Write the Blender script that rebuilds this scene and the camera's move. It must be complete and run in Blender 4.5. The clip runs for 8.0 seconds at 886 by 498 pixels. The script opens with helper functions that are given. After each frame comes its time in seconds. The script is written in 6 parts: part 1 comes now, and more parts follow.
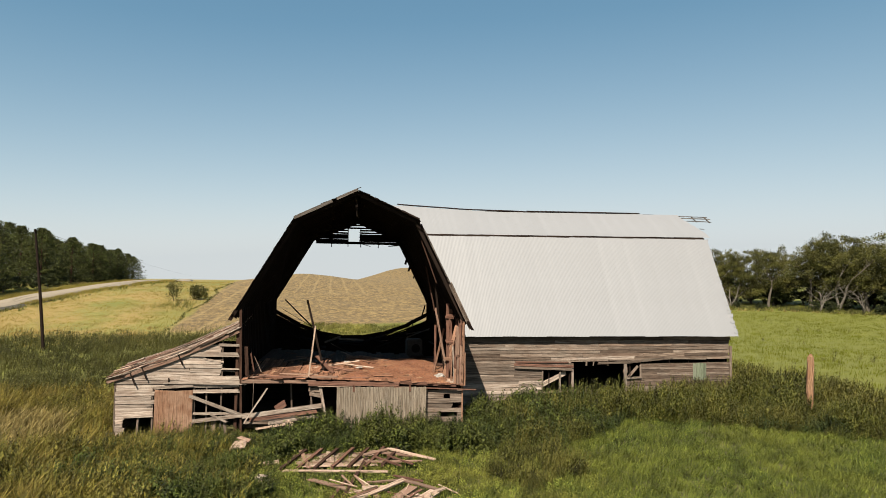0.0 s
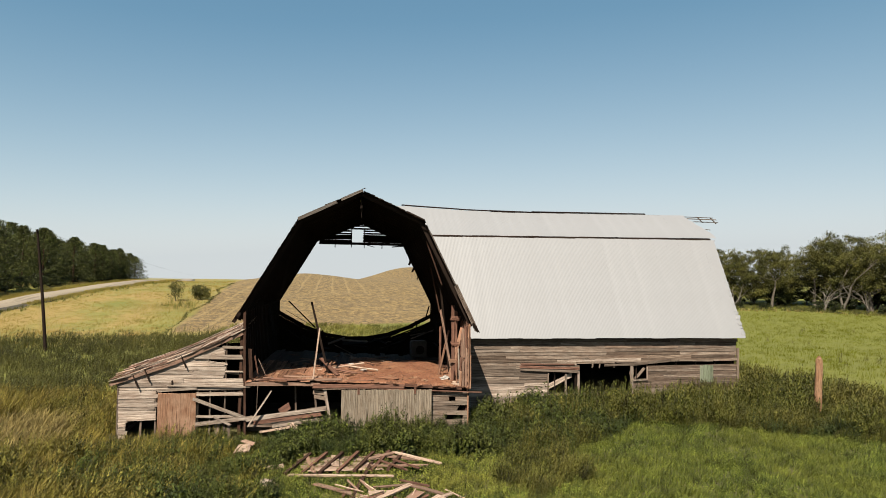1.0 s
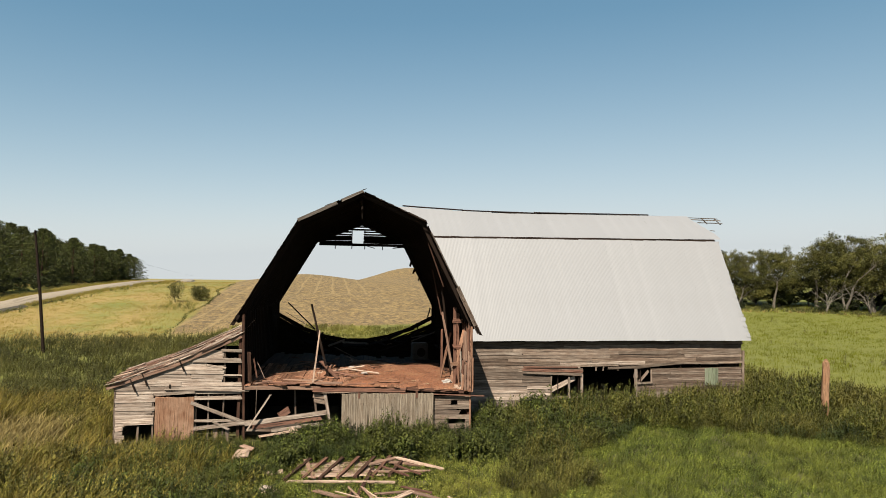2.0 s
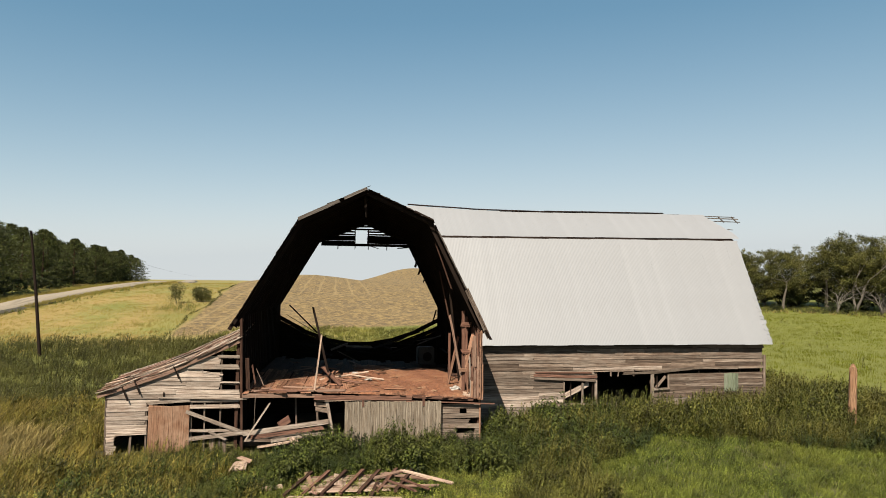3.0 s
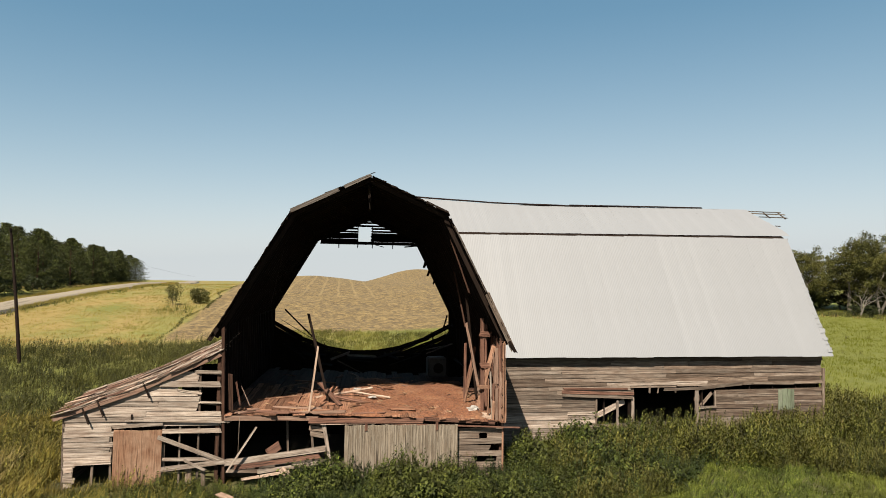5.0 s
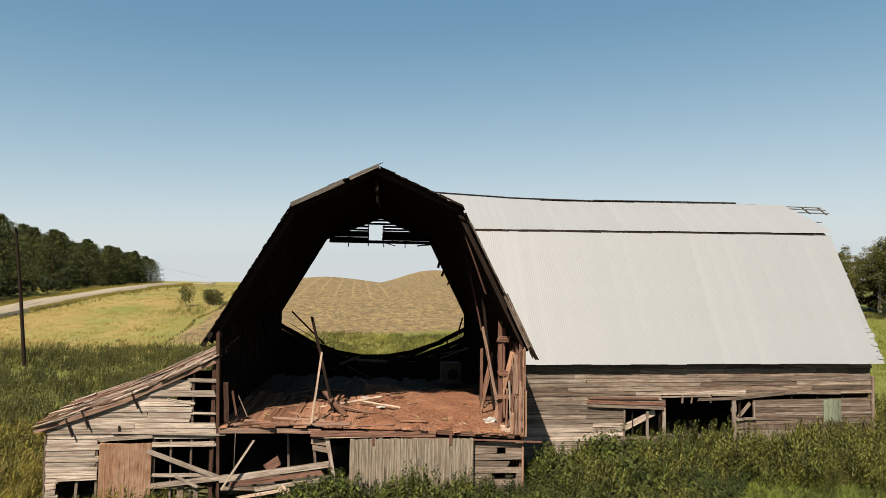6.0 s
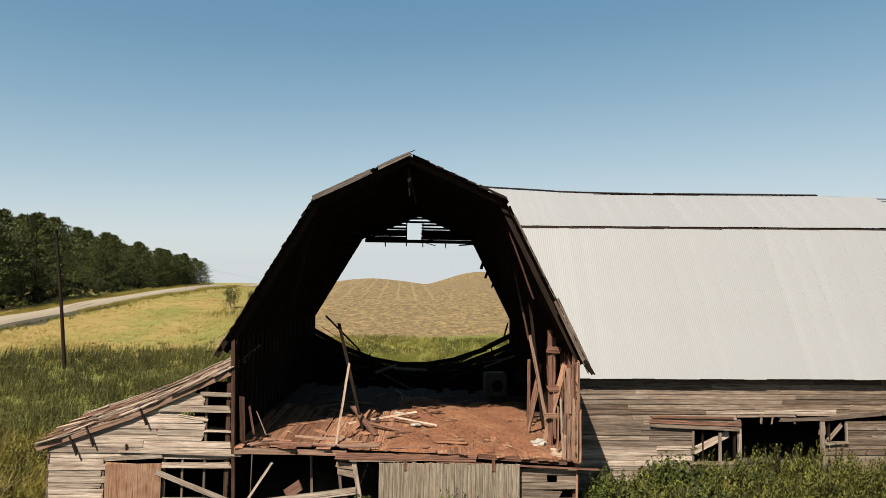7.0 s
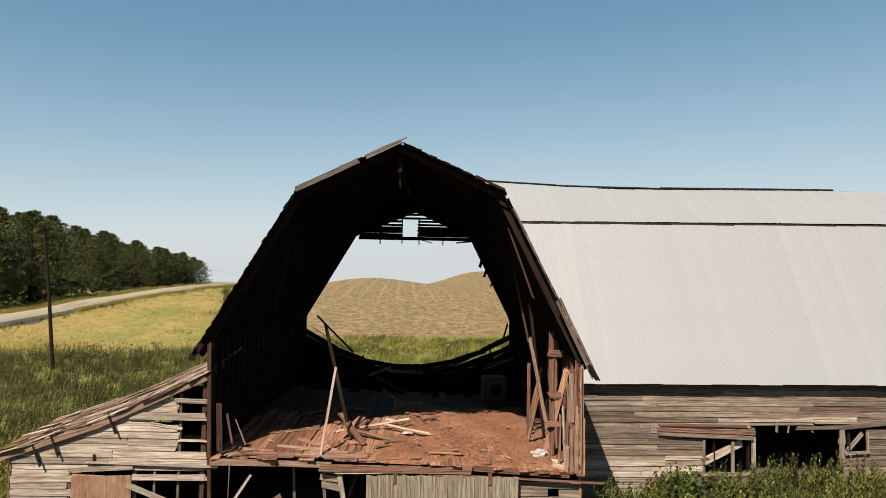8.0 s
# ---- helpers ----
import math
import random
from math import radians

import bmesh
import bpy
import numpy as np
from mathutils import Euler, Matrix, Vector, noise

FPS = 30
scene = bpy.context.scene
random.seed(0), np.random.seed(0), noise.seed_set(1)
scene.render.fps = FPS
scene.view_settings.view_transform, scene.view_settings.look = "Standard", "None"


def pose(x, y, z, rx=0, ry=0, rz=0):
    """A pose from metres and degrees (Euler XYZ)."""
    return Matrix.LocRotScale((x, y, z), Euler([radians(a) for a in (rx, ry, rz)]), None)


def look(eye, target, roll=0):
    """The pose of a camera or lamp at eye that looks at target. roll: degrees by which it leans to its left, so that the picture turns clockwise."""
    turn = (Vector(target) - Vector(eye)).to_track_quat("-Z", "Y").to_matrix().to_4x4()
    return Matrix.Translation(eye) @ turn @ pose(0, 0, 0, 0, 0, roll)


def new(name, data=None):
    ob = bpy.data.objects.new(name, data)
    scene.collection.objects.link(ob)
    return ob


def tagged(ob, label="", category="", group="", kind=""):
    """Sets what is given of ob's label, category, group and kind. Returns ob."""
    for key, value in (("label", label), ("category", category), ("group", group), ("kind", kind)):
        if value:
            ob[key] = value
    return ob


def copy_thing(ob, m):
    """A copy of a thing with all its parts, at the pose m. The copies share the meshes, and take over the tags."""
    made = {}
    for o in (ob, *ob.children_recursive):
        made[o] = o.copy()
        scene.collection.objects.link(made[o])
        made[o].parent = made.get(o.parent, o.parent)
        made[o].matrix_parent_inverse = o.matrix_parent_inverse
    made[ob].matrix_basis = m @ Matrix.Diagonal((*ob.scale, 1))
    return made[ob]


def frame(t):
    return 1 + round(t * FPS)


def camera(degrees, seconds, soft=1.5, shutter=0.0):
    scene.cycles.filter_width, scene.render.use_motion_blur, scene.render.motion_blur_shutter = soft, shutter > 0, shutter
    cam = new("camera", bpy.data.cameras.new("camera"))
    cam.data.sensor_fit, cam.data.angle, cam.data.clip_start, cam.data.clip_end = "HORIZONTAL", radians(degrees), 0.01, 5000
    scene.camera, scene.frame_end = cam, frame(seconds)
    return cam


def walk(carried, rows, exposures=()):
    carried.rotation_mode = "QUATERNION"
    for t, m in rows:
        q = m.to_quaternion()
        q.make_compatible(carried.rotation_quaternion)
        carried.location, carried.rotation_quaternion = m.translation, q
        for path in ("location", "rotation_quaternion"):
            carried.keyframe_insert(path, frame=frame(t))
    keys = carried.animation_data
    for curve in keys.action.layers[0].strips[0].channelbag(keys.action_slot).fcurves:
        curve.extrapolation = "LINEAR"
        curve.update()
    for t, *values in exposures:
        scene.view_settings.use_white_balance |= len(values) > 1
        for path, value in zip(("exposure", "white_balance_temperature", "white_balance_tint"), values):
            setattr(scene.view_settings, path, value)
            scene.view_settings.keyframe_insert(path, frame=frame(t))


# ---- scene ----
cam = camera(68.2, 8.0, soft=0.9)
PATH = [
    (0, (-0.926, -29.253, 6.825), (-0.598, -27.283, 6.927), 0.7),
    (0.5, (-0.982, -29.153, 6.838), (-0.657, -27.182, 6.940), 0.7),
    (1, (-1.063, -28.967, 6.925), (-0.739, -26.996, 7.025), 0.7),
    (1.5, (-1.063, -28.843, 6.963), (-0.743, -26.872, 7.064), 0.6),
    (1.7, (-1.075, -28.743, 6.975), (-0.751, -26.772, 7.076), 0.7),
    (2.8, (-1.072, -27.489, 7.039), (-0.751, -25.517, 7.143), 0.7),
    (3, (-1.052, -27.100, 7.060), (-0.737, -25.128, 7.162), 0.6),
    (3.5, (-1.042, -26.503, 7.086), (-0.729, -24.530, 7.189), 0.6),
    (4, (-1.032, -25.437, 7.035), (-0.721, -23.464, 7.143), 0.6),
    (4.5, (-0.894, -23.441, 7.118), (-0.587, -21.468, 7.224), 0.7),
    (4.7, (-0.906, -23.422, 7.133), (-0.599, -21.448, 7.237), 0.7),
    (5.8, (-0.610, -21.578, 7.075), (-0.339, -19.600, 7.185), 0.7),
    (6, (-0.510, -21.208, 7.100), (-0.256, -19.227, 7.208), 0.7),
    (6.5, (-0.308, -19.818, 7.146), (-0.164, -17.826, 7.249), 0.7),
    (7, (-0.022, -18.697, 7.151), (0.090, -16.703, 7.262), 0.7),
    (7.5, (0.111, -17.979, 7.113), (0.220, -15.985, 7.223), 0.7),
    (8, (0.281, -17.349, 7.121), (0.388, -15.355, 7.231), 0.8),
]
walk(cam, [(t, look(eye, target, roll)) for t, eye, target, roll in PATH])

# ---- sky, sun, exposure ----
SUN = Vector((0.55, 1.0, -1.27)).normalized()
world = bpy.data.worlds.new("sky")
scene.world = world
world.use_nodes = True
wn = world.node_tree.nodes
sky = wn.new("ShaderNodeTexSky")
sky.sky_type = "NISHITA"
sky.sun_disc = False
sky.sun_elevation = math.asin(-SUN.z)
sky.sun_rotation = math.atan2(-SUN.x, -SUN.y)
sky.air_density, sky.dust_density, sky.ozone_density = 0.55, 0.25, 2.0
# Summer haze: the sky's contrast is softened channel by channel, and pales to warm grey low down.
split, join = wn.new("ShaderNodeSeparateColor"), wn.new("ShaderNodeCombineColor")
wl = world.node_tree.links
wl.new(sky.outputs[0], split.inputs[0])
for k, (power, gain) in enumerate(((1.0, 1.62), (0.70, 2.08), (0.55, 2.24))):
    bend, lift = wn.new("ShaderNodeMath"), wn.new("ShaderNodeMath")
    bend.operation, lift.operation = "POWER", "MULTIPLY"
    bend.inputs[1].default_value, lift.inputs[1].default_value = power, gain
    wl.new(split.outputs[k], bend.inputs[0])
    wl.new(bend.outputs[0], lift.inputs[0])
    wl.new(lift.outputs[0], join.inputs[k])
haze, veil = wn.new("ShaderNodeMapRange"), wn.new("ShaderNodeMix")
haze.inputs["From Min"].default_value, haze.inputs["From Max"].default_value = 1.45, 6.6
haze.inputs["To Max"].default_value = 0.96
veil.data_type = "RGBA"
veil.inputs[7].default_value = (5.15, 5.56, 5.70, 1)
wl.new(split.outputs[1], haze.inputs["Value"])
wl.new(haze.outputs[0], veil.inputs[0])
wl.new(join.outputs[0], veil.inputs[6])
wl.new(veil.outputs[2], wn["Background"].inputs[0])
wn["Background"].inputs[1].default_value = 0.051
sun = new("sun", bpy.data.lights.new("sun", "SUN"))
sun.data.energy, sun.data.angle, sun.data.color = 5.0, radians(0.53), (1.0, 0.90, 0.76)
sun.matrix_world = look((0, 0, 40), Vector((0, 0, 40)) + SUN)
scene.view_settings.exposure = 1.236


# ---- materials ----
def nodes_of(name, rough=0.8, metal=0.0):
    m = bpy.data.materials.new(name)
    m.use_nodes = True
    n, l = m.node_tree.nodes, m.node_tree.links
    b = n["Principled BSDF"]
    b.inputs["Roughness"].default_value, b.inputs["Metallic"].default_value = rough, metal
    return m, n, l, b


def mapped(n, l, source, scale):
    tc = n.new("ShaderNodeTexCoord")
    mp = n.new("ShaderNodeMapping")
    mp.inputs["Scale"].default_value = scale
    l.new(tc.outputs[source], mp.inputs["Vector"])
    return mp.outputs[0]


def noise_of(n, l, vec, scale, detail=4.0, rough=0.6):
    t = n.new("ShaderNodeTexNoise")
    t.inputs["Scale"].default_value, t.inputs["Detail"].default_value, t.inputs["Roughness"].default_value = scale, detail, rough
    l.new(vec, t.inputs["Vector"])
    return t.outputs["Fac"]


def ramp_of(n, l, fac, stops):
    r = n.new("ShaderNodeValToRGB")
    while len(r.color_ramp.elements) < len(stops):
        r.color_ramp.elements.new(0.5)
    for e, (p, c) in zip(r.color_ramp.elements, stops):
        e.position, e.color = p, (*c, 1)
    l.new(fac, r.inputs[0])
    return r.outputs[0]


def mix_of(n, l, fac, a, b, blend="MIX"):
    m = n.new("ShaderNodeMix")
    m.data_type, m.blend_type = "RGBA", blend
    for i, v in ((0, fac), (6, a), (7, b)):
        if isinstance(v, (int, float)):
            m.inputs[i].default_value = v
        elif isinstance(v, tuple):
            m.inputs[i].default_value = (*v, 1)
        else:
            l.new(v, m.inputs[i])
    return m.outputs[2]


def bump_of(n, l, b, height, strength, distance=0.02):
    bp = n.new("ShaderNodeBump")
    bp.inputs["Strength"].default_value, bp.inputs["Distance"].default_value = strength, distance
    l.new(height, bp.inputs["Height"])
    l.new(bp.outputs[0], b.inputs["Normal"])


def wood(name, dark, light, stain, rough=0.85, spread=0.5, streak=0.45):
    """Weathered board: grain along the board's own length, stains, and each board a little different."""
    m, n, l, b = nodes_of(name, rough)
    b.inputs["Specular IOR Level"].default_value = 0.1
    info = n.new("ShaderNodeObjectInfo")
    add = n.new("ShaderNodeVectorMath")
    tc = n.new("ShaderNodeTexCoord")
    sc = n.new("ShaderNodeVectorMath")
    sc.operation = "SCALE"
    comb = n.new("ShaderNodeCombineXYZ")
    for i in range(3):
        l.new(info.outputs["Random"], comb.inputs[i])
    l.new(comb.outputs[0], sc.inputs[0])
    sc.inputs["Scale"].default_value = 37.0
    l.new(tc.outputs["Object"], add.inputs[0])
    l.new(sc.outputs[0], add.inputs[1])
    mp = n.new("ShaderNodeMapping")
    mp.inputs["Scale"].default_value = (0.9, 32.0, 32.0)
    l.new(add.outputs[0], mp.inputs["Vector"])
    grain = noise_of(n, l, mp.outputs[0], 1.0, 6.0, 0.65)
    col = ramp_of(n, l, grain, [(0.34, dark), (0.62, light)])
    blot = noise_of(n, l, add.outputs[0], 1.7, 4.0, 0.6)
    col = mix_of(n, l, ramp_of(n, l, blot, [(0.42, (0, 0, 0)), (0.68, (streak, streak, streak))]), col, stain)
    mf = n.new("ShaderNodeMapping")
    mf.inputs["Scale"].default_value = (2.6, 17.0, 17.0)
    l.new(add.outputs[0], mf.inputs["Vector"])
    fleck = noise_of(n, l, mf.outputs[0], 1.0, 4.0, 0.6)
    col = mix_of(n, l, 1.0, col, ramp_of(n, l, fleck, [(0.34, (0.74, 0.72, 0.70)), (0.5, (1.0, 1.0, 1.0)), (0.68, (1.14, 1.14, 1.14))]), "MULTIPLY")
    split = noise_of(n, l, mp.outputs[0], 0.55, 3.0, 0.5)
    col = mix_of(n, l, ramp_of(n, l, split, [(0.30, (0.85, 0.85, 0.85)), (0.36, (0, 0, 0))]), col, tuple(0.45 * v for v in dark))
    val = n.new("ShaderNodeMapRange")
    val.inputs["To Min"].default_value, val.inputs["To Max"].default_value = 0.76 * (1 - spread / 2), 0.76 * (1 + spread / 2)
    l.new(info.outputs["Random"], val.inputs["Value"])
    hsv = n.new("ShaderNodeHueSaturation")
    l.new(val.outputs[0], hsv.inputs["Value"])
    l.new(col, hsv.inputs["Color"])
    l.new(hsv.outputs[0], b.inputs["Base Color"])
    bump_of(n, l, b, grain, 0.5, 0.012)
    return m


GREY_WOOD = wood("weathered_grey_wood", (0.054, 0.040, 0.031), (0.246, 0.196, 0.155), (0.120, 0.078, 0.055), spread=0.7, streak=0.6)
BARN_WOOD = wood("brown_grey_siding", (0.040, 0.028, 0.021), (0.190, 0.143, 0.108), (0.095, 0.060, 0.042), spread=0.7, streak=0.6)
TAN_WOOD = wood("sun_bleached_siding", (0.118, 0.088, 0.069), (0.41, 0.344, 0.283), (0.205, 0.138, 0.101), spread=0.7, streak=0.5)
DOOR_WOOD = wood("silver_grey_door_board", (0.090, 0.070, 0.050), (0.285, 0.240, 0.186), (0.170, 0.126, 0.086), spread=0.22)
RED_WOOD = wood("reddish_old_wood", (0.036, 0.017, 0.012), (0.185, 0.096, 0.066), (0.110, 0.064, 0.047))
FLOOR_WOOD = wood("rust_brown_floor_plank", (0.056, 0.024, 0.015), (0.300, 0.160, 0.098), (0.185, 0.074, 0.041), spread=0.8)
PALE_WOOD = wood("pale_split_wood", (0.175, 0.114, 0.085), (0.50, 0.38, 0.290), (0.30, 0.19, 0.135))
# Old dark wood taken near black, so its colour holds the interior's shade.
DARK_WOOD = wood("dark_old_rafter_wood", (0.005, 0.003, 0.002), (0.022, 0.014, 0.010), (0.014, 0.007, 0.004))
PANEL_WOOD = wood("faded_red_panel", (0.120, 0.066, 0.047), (0.265, 0.168, 0.122), (0.205, 0.145, 0.108), streak=0.7)
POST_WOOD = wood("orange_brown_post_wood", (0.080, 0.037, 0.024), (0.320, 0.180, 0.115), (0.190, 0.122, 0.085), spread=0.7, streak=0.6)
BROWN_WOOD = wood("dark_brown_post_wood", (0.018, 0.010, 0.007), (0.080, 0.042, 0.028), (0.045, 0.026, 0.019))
SLATE_WOOD = wood("dark_grey_weathered_wood", (0.030, 0.025, 0.021), (0.135, 0.115, 0.098), (0.060, 0.046, 0.037), spread=0.5)
STUMP_WOOD = wood("pale_orange_split_post", (0.075, 0.036, 0.020), (0.300, 0.185, 0.110), (0.210, 0.110, 0.060), streak=0.7)
PLY_WOOD = wood("worn_brown_plywood", (0.105, 0.052, 0.030), (0.205, 0.116, 0.072), (0.265, 0.180, 0.125), streak=0.55)


# ---- small builders ----
def mesh_of(name, verts, faces, mat, smooth=False):
    me = bpy.data.meshes.new(name)
    verts = np.asarray(verts, dtype=np.float32)
    faces = np.asarray(faces, dtype=np.int32)
    k = faces.shape[1]
    me.vertices.add(len(verts))
    me.vertices.foreach_set("co", verts.ravel())
    me.loops.add(faces.size)
    me.loops.foreach_set("vertex_index", faces.ravel())
    me.polygons.add(len(faces))
    me.polygons.foreach_set("loop_start", np.arange(len(faces), dtype=np.int32) * k)
    me.polygons.foreach_set("loop_total", np.full(len(faces), k, dtype=np.int32))
    me.polygons.foreach_set("use_smooth", np.full(len(faces), bool(smooth)))
    me.update(calc_edges=True)
    me.validate()
    if mat:
        me.materials.append(mat)
    return me


def part(name, me, parent, m=None, label=""):
    ob = new(name, me)
    ob.parent = parent
    if m is not None:
        ob.matrix_basis = m
    if label:
        ob["label"] = label
    return ob


def empty(name, m, label, category, kind=""):
    ob = new(name)
    ob.matrix_basis = m
    return tagged(ob, label, category, "", kind)


BOARDS = {}


def board_mesh(length, width, thick, mat, rag):
    """A sawn board along x, centred, with slightly wandering edges and worn ends."""
    variant = random.randrange(3)
    key = (round(length, 1), round(width, 2), round(thick, 3), mat.name, rag, variant)
    if key not in BOARDS:
        rng = random.Random(repr(key))
        L, n = max(round(length, 1), 0.1), 4 if length > 0.8 else 2
        w, t = width / 2, thick / 2
        vs, fs = [], []
        for i in range(n + 1):
            x = -L / 2 + L * i / n
            e = rag if i in (0, n) else rag * 0.25
            lift = rng.uniform(-1, 1) * 0.15 * thick
            for sy, sz in ((-1, -1), (1, -1), (1, 1), (-1, 1)):
                dx = rng.uniform(-1, 1) * e if i in (0, n) else 0
                vs.append((x + dx, sy * (w - rng.random() * rag * 0.12), sz * t + lift))
        for i in range(n):
            a = 4 * i
            for j in range(4):
                k = (j + 1) % 4
                fs.append((a + j, a + k, a + 4 + k, a + 4 + j))
        fs.append((3, 2, 1, 0))
        b = 4 * n
        fs.append((b, b + 1, b + 2, b + 3))
        BOARDS[key] = mesh_of("board", vs, [f[::-1] for f in fs], mat)
    return BOARDS[key]


def board(parent, p0, p1, width, thick, normal, mat, name="board", rag=0.03, label=""):
    """A board from p0 to p1 (its centre line); its flat face looks along normal."""
    p0, p1 = Vector(p0), Vector(p1)
    x = p1 - p0
    L = x.length
    x = x / L
    z = Vector(normal)
    z = (z - x * z.dot(x)).normalized()
    y = z.cross(x)
    me = board_mesh(L, width, thick, mat, rag)
    m = Matrix((x, y, z)).transposed().to_4x4()
    m.translation = (p0 + p1) / 2
    m = m @ Matrix.Diagonal((L / max(round(L, 1), 0.1), 1, 1, 1))
    return part(name, me, parent, m, label)


def smooth(a, b, v):
    u = np.clip((v - a) / (b - a), 0, 1)
    return u * u * (3 - 2 * u)


def ground_z(x, y):
    """The lie of the land: level by the barn, rising to the fields and the two low hills behind."""
    x, y = np.asarray(x, dtype=float), np.asarray(y, dtype=float)
    z = 0.45 * smooth(-3, 5, y) + 0.45 * smooth(3, 20, x) * smooth(-14, 2, y)
    z = z + 5.75 * smooth(18, 150, y)
    z = z + 2.75 * np.exp(-(((x + 11) / 15.5) ** 2) - ((y - 190) / 45) ** 2)
    z = z + 6.7 * np.exp(-(((x - 32) / 18) ** 2) - ((y - 265) / 60) ** 2)
    z = z + 0.10 * np.sin(x * 0.31 + 1.3) * np.sin(y * 0.27) + 0.25 * np.sin(x * 0.06 + y * 0.04) * smooth(15, 60, np.hypot(x, y - 8))
    return z


# ---- ground ----
def axis(fine, reach, step):
    near = np.arange(-fine, fine + 0.01, step)
    far = fine * np.exp(np.linspace(0.03, math.log(reach / fine), 60))
    return np.concatenate([-far[::-1], near, far])


def grid_mesh(xs, ys, zf, mat):
    X, Y = np.meshgrid(xs, ys)
    v = np.stack([X.ravel(), Y.ravel(), zf(X, Y).ravel()], 1)
    nx, ny = len(xs), len(ys)
    a = (np.arange(ny - 1)[:, None] * nx + np.arange(nx - 1)[None]).ravel()
    return mesh_of("ground", v, np.stack([a, a + 1, a + nx + 1, a + nx], 1), mat, True)


def ground_material():
    m, n, l, b = nodes_of("field_ground", 0.95)
    pos = mapped(n, l, "Object", (1, 1, 1))
    fine = noise_of(n, l, pos, 1.3, 10.0, 0.78)
    wide = noise_of(n, l, pos, 0.07, 4.0, 0.6)
    green = ramp_of(n, l, fine, [(0.3, (0.078, 0.088, 0.004)), (0.7, (0.172, 0.172, 0.010))])
    gold = ramp_of(n, l, fine, [(0.36, (0.16, 0.122, 0.024)), (0.64, (0.35, 0.268, 0.066))])
    ripe = noise_of(n, l, mapped(n, l, "Object", (1.0, 0.5, 1.0)), 0.11, 6.0, 0.65)
    gold = mix_of(n, l, ramp_of(n, l, ripe, [(0.48, (0, 0, 0)), (0.62, (0.9, 0.9, 0.9))]), gold, (0.32, 0.208, 0.062))
    gold = mix_of(n, l, ramp_of(n, l, ripe, [(0.40, (0.95, 0.95, 0.95)), (0.52, (0, 0, 0))]), gold, (0.178, 0.178, 0.028))
    mottle = noise_of(n, l, mapped(n, l, "Object", (0.95, 0.5, 0.5)), 1.0, 9.0, 0.85)
    stubble = ramp_of(n, l, mottle, [(0.38, (0.045, 0.029, 0.010)), (0.5, (0.175, 0.114, 0.037)), (0.62, (0.345, 0.240, 0.090))])
    sep = n.new("ShaderNodeSeparateXYZ")
    l.new(pos, sep.inputs[0])

    def lin(ax, ay, c, soft, wob=0.0):
        """0 to 1 across the line ax * x + ay * y = c."""
        out = None
        for k, o in ((ax, 0), (ay, 1)):
            mul = n.new("ShaderNodeMath")
            mul.operation = "MULTIPLY_ADD"
            mul.inputs[1].default_value = k
            l.new(sep.outputs[o], mul.inputs[0])
            if out:
                l.new(out, mul.inputs[2])
            else:
                mul.inputs[2].default_value = 0
            out = mul.outputs[0]
        w = n.new("ShaderNodeMath")
        w.operation = "MULTIPLY_ADD"
        w.inputs[1].default_value = wob
        l.new(wide, w.inputs[0])
        l.new(out, w.inputs[2])
        r = n.new("ShaderNodeMapRange")
        r.inputs["From Min"].default_value, r.inputs["From Max"].default_value = c - soft, c + soft
        l.new(w.outputs[0], r.inputs["Value"])
        return r.outputs[0]

    def both(a, c):
        t = n.new("ShaderNodeMath")
        t.operation = "MULTIPLY"
        l.new(a, t.inputs[0])
        l.new(c, t.inputs[1])
        return t.outputs[0]

    col = mix_of(n, l, both(both(lin(0, 1, 44, 6, 12), lin(-1, 0, 4, 8, 6)), ramp_of(n, l, wide, [(0.25, (0.35,) * 3), (0.6, (1,) * 3)])), green, gold)
    # Stubble field behind the barn: raked rows that bend near the headland, and cross streaks.
    def math_of(op, p, q):
        t = n.new("ShaderNodeMath")
        t.operation = op
        for k, v in enumerate((p, q)):
            if isinstance(v, (int, float)):
                t.inputs[k].default_value = v
            else:
                l.new(v, t.inputs[k])
        return t.outputs[0]

    turned = math_of("MINIMUM", math_of("MAXIMUM", math_of("MULTIPLY", math_of("ADD", sep.outputs[0], 15.0), 0.12), 0.0), 1.0)
    bend = math_of("MULTIPLY", math_of("MULTIPLY", math_of("MAXIMUM", math_of("SUBTRACT", 104.0, sep.outputs[1]), 0.0), 0.32), turned)
    cx = n.new("ShaderNodeCombineXYZ")
    l.new(math_of("ADD", sep.outputs[0], bend), cx.inputs[0])
    l.new(math_of("MULTIPLY", sep.outputs[1], 0.35), cx.inputs[1])
    rows = n.new("ShaderNodeTexWave")
    rows.inputs["Scale"].default_value, rows.inputs["Distortion"].default_value, rows.inputs["Detail"].default_value = 0.092, 2.6, 5.0
    rows.inputs["Detail Scale"].default_value = 0.6
    l.new(cx.outputs[0], rows.inputs["Vector"])
    streak = noise_of(n, l, mapped(n, l, "Object", (0.16, 0.42, 0.5)), 1.0, 7.0, 0.75)
    band = ramp_of(n, l, rows.outputs["Fac"], [(0.93, (0, 0, 0)), (0.99, (0.32, 0.32, 0.32))])
    band = mix_of(n, l, ramp_of(n, l, math_of("MULTIPLY", sep.outputs[0], 0.05), [(0.25, (0, 0, 0)), (0.6, (0.8, 0.8, 0.8))]), band, (0.0, 0.0, 0.0))
    stubble = mix_of(n, l, ramp_of(n, l, streak, [(0.42, (0, 0, 0)), (0.66, (0.22, 0.22, 0.22))]), stubble, (0.30, 0.208, 0.074))
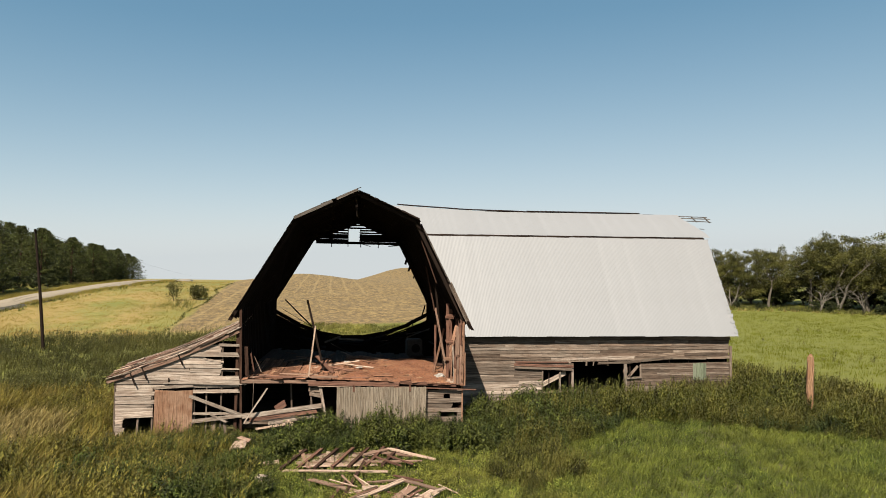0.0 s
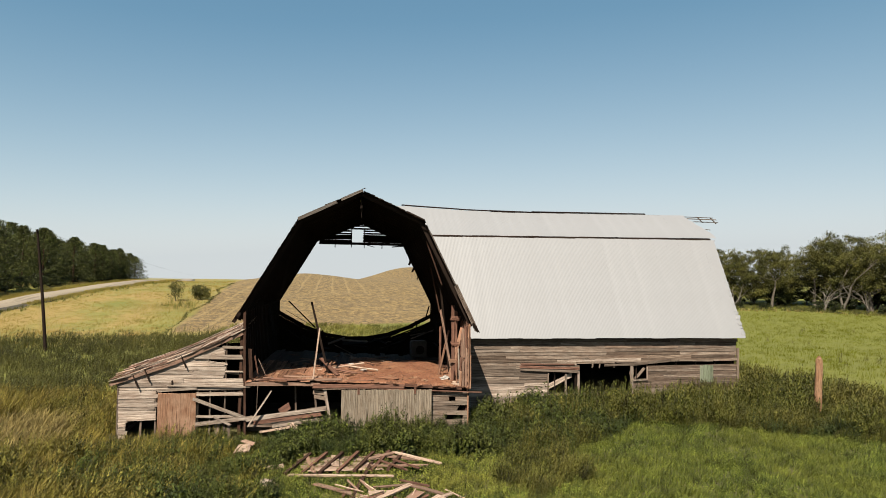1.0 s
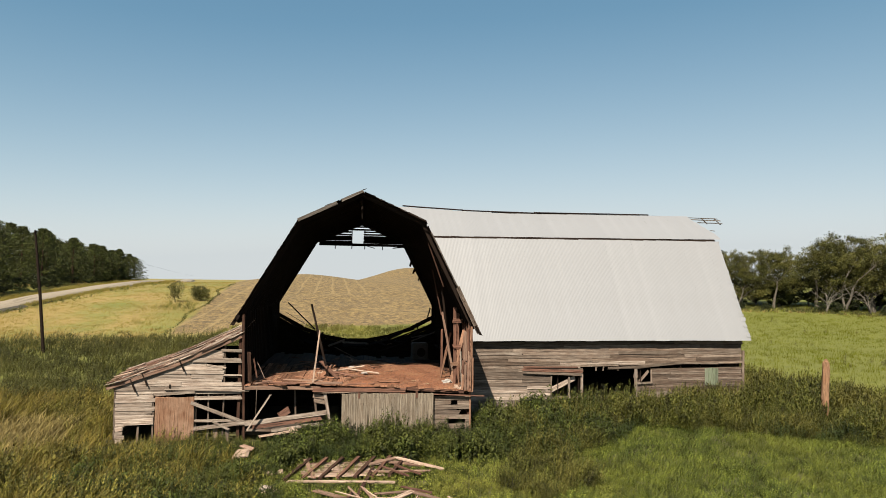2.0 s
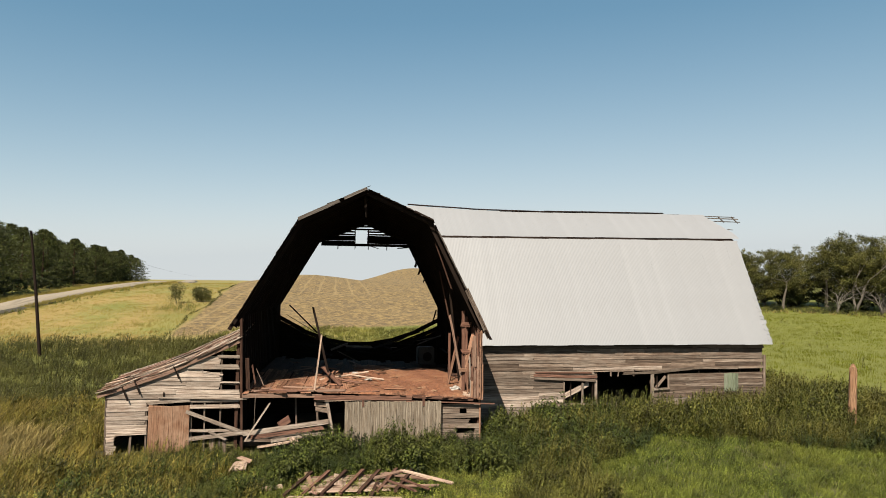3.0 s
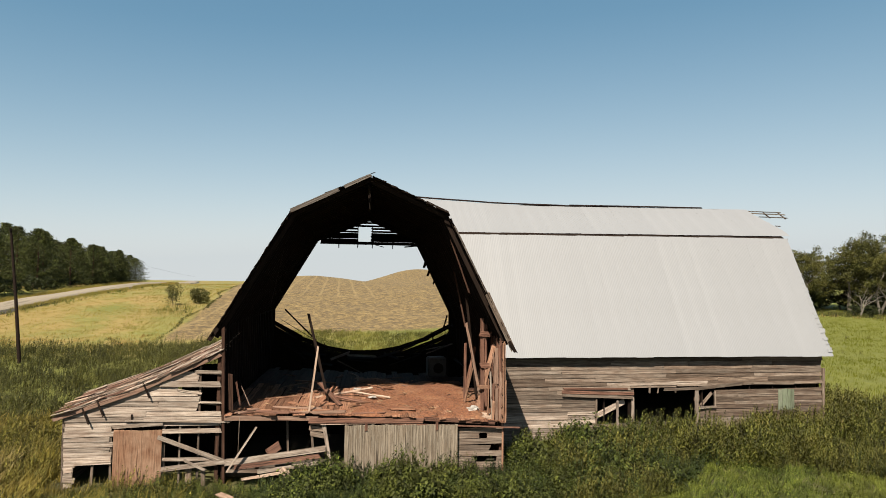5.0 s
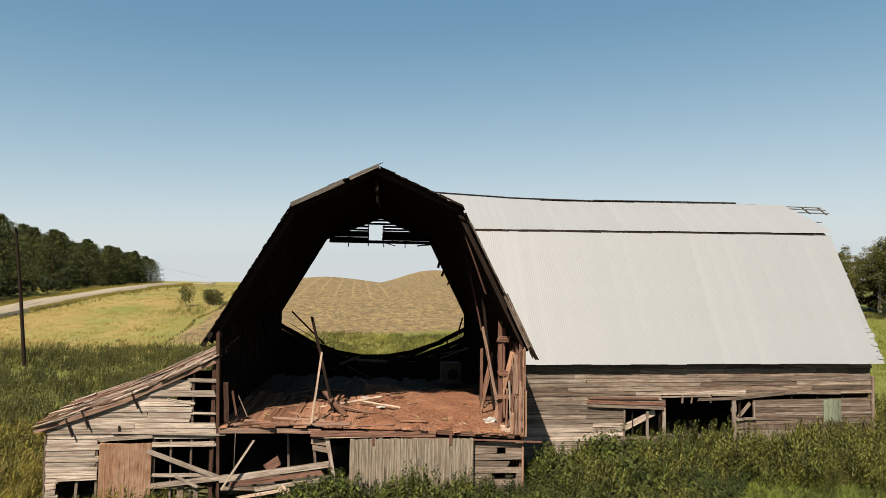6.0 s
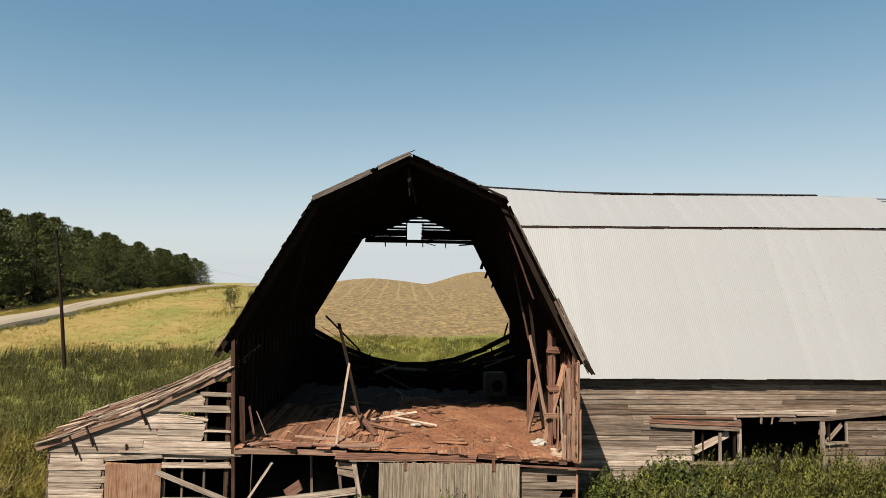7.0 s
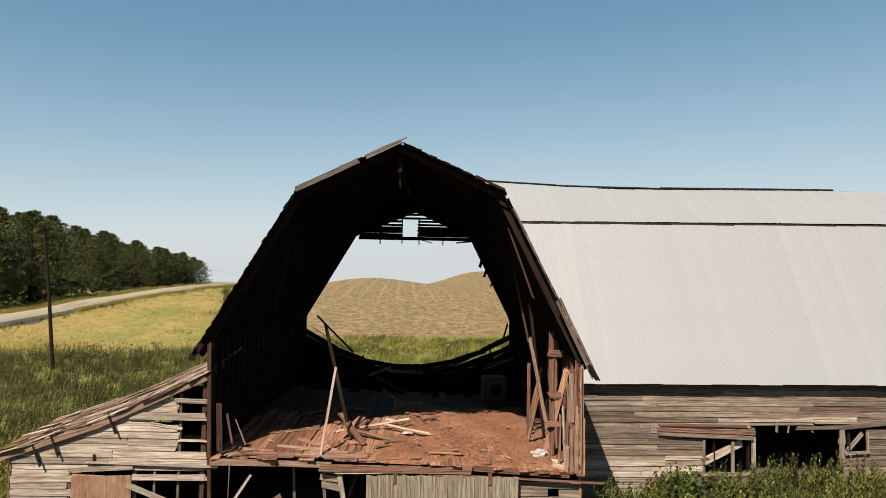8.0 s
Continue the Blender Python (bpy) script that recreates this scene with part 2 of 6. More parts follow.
    # Fine chopped straw and bare soil.
    straw = noise_of(n, l, mapped(n, l, "Object", (1.7, 0.9, 1.0)), 1.0, 6.0, 0.8)
    stubble = mix_of(n, l, 1.0, stubble, ramp_of(n, l, straw, [(0.36, (0.42, 0.38, 0.33)), (0.52, (1.0, 1.0, 1.0)), (0.68, (1.35, 1.35, 1.30))]), "MULTIPLY")
    band = both(band, math_of("SUBTRACT", 1.0, math_of("MULTIPLY", math_of("MINIMUM", math_of("MULTIPLY", bend, 0.25), 1.0), 0.7)))
    stubble = mix_of(n, l, band, stubble, (0.38, 0.275, 0.115))
    col = mix_of(n, l, both(both(lin(-0.35, 1, 52.7, 1.0, 3), lin(1, 0.0735, -14.5, 0.35, 1.0)), lin(-1, 0.25, -29, 2.0, 3)), col, stubble)
    # Soil round the barn, darkened to paint in the shade under the rank growth.
    shaded_soil = ramp_of(n, l, fine, [(0.3, (0.030, 0.024, 0.010)), (0.7, (0.085, 0.068, 0.026))])
    col = mix_of(n, l, both(lin(-0.22, -1, -3.0, 3.0, 2), ramp_of(n, l, wide, [(0.3, (0.5,) * 3), (0.6, (0.8,) * 3)])), col, shaded_soil)
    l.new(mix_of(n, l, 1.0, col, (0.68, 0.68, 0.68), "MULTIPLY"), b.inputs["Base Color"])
    bump_of(n, l, b, fine, 0.6, 0.1)
    return m


GROUND_MAT = ground_material()
xs, ys = axis(90, 2500, 2.0), axis(110, 2500, 2.0)
ground = new("ground", grid_mesh(xs, ys, ground_z, GROUND_MAT))
tagged(ground, "rolling prairie ground with grass, weeds and stubble", "ground", "", "structure")

# ---- barn: long main part ----
EAVE_Y, EAVE_Z, FOLD_Y, FOLD_Z, RIDGE_Y, RIDGE_Z = 2.74, 4.24, 5.65, 9.40, 8.1, 10.97
MAIN_L, MAIN_R, WALL_Y = 5.6, 20.45, 2.98
PROFILE = [(-5.2, 5.25), (-2.62, 9.62), (0.0, 10.88), (2.77, 9.64), (5.1, 4.97)]
# Sideways shift of the wing's far end, set to fit the camera's view.
FAR_SHIFT = (-0.42, -0.42, 0.0, 0.0, 0.0)


def metal_material():
    m, n, l, b = nodes_of("pale_corrugated_metal", 0.5)
    info = n.new("ShaderNodeObjectInfo")
    pos = mapped(n, l, "Object", (1, 1, 1))
    spot = noise_of(n, l, pos, 0.9, 5.0, 0.6)
    run = noise_of(n, l, mapped(n, l, "Object", (9.0, 0.35, 1.0)), 1.0, 4.0, 0.6)
    col = ramp_of(n, l, spot, [(0.3, (0.260, 0.263, 0.270)), (0.7, (0.277, 0.280, 0.287))])
    col = mix_of(n, l, ramp_of(n, l, run, [(0.5, (0, 0, 0)), (0.75, (0.35, 0.35, 0.35))]), col, (0.258, 0.250, 0.240))
    # Brighter strips beside some of the laps.
    sep = n.new("ShaderNodeSeparateXYZ")
    l.new(pos, sep.inputs[0])
    strip = ramp_of(n, l, sep.outputs[0], [(0.06, (0, 0, 0)), (0.16, (1, 1, 1)), (0.26, (1, 1, 1)), (0.40, (0, 0, 0))])
    some = ramp_of(n, l, info.outputs["Random"], [(0.45, (0, 0, 0)), (0.9, (0.18, 0.18, 0.18))])
    both = n.new("ShaderNodeMath")
    both.operation = "MULTIPLY"
    l.new(strip, both.inputs[0])
    l.new(some, both.inputs[1])
    col = mix_of(n, l, both.outputs[0], col, (0.312, 0.314, 0.318))
    val = n.new("ShaderNodeMapRange")
    val.inputs["To Min"].default_value, val.inputs["To Max"].default_value = 0.67, 0.69
    l.new(info.outputs["Random"], val.inputs["Value"])
    hsv = n.new("ShaderNodeHueSaturation")
    l.new(val.outputs[0], hsv.inputs["Value"])
    l.new(col, hsv.inputs["Color"])
    l.new(hsv.outputs[0], b.inputs["Base Color"])
    return m


METAL = metal_material()
barn = empty("barn", pose(0, 0, 0), "long weathered wooden barn with a pale corrugated metal gambrel roof", "barn")
SHEETS = {}


def sheet_mesh(width, length, wave=0.076, deep=0.0013):
    """A corrugated sheet: waves across x, its length along y from 0."""
    key = (round(width, 2), round(length, 1))
    if key not in SHEETS:
        n = int(round(width / wave)) * 6
        x = np.linspace(0, width, n + 1)
        z = deep * np.sin(x / wave * 2 * np.pi)
        v = np.concatenate([np.stack([x, np.full_like(x, yy), z], 1) for yy in (0.0, round(length, 1))])
        a = np.arange(n)
        SHEETS[key] = mesh_of("metal_sheet", v, np.stack([a, a + 1, a + n + 2, a + n + 1], 1), METAL, True)
    return SHEETS[key]


def wing_top(x, y):
    """Height of the wing's roof over a place, for fitting the sheets into the valley."""
    u = x - 0.0437 * y
    return float(np.interp(u, [p[0] for p in PROFILE], [p[1] for p in PROFILE], right=-9.0))


def settle(x, z):
    """How much the roof is raised towards its far end and by the wing, to fit the camera's view."""
    u = (x - 5.0) / 15.5
    lift = 0.27 * max(0.0, min(1.0, (8.7 - x) / 6.0)) ** 1.4 * max(0.0, min(1.0, (z - FOLD_Z) / 1.5))
    return 0.16 * u * (z - 4.2) / 5.2 + lift


def sheets(roof, x0, x1, low, high, width):
    """Sheets side by side on the slope from low (y, z) to high (y, z), cut where the wing's roof meets them."""
    k = 0
    while x0 + width * (k + 0.6) < x1:
        x, s = x0 + k * width, 0.0
        za, zb = low[1] + settle(x, low[1]), high[1] + settle(x, high[1])
        d = Vector((0, high[0] - low[0], zb - za))
        full = d.length
        yv = d / full
        run = Vector((width, 0, settle(x + width, low[1]) - settle(x, low[1]))).normalized()
        zv = run.cross(yv).normalized()
        while s < full and za + yv.z * s < wing_top(x, low[0] + yv.y * s) + 0.04:
            s += 0.05
        if full - s > 0.3:
            m = Matrix((yv.cross(zv), yv, zv)).transposed().to_4x4()
            m.translation = Vector((x, low[0] + yv.y * s, za + yv.z * s)) + yv * random.uniform(-0.02, 0.012) + zv * (0.04 + 0.0006 * (k % 2))
            m = m @ Matrix.Diagonal((1.002, (full - s) / round(full - s, 1), 1, 1))
            part("metal_sheet", sheet_mesh(width, full - s), roof, m)
        k += 1


def from_bmesh(name, bm, mat, parent, label=""):
    bmesh.ops.recalc_face_normals(bm, faces=bm.faces)
    me = bpy.data.meshes.new(name)
    bm.to_mesh(me)
    bm.free()
    me.materials.append(mat)
    return part(name, me, parent, None, label)


def profile_slab(x0, x1, pts, thick, mat, name, parent, label=""):
    """A solid skin that follows a line of (y, z) points, running from x0 to x1."""
    bm = bmesh.new()
    pts = [Vector((0, y, z)) for y, z in pts]
    outer, inner = [], []
    for i, p in enumerate(pts):
        d = (pts[min(i + 1, len(pts) - 1)] - pts[max(i - 1, 0)]).normalized()
        nrm = Vector((1, 0, 0)).cross(d)
        for x in (x0, x1):
            outer.append(bm.verts.new((x, p.y, p.z)))
            q = p - nrm * thick
            inner.append(bm.verts.new((x, q.y, q.z)))
    for i in range(len(pts) - 1):
        a = 2 * i
        bm.faces.new((outer[a], outer[a + 1], outer[a + 3], outer[a + 2]))
        bm.faces.new((inner[a], inner[a + 2], inner[a + 3], inner[a + 1]))
        bm.faces.new((outer[a], outer[a + 2], inner[a + 2], inner[a]))
        bm.faces.new((outer[a + 1], inner[a + 1], inner[a + 3], outer[a + 3]))
    e = len(outer) - 2
    bm.faces.new((outer[0], inner[0], inner[1], outer[1]))
    bm.faces.new((outer[e], outer[e + 1], inner[e + 1], inner[e]))
    return from_bmesh(name, bm, mat, parent, label)


def along(a, b, s):
    return (a[0] + (b[0] - a[0]) * s, a[1] + (b[1] - a[1]) * s)


BACK_Y = 2 * RIDGE_Y
main_profile = [(EAVE_Y, EAVE_Z), (FOLD_Y, FOLD_Z), (RIDGE_Y, RIDGE_Z), (BACK_Y - FOLD_Y, FOLD_Z), (BACK_Y - EAVE_Y, EAVE_Z)]
roof = profile_slab(MAIN_L, MAIN_R - 0.2, main_profile, 0.12, DARK_WOOD, "roof", barn, "dark board deck under pale corrugated metal sheets")
for v in roof.data.vertices:
    v.co.z += settle(max(v.co.x, 9.0), v.co.z) - 0.02
    if v.co.x < 6 and v.co.z > 8:
        v.co.x = 3.2 if v.co.z < 10.2 else 2.5
    if v.co.x > 20 and v.co.z > 10.3:
        v.co.x = 19.8
P0, P1, P2 = (EAVE_Y - 0.06, EAVE_Z - 0.1), (FOLD_Y, FOLD_Z), (RIDGE_Y, RIDGE_Z)
sheets(roof, 3.04, 6.9, P0, along(P0, P1, 0.986), 0.38)
sheets(roof, 6.70, MAIN_R, P0, along(P0, P1, 0.986), 0.76)
sheets(roof, 0.5, 5.5, along(P1, P2, 0.01), along(P1, P2, 0.97), 0.38)
sheets(roof, 5.44, 20.0, along(P1, P2, 0.01), along(P1, P2, 0.97), 0.76)


def torn_sheet(x0, x1, low, high, keep0, keep1):
    """A sheet whose top is torn off slantwise: it reaches keep0 of the slope at x0 and keep1 at x1."""
    n = int((x1 - x0) / 0.013)
    u = np.linspace(0, 1, n + 1)
    x = x0 + (x1 - x0) * u
    d = np.array([high[0] - low[0], high[1] - low[1]])
    up = np.array([-d[1], d[0]]) / np.hypot(*d)
    wave = 0.043 + 0.0013 * np.sin((x - 5.44) / 0.076 * 2 * np.pi)
    rip = keep0 + (keep1 - keep0) * u + 0.02 * np.sin(u * 23) + 0.015 * np.sin(u * 61 + 1)
    rise = np.array([settle(a, low[1]) for a in x])
    rows = [np.stack([x, low[0] + d[0] * k + up[0] * wave, low[1] + d[1] * k + up[1] * wave + rise], 1) for k in (np.zeros(n + 1), rip)]
    a = np.arange(n)
    part("metal_sheet", mesh_of("metal_sheet", np.concatenate(rows), np.stack([a, a + 1, a + n + 2, a + n + 1], 1), METAL, True), roof)


torn_sheet(19.86, 20.62, along(P1, P2, 0.01), along(P1, P2, 0.97), 0.99, 0.2)
for a, b, dz in ((2.6, 6.1, 0.06), (6.0, 10.4, 0.04), (10.3, 14.2, 0.06), (14.1, 17.4, 0.05)):
    board(roof, (a, RIDGE_Y - 0.03, RIDGE_Z + dz + settle(a, RIDGE_Z)), (b, RIDGE_Y - 0.03, RIDGE_Z + dz - 0.01 + settle(b, RIDGE_Z)), 0.12, 0.04, (0, -0.5, 1), DARK_WOOD, "ridge_board")
LATH_RISE = (RIDGE_Z - FOLD_Z) / (RIDGE_Y - FOLD_Y)
for dy, x0, x1, w in ((0.0, 19.9, 21.95, 0.05), (-0.2, 20.0, 22.0, 0.06), (-0.52, 20.3, 21.9, 0.05), (-1.35, 20.6, 20.9, 0.04)):
    zz = RIDGE_Z + 0.11 + dy * LATH_RISE
    board(roof, (x0, RIDGE_Y + dy, zz), (x1, RIDGE_Y + dy, zz - 0.02), w, 0.025, (0, -0.9, 0.5), SLATE_WOOD, "lath", 0.06)
for x, y0, y1 in ((21.75, -0.6, 0.05), (20.9, -0.56, 0.04)):
    board(roof, (x, RIDGE_Y + y0, RIDGE_Z + 0.08 + y0 * LATH_RISE), (x, RIDGE_Y + y1, RIDGE_Z + 0.08 + y1 * LATH_RISE), 0.05, 0.05, (0, -0.9, 0.5), SLATE_WOOD, "rafter_end", 0.04)
# Torn edge of the sheets at the far end.
for k in range(34):
    u = 0.02 + 0.029 * k + random.uniform(-0.015, 0.015)
    y, zz = along(P0, P1, u)
    board(roof, (MAIN_R - 0.25, y - 0.03, zz + 0.1), (MAIN_R + random.uniform(-0.11, -0.03), y - 0.03, zz + 0.1 + random.uniform(-0.05, 0.05)), random.choice((0.05, 0.08, 0.14)), 0.012, (0, -1, 0.4), METAL, "torn_strip", 0.06)

# Long front wall: horizontal boards with a doorway, windows and missing pieces.
wall = part("wall", None, barn, None, "grey weathered horizontal board wall with broken openings")
OPEN = [(9.63, 11.15, 1.35, 2.36), (11.27, 14.03, 0.0, 2.78), (14.25, 14.95, 2.02, 2.62)]
step = 0.168
for row in range(23):
    z = 0.5 + row * step
    if z > 4.1:
        break
    cuts = [5.05]
    while cuts[-1] < 18.0:
        cuts.append(cuts[-1] + random.choice((2.4, 3.05, 3.66, 4.27, 4.88)) * random.uniform(0.9, 1.1))
    cuts[-1] = 20.1 - random.uniform(0, 0.12)
    for a, b in zip(cuts, cuts[1:]):
        spans = [(a, b)]
        for x0, x1, z0, z1 in OPEN + [(11.2, 20.2, 2.84 + 0.0, 2.93)]:
            if z0 - 0.07 < z < z1 + 0.07 and not (x1 > 20 and not (z0 - 0.04 < z < z1 + 0.04)):
                out = []
                for p, q in spans:
                    if q <= x0 or p >= x1:
                        out.append((p, q))
                    else:
                        out += [(p, x0 + random.uniform(-0.05, 0.03))] if p < x0 - 0.15 else []
                        out += [(x1 + random.uniform(-0.03, 0.05), q)] if q > x1 + 0.15 else []
                spans = out
        for p, q in spans:
            tint = TAN_WOOD if z < 1.9 and q < 9.7 or random.random() < 0.05 else BARN_WOOD if random.random() < (0.72 if p > 10.5 else 0.22) else GREY_WOOD
            board(wall, (p, WALL_Y + random.uniform(-0.012, 0.012), z + random.uniform(-0.012, 0.012) - (0.05 if random.random() < 0.06 else 0)), (q, WALL_Y + random.uniform(-0.012, 0.012), z + random.uniform(-0.015, 0.015)), step + 0.006, 0.022, (0, -1, 0.10), tint)
# Split boards over the gap above the doorway.
x = 11.2
while x < 19.8:
    L = random.uniform(0.9, 2.2)
    zz = 2.90 + 0.012 * (x - 11)
    board(wall, (x, WALL_Y - 0.03, zz + random.uniform(-0.03, 0.02)), (min(x + L, 20.05), WALL_Y - 0.03, zz + random.uniform(-0.02, 0.03)), random.uniform(0.06, 0.12), 0.02, (0, -1, 0.2), GREY_WOOD, rag=0.09)
    x += L + random.uniform(0.0, 0.25)
board(wall, (14.0, WALL_Y - 0.05, 2.78), (16.2, WALL_Y - 0.05, 2.98), 0.15, 0.025, (0, -1, 0), GREY_WOOD, rag=0.1)
board(wall, (12.6, WALL_Y - 0.05, 2.76), (14.1, WALL_Y - 0.05, 2.8), 0.12, 0.025, (0, -1, 0), GREY_WOOD, rag=0.1)
board(wall, (8.15, WALL_Y - 0.06, 2.73), (11.25, WALL_Y - 0.08, 2.62), 0.13, 0.03, (0, -1, 0.3), RED_WOOD, "lintel_board")
board(wall, (8.15, WALL_Y - 0.07, 2.60), (11.2, WALL_Y - 0.09, 2.46), 0.13, 0.03, (0, -1, 0.3), GREY_WOOD, "lintel_board")
board(wall, (8.2, WALL_Y - 0.04, 2.86), (11.0, WALL_Y - 0.04, 2.82), 0.08, 0.03, (0, -1, 0.3), RED_WOOD, "lintel_board")
# Torn bits hanging over the doorway.
for x, zz, w in ((12.0, 2.80, 0.09), (12.4, 2.78, 0.06), (13.15, 2.76, 0.08)):
    board(wall, (x, WALL_Y - 0.03, zz + 0.12), (x + random.uniform(-0.06, 0.06), WALL_Y - 0.02, zz - random.uniform(0.05, 0.16)), w, 0.02, (0, -1, 0), TAN_WOOD if w > 0.1 else GREY_WOOD, "splinter", 0.06)
# Door and window frames.
for x, z0, z1, w in ((11.23, 0.6, 2.6, 0.13), (14.12, 0.6, 2.75, 0.15), (9.62, 1.3, 2.4, 0.07), (10.55, 0.9, 2.35, 0.09), (14.95, 2.0, 2.65, 0.07)):
    board(wall, (x, WALL_Y - 0.02, z0), (x + random.uniform(-0.02, 0.02), WALL_Y - 0.02, z1), w, 0.06, (0, -1, 0), TAN_WOOD if w > 0.08 else GREY_WOOD, "jamb")
board(wall, (14.15, WALL_Y - 0.05, 1.98), (14.98, WALL_Y - 0.05, 2.02), 0.09, 0.09, (0, -1, 0), TAN_WOOD, "window_sill")
board(wall, (9.6, WALL_Y - 0.03, 1.33), (11.2, WALL_Y - 0.03, 1.36), 0.1, 0.06, (0, -1, 0), GREY_WOOD, "window_sill")
board(wall, (9.68, WALL_Y + 0.05, 1.72), (10.9, WALL_Y + 0.1, 2.28), 0.24, 0.025, (0, -1, 0), TAN_WOOD, "loose_board", 0.06, "pale board wedged across a window opening")
board(wall, (14.35, WALL_Y + 0.06, 2.05), (14.85, WALL_Y + 0.06, 2.6), 0.14, 0.02, (0, -1, 0), GREY_WOOD, "loose_board")
GREEN = wood("faded_green_paint", (0.108, 0.128, 0.082), (0.160, 0.184, 0.124), (0.165, 0.168, 0.132), streak=0.6)
for k in range(4):
    board(wall, (18.0 + 0.19 * k, WALL_Y - 0.04, 1.85), (18.0 + 0.19 * k, WALL_Y - 0.04, 2.72 + random.uniform(-0.02, 0.02)), 0.186, 0.025, (0, -1, 0), GREEN, "hatch_board", 0.02, "faded green hatch board")
# Studs and end walls; an unseen near-black back wall and loft floor added to keep the inside dark.
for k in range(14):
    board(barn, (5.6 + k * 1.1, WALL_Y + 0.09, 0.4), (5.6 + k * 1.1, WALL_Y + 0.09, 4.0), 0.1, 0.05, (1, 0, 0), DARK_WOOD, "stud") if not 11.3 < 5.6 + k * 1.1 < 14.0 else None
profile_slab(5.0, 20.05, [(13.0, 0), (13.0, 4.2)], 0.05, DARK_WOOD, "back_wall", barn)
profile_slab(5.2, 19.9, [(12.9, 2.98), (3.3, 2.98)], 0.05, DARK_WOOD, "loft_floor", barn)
bm = bmesh.new()
rim = [(3.15, 0.2), (3.15, 4.0), (5.75, 9.5), (6.9, 10.2), (9.3, 10.2), (10.45, 9.5), (13.0, 4.0), (13.0, 0.2)]
near, back = [bm.verts.new((20.02, y, zz)) for y, zz in rim], [bm.verts.new((19.97, y, zz)) for y, zz in rim]
bm.faces.new(near), bm.faces.new(back[::-1])
for k in range(len(rim)):
    j = (k + 1) % len(rim)
    bm.faces.new((near[k], back[k], back[j], near[j]))
from_bmesh("end_wall", bm, GREY_WOOD, barn)
board(barn, (20.08, WALL_Y, 0.4), (20.1, WALL_Y, 3.6), 0.12, 0.12, (0, -1, 0), GREY_WOOD, "corner_post")

# ---- barn wing with the open gable ----
WING = pose(0, 0, 0, 0, 0, -2.5)
wing = empty("barn_wing", WING, "open-ended gambrel hay barn wing with dark interior and collapsed front wall", "barn")
DEEP = 15.0
# Boards, shingles and rafters are near black: the inside's shade sits in their colour.
deck = part("roof", None, wing, None, "dark board and shingle gambrel roof with ragged edges")
for ((xa, za), (xb, zb)), (ra, rb) in zip(zip(PROFILE, PROFILE[1:]), zip(FAR_SHIFT, FAR_SHIFT[1:])):
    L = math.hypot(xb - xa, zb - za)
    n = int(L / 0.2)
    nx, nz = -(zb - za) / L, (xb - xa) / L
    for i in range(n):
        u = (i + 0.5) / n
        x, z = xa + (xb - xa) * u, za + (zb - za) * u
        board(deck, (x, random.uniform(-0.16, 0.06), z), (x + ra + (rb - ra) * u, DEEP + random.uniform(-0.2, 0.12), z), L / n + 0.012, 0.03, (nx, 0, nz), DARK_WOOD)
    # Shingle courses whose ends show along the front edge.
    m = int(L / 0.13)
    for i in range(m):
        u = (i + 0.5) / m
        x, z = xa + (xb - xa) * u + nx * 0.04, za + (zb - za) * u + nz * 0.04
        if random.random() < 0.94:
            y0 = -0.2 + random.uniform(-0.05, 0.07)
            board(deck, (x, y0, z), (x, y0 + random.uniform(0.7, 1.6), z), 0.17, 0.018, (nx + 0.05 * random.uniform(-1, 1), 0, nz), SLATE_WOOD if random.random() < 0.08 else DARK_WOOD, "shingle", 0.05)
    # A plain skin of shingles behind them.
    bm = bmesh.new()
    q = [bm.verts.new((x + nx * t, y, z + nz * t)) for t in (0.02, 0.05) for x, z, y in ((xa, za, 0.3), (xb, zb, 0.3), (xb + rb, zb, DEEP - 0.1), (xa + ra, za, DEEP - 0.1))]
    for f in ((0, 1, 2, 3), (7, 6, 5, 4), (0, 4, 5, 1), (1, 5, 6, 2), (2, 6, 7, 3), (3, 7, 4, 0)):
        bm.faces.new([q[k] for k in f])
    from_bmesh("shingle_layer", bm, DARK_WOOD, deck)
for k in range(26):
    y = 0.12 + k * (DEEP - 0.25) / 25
    lean = [(p[0] + r * y / DEEP, p[1]) for p, r in zip(PROFILE, FAR_SHIFT)]
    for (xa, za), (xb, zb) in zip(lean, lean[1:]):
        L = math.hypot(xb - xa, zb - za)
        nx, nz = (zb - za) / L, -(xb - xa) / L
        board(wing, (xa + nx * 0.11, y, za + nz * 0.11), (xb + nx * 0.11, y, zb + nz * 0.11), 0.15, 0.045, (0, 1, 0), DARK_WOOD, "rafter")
# Barge boards on the front edge, one slope still whole, others split.
board(wing, (-2.66, -0.31, 9.56), (-1.05, -0.31, 10.34), 0.15, 0.03, (0, -1, 0.15), SLATE_WOOD, "barge_board", 0.05)
board(wing, (-0.85, -0.31, 10.44), (0.03, -0.31, 10.86), 0.13, 0.03, (0, -1, 0.15), SLATE_WOOD, "barge_board", 0.08)
board(wing, (5.17, -0.2, 4.85), (4.26, -0.2, 6.72), 0.2, 0.03, (0.25, -1, 0), GREY_WOOD, "barge_board", 0.12)
board(wing, (4.2, -0.2, 6.85), (3.05, -0.2, 9.15), 0.07, 0.03, (0.25, -1, 0), SLATE_WOOD, "barge_board", 0.12)
board(wing, (2.05, -0.31, 9.98), (2.84, -0.31, 9.62), 0.07, 0.03, (0, -1, 0), DARK_WOOD, "barge_board", 0.06)
board(wing, (5.05, -0.3, 5.05), (5.28, -0.25, 4.7), 0.12, 0.05, (0, -1, 0), DARK_WOOD, "rafter_end", 0.1)
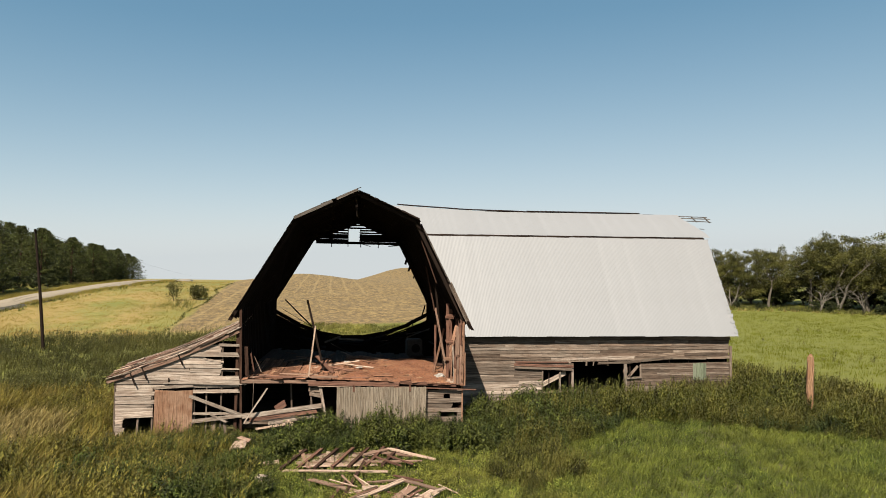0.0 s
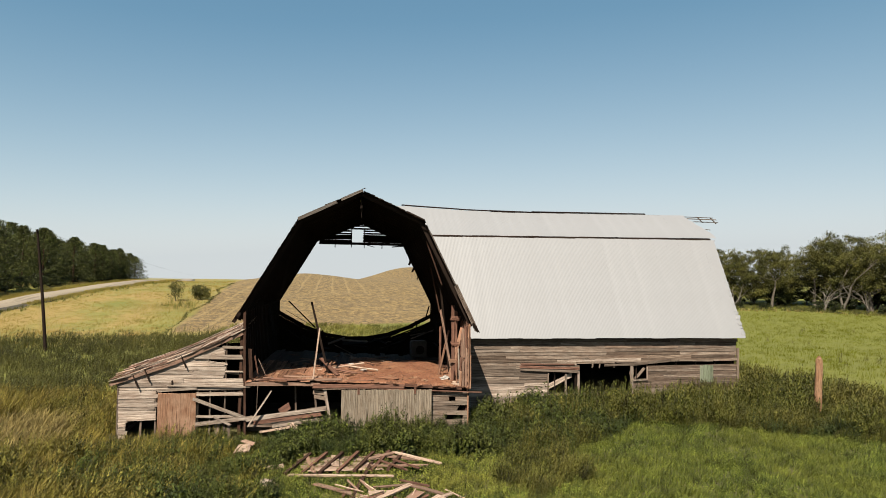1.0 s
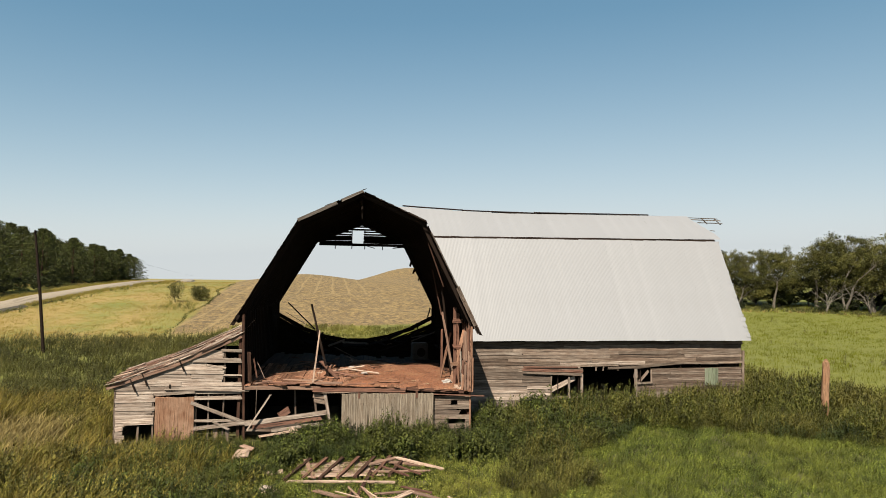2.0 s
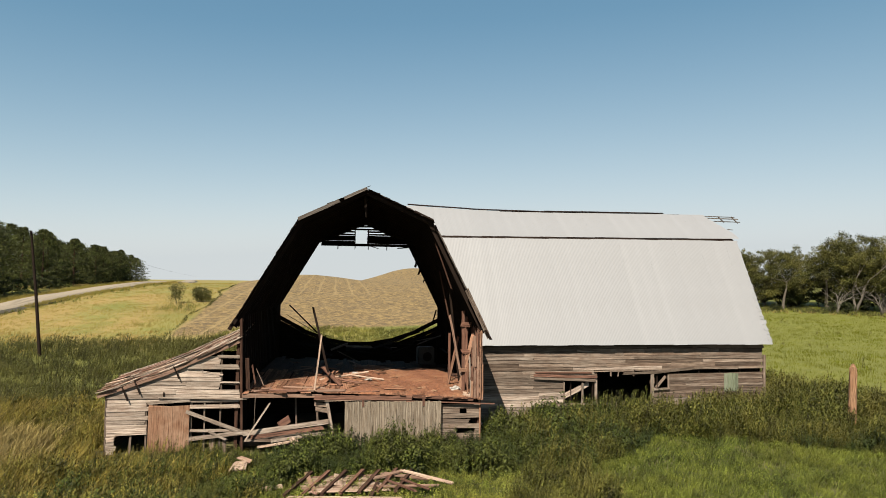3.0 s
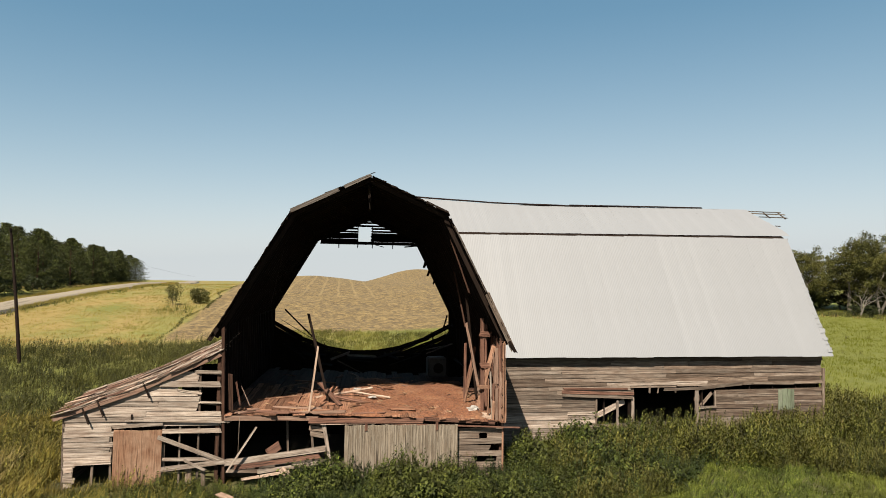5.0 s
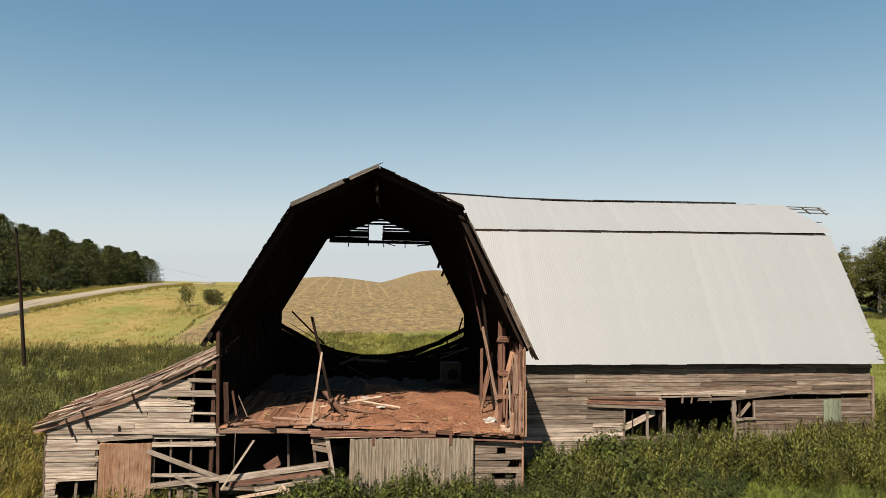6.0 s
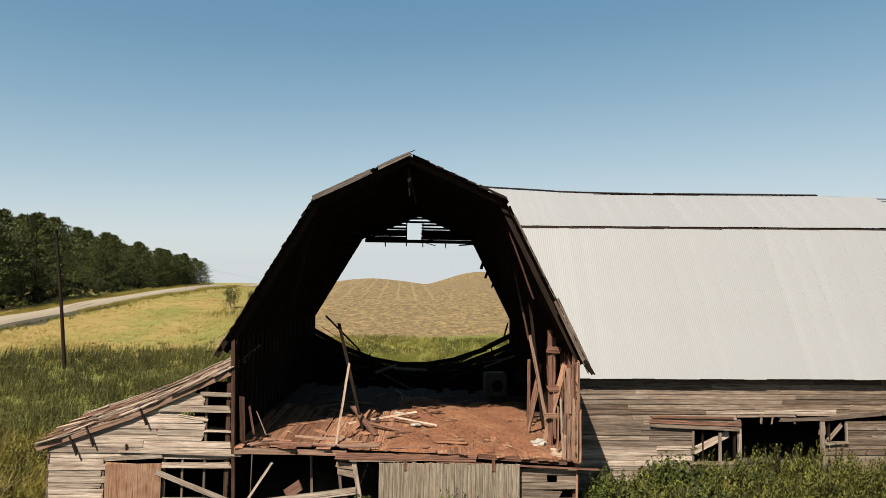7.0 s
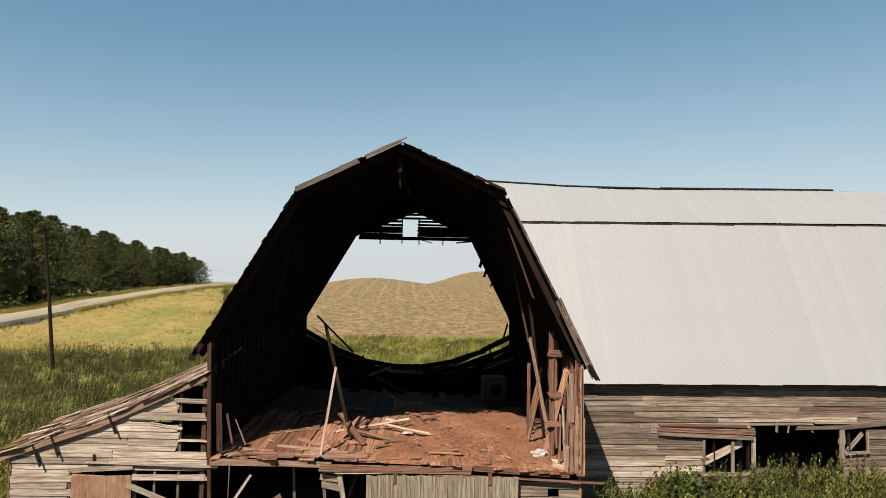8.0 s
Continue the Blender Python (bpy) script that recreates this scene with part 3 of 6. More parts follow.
board(wing, (-5.05, -0.15, 5.5), (-5.32, -0.12, 5.05), 0.16, 0.05, (0, -1, 0), DARK_WOOD, "rafter_end", 0.1)
# Splintered bits standing off the roof's edge.
for x, z, dx, dz in ((0.02, 10.93, 0.12, 0.04), (0.4, 10.73, 0.2, -0.06), (0.8, 10.55, 0.2, -0.08), (1.2, 10.37, 0.2, -0.08), (1.7, 10.14, 0.2, -0.08), (2.2, 9.92, 0.2, -0.08), (-1.25, 10.33, -0.3, -0.14)):
    board(deck, (x, -0.15, z), (x + dx, -0.2, z + dz), 0.12, 0.02, (0, -0.4, 1), DARK_WOOD, "shingle", 0.06)
# Hay track and its carrier under the ridge.
board(wing, (0, 0.2, 10.55), (0, 8.0, 10.55), 0.12, 0.08, (1, 0, 0), DARK_WOOD, "hay_track")
for z0, z1, w in ((10.55, 10.2, 0.05), (10.3, 10.0, 0.1), (10.02, 9.75, 0.05)):
    board(wing, (0.02, 0.25, z0), (0.04, 0.27, z1), w, 0.06, (0, -1, 0), DARK_WOOD, "hay_carrier", 0.04)
# Loose braces that hang along the inside of the slopes.
board(wing, (3.0, 0.5, 8.7), (3.7, 0.55, 6.8), 0.06, 0.04, (0, -1, 0), BROWN_WOOD, "brace", 0.06)
board(wing, (3.8, 2.2, 7.0), (4.35, 2.6, 2.6), 0.1, 0.04, (0, -1, 0), DARK_WOOD, "brace", 0.06)
board(wing, (-2.95, 0.9, 8.7), (-3.5, 1.2, 6.3), 0.06, 0.05, (0, -1, 0), DARK_WOOD, "brace", 0.06)


def droop(x, y):
    """How far the loft floor is lowered towards its broken front edge, to fit the camera's view."""
    return (0.125 - 0.008 * x + 0.0055 * x * x) * np.clip(1.0 - y / 4.2, 0.0, 1.05)


def floor_z(x, y):
    return float(2.66 - 0.042 * x - droop(x, y))


loft = part("floor", None, wing, None, "rust-brown plank hayloft floor, rear darkened for shade, littered with broken boards")
x = -4.72
while x < 4.75:
    w = random.choice((0.19, 0.24, 0.24, 0.29))
    cut = random.uniform(3.4, 6)
    # Rear lengths take dark brown wood to paint in the shade at the back.
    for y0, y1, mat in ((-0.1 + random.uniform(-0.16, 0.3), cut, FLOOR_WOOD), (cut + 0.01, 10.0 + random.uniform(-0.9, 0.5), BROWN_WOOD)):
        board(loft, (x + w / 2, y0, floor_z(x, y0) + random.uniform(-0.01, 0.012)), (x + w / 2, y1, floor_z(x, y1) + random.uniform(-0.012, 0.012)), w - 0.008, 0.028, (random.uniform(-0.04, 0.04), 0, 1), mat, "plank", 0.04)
    x += w
for k in range(17):
    y = 0.1 + k * 0.6
    for xa, xb in ((-4.8, 0.0), (0.0, 4.8)):
        board(wing, (xa, y, floor_z(xa, y) - 0.13), (xb, y, floor_z(xb, y) - 0.13), 0.2, 0.05, (0, 1, 0), DARK_WOOD, "joist")
board(wing, (-4.72, -0.07, 2.475), (-3.0, -0.07, 2.465), 0.17, 0.08, (0, -1, 0.15), PANEL_WOOD, "beam", 0.05)
board(wing, (-2.98, -0.08, 2.46), (-1.6, -0.08, 2.43), 0.15, 0.08, (0, -1, 0.15), PANEL_WOOD, "beam", 0.06)
board(wing, (-1.9, -0.10, 2.37), (2.05, -0.10, 2.33), 0.19, 0.12, (0, -1, 0.25), RED_WOOD, "beam", 0.06)
board(wing, (2.1, -0.10, 2.39), (4.6, -0.09, 2.23), 0.14, 0.10, (0, -1, 0.25), RED_WOOD, "beam", 0.05)
board(wing, (-1.5, -0.13, 2.245), (0.4, -0.13, 2.25), 0.03, 0.03, (0, -1, 0), PALE_WOOD, "beam", 0.06)
board(wing, (0.9, -0.13, 2.245), (5.45, -0.14, 2.06), 0.06, 0.06, (0, -1, 0.2), RED_WOOD, "beam", 0.06)

# Side walls: boards outside, studs inside, near black to paint in the wing's shade.
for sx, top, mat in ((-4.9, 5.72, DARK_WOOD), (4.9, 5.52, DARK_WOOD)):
    side = part("wall", None, wing, None, "near-black board side wall with studs, interior shade in the colour")
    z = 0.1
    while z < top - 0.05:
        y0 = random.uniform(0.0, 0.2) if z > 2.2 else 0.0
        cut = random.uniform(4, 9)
        side_shift = -0.42 / DEEP if sx < 0 else 0.0
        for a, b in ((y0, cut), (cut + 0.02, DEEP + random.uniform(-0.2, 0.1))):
            board(side, (sx + side_shift * a, a, z), (sx + side_shift * b, b, z + random.uniform(-0.01, 0.01)), 0.188, 0.022, (-sx, 0, 0), mat, rag=0.05)
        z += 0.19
    # Front right studs keep their red-brown; those further in take the shade colour.
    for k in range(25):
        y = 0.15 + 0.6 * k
        board(side, (sx * 0.985 + side_shift * y, y, 0.1), (sx * 0.985 + side_shift * y, y + random.uniform(-0.03, 0.03), top), 0.1, 0.05, (0, 1, 0), RED_WOOD if sx > 0 and k < 4 else mat, "stud")
# Right front corner: tattered upright boards, studs and braces, their sunlit tone put into lighter wood.
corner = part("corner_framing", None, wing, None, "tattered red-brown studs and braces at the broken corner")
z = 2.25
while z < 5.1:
    # Inner lining of the side wall, split and frayed at the open end; orange-brown as its sunlit stretch.
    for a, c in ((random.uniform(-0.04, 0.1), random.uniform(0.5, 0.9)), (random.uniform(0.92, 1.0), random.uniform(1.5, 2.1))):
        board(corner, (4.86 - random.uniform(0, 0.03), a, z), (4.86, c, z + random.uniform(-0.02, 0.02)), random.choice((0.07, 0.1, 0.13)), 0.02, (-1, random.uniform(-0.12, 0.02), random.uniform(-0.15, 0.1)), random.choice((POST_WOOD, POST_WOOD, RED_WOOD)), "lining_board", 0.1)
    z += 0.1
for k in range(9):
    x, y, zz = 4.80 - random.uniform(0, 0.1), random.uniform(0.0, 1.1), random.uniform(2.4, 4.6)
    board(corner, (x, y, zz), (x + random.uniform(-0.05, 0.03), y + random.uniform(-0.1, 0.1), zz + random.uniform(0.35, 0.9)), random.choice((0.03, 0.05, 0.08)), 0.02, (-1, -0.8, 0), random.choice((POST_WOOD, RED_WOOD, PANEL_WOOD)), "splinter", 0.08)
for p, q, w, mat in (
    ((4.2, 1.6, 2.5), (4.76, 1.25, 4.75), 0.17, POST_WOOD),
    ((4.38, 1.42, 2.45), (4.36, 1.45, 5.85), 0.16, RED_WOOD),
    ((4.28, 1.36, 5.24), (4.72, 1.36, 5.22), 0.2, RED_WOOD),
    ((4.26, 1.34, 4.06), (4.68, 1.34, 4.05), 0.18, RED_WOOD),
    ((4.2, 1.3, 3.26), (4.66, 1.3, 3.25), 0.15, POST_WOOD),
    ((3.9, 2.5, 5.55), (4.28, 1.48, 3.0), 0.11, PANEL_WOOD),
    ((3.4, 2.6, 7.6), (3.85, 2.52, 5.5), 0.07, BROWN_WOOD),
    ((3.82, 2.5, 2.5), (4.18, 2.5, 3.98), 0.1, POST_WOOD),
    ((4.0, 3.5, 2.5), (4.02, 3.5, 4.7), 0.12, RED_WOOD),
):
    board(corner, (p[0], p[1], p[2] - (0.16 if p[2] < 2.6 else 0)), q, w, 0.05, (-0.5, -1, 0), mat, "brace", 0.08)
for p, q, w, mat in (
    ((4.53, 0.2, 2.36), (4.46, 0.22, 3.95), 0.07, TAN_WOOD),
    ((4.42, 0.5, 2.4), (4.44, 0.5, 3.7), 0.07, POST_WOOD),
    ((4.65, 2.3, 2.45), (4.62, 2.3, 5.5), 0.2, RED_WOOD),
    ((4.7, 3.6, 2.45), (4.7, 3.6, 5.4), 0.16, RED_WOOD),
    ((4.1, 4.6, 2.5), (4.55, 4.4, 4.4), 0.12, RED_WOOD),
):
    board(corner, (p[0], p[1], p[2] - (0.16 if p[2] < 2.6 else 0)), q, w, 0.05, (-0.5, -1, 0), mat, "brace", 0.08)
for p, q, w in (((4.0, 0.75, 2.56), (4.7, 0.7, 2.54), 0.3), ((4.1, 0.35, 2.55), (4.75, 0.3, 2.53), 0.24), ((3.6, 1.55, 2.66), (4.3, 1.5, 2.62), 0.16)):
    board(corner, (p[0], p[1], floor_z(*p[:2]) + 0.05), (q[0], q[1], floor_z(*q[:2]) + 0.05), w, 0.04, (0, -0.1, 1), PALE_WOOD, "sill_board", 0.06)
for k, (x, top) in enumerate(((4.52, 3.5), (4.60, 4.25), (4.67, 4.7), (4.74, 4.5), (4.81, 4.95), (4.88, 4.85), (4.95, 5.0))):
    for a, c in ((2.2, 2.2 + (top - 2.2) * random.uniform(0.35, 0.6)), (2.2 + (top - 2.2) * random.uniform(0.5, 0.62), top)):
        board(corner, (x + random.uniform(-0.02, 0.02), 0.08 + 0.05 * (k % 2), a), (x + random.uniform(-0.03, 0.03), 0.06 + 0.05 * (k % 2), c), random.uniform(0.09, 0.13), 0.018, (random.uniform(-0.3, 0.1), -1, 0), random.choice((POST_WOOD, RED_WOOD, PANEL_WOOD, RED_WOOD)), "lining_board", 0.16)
board(wing, (-4.72, 0.02, 0.3), (-4.86, 0.02, 5.5), 0.10, 0.12, (0, -1, 0), BROWN_WOOD, "corner_post", 0.06)
board(wing, (-4.55, 0.1, 2.7), (-4.6, 0.1, 3.9), 0.16, 0.03, (0, -1, 0), BROWN_WOOD, "loose_board", 0.1)
board(wing, (-4.3, 0.3, 2.9), (-4.42, 0.25, 3.6), 0.07, 0.03, (0, -1, 0), RED_WOOD, "loose_board", 0.1)
board(wing, (-4.0, 0.5, 2.8), (-4.3, 0.6, 3.4), 0.03, 0.03, (0, -1, 0), PALE_WOOD, "loose_board", 0.1)
board(wing, (4.86, 0.02, 0.2), (4.88, 0.02, 5.0), 0.07, 0.1, (0, -1, 0), POST_WOOD, "corner_post", 0.05)

# Front wall under the loft.
door = part("sliding_door", None, wing, None, "silver-grey sliding door of upright boards")
x = -0.68
while x < 3.14:
    w = random.choice((0.09, 0.11, 0.11, 0.14))
    board(door, (x + w / 2, -0.17, 2.2 + random.uniform(-0.02, 0.02)), (x + w / 2, -0.17, -0.05), w - 0.004, 0.025, (0, -1, 0), DOOR_WOOD, rag=0.02)
    x += w
for x in (0.05, 2.5):
    board(door, (x, -0.2, 2.02), (x, -0.2, 2.3), 0.09, 0.03, (0, -1, 0), RED_WOOD, "hanger", 0.01, "rusty door hanger")
for zz in (0.5, 1.9):
    board(door, (-0.6, -0.14, zz), (3.1, -0.14, zz), 0.14, 0.03, (0, -1, 0), GREY_WOOD, "ledge")
low = part("wall", None, wing, None, "broken grey boards beside the sliding door")
for k in range(9):
    z = 0.35 + 0.2 * k
    spans = {3: [(3.2, 3.85), (4.72, 4.86)], 5: [(3.2, 4.4)], 7: [(3.2, 4.05), (4.35, 4.86)]}.get(k, [(3.2, 4.86)])
    for a, b in spans:
        board(low, (a, 0.0, z), (b, 0.0, z + random.uniform(-0.03, 0.03)), 0.19, 0.025, (0, -1, 0), GREY_WOOD, rag=0.06)
board(wing, (3.18, -0.02, 0.2), (3.18, -0.02, 2.2), 0.1, 0.08, (0, -1, 0), GREY_WOOD, "post")
board(wing, (-1.42, -0.02, 2.35), (-1.1, -0.05, 0.6), 0.13, 0.09, (0, -1, 0), TAN_WOOD, "post", 0.04)
for k in range(3):
    board(wing, (-1.85, 0.05, 2.28 - 0.19 * k), (-1.4, 0.0, 2.25 - 0.21 * k), 0.17, 0.025, (0, -1, 0), GREY_WOOD, "loose_board", 0.08)
board(wing, (-1.85, 0.1, 2.4), (-1.72, 0.1, 0.8), 0.08, 0.06, (0, -1, 0), GREY_WOOD, "stud")
board(wing, (-2.72, 0.6, 2.45), (-2.66, 0.6, 1.0), 0.07, 0.05, (0, -1, 0), GREY_WOOD, "stud")
board(wing, (-3.62, -0.25, 2.22), (-4.5, -0.5, 0.82), 0.07, 0.06, (0, -1, 0), TAN_WOOD, "loose_pole", 0.05)
board(wing, (-4.22, -0.1, 2.5), (-4.25, -0.1, 0.8), 0.025, 0.02, (0, -1, 0), GREY_WOOD, "wire", 0.01)
for p, q, w, mat in (
    ((-4.6, -0.15, 1.0), (-1.35, -0.12, 1.42), 0.2, TAN_WOOD),
    ((-4.3, -0.22, 0.86), (-1.5, -0.2, 1.2), 0.16, RED_WOOD),
    ((-3.6, -0.3, 0.72), (-1.6, -0.3, 0.98), 0.14, TAN_WOOD),
    ((-4.0, -0.38, 0.52), (-2.5, -0.4, 0.75), 0.1, PALE_WOOD),
    ((-2.7, -0.4, 0.8), (-2.3, -0.5, 0.35), 0.2, PALE_WOOD),
    ((-3.3, 0.0, 1.25), (-2.85, 0.0, 1.55), 0.3, RED_WOOD),
    ((-4.6, -0.2, 0.75), (-2.8, -0.25, 0.72), 0.12, GREY_WOOD),
):
    board(wing, p, q, w, 0.045, (0, -1, 0.3), mat, "fallen_board", 0.08)
# The lower storey behind: an added near-black sheet stands in for its shade, over an earth floor.
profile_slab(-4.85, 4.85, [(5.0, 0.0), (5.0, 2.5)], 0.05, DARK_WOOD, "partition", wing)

# Far gable: slats above the opening, a square hole, and the sagging wreck below, all in the near-black shade wood.
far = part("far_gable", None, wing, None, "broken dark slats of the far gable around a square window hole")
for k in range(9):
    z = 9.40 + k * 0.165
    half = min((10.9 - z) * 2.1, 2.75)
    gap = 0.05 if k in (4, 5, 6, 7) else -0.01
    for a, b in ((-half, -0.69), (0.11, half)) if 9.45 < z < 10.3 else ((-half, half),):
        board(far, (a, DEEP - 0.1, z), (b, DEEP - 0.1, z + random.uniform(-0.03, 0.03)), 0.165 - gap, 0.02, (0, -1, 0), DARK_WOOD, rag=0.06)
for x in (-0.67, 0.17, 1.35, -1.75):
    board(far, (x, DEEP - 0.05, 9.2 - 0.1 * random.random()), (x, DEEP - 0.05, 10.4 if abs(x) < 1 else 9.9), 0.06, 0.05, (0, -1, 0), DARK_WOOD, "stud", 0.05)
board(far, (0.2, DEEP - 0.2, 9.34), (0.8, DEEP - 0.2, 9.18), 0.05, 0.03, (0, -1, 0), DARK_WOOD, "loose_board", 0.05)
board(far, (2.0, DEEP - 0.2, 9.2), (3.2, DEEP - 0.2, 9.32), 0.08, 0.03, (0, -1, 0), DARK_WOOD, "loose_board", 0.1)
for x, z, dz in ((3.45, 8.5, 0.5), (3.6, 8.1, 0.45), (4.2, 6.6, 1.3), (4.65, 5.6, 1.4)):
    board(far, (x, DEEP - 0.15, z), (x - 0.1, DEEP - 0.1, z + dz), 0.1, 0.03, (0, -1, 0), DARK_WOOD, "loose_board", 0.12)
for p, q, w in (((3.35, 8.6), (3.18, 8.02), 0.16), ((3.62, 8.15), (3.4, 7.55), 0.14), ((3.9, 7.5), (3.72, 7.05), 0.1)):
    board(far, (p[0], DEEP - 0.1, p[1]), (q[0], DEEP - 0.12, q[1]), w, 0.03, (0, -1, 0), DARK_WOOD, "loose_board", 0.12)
for sx in (-1, 1):
    for k in range(6):
        x = sx * (4.9 - 0.1 * k)
        if k < (3 if sx > 0 else 1):
            board(far, (x - (0.42 if sx < 0 else 0), DEEP - 0.12, 0.3), (x - (0.42 if sx < 0 else 0), DEEP - 0.12, 6.6 - 0.3 * k), 0.11, 0.03, (0, -1, 0), DARK_WOOD, "loose_board", 0.1)
wreck = part("sagging_wreck", None, wing, None, "sagging dark boards of the fallen rear wall")


def sag(x, drop):
    u = (x + 0.3) / 5.0
    return 3.12 - drop + (1.55 * u * u if x > -0.3 else 1.75 * u * u) * (1.0 - 0.12 * drop)


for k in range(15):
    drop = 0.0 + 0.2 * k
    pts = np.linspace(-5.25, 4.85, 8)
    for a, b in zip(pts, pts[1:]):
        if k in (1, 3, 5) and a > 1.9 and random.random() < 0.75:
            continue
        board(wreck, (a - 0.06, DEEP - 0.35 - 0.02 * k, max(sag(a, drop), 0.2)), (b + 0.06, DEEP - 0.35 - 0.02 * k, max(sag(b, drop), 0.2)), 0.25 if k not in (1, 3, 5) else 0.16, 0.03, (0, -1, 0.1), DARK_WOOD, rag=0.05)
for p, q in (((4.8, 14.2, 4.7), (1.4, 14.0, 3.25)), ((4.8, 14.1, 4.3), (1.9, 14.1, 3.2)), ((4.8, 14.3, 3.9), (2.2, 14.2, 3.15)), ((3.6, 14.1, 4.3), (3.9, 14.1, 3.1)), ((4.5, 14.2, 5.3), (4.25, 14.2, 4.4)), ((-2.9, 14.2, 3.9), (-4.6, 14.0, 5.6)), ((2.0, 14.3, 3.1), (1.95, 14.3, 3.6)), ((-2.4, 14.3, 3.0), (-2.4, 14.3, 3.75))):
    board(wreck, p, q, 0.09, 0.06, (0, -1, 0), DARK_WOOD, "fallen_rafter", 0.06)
r6 = random.Random(31)
for k in range(20):
    x, L, a = r6.uniform(-4.3, 4.4), r6.uniform(0.5, 1.9), r6.uniform(-0.5, 0.5)
    y, zz = r6.uniform(12.6, 14.0), sag(x, r6.uniform(-0.12, 0.7))
    a += 0.35 * x / 4.5
    board(wreck, (x - L / 2 * math.cos(a), y, zz - L / 2 * math.sin(a)), (x + L / 2 * math.cos(a), y + r6.uniform(-0.4, 0.4), zz + L / 2 * math.sin(a)), r6.choice((0.08, 0.12, 0.2)), 0.03, (0, -0.6, 1), r6.choice((GREY_WOOD, DARK_WOOD, DARK_WOOD)), "fallen_board", 0.1)
# Added near-black sheet fills the wreck's gaps and stands in for shade.
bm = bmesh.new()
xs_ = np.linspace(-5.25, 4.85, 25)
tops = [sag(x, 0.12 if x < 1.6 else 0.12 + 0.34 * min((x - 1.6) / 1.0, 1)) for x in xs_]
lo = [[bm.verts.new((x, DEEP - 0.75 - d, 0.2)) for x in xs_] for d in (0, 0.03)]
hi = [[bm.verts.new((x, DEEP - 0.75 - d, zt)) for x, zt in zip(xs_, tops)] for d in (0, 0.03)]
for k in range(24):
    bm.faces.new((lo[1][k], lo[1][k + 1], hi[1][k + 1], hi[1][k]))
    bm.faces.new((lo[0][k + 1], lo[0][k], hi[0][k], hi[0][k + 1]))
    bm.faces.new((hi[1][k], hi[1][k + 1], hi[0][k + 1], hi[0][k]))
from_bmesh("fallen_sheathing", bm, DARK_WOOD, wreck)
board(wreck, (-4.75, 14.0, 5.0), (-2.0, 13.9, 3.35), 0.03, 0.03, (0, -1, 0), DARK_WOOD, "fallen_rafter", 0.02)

earth, n_, l_, b_ = nodes_of("trodden_earth", 0.95)
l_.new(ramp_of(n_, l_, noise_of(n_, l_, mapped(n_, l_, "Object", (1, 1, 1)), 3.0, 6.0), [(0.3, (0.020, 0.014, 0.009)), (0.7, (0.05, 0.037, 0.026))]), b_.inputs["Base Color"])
profile_slab(-4.8, 4.8, [(14.8, 0.56), (0.35, 0.40)], 0.3, earth, "earth_floor", wing)
profile_slab(5.3, 19.9, [(12.9, 0.95), (3.3, 0.85)], 0.3, earth, "earth_floor", barn)

# Two props standing on the loft floor.
prop = board(None, (-1.93, 0.15, floor_z(-1.93, 0.15) + 0.01), (-1.76, 1.4, 4.75), 0.07, 0.05, (0, -1, 0), PALE_WOOD, "loose_prop", 0.03)
prop.matrix_basis = WING @ prop.matrix_basis
tagged(prop, "pale thin wooden prop standing on the loft floor", "wooden pole")
prop = board(None, (-1.38, 2.0, floor_z(-1.38, 2.0) + 0.01), (-2.2, 2.15, 5.9), 0.1, 0.06, (0, -1, 0), DARK_WOOD, "loose_prop", 0.06)
prop.matrix_basis = WING @ prop.matrix_basis
tagged(prop, "dark leaning timber propped on the loft floor", "wooden pole")

# Loose boards and chaff on the loft floor.
hay_mat, n_, l_, b_ = nodes_of("rust_brown_chaff", 0.95)
pos_ = mapped(n_, l_, "Object", (1, 1, 1))
f1_, f2_ = noise_of(n_, l_, pos_, 14.0, 6.0, 0.75), noise_of(n_, l_, pos_, 0.8, 3.0, 0.6)
c_ = ramp_of(n_, l_, f1_, [(0.32, (0.055, 0.017, 0.008)), (0.68, (0.230, 0.094, 0.041))])
l_.new(mix_of(n_, l_, ramp_of(n_, l_, f2_, [(0.48, (0, 0, 0)), (0.68, (0.26, 0.26, 0.26))]), c_, (0.275, 0.165, 0.085)), b_.inputs["Base Color"])
bump_of(n_, l_, b_, f1_, 0.8, 0.05)
gx, gy = np.linspace(-0.9, 4.5, 60), np.linspace(-0.14, 8.5, 84)


def hay_z(X, Y):
    edge = np.minimum.reduce([(X + 0.9) / 1.2, (4.5 - X) / 0.5, (Y + 0.14) / 0.35, (8.5 - Y) / 2.0])
    bump = 0.035 * np.sin(X * 3.1 + Y * 1.7) + 0.03 * np.sin(X * 7.3 - Y * 5.1) + 0.02 * np.sin(X * 17 + Y * 13) + 0.05 * np.sin(X * 1.3 + 2) * np.sin(Y * 0.9 + 1)
    return 2.66 - 0.042 * X - droop(X, Y) + np.clip(edge, 0, 1) * (0.105 + bump) - 0.03


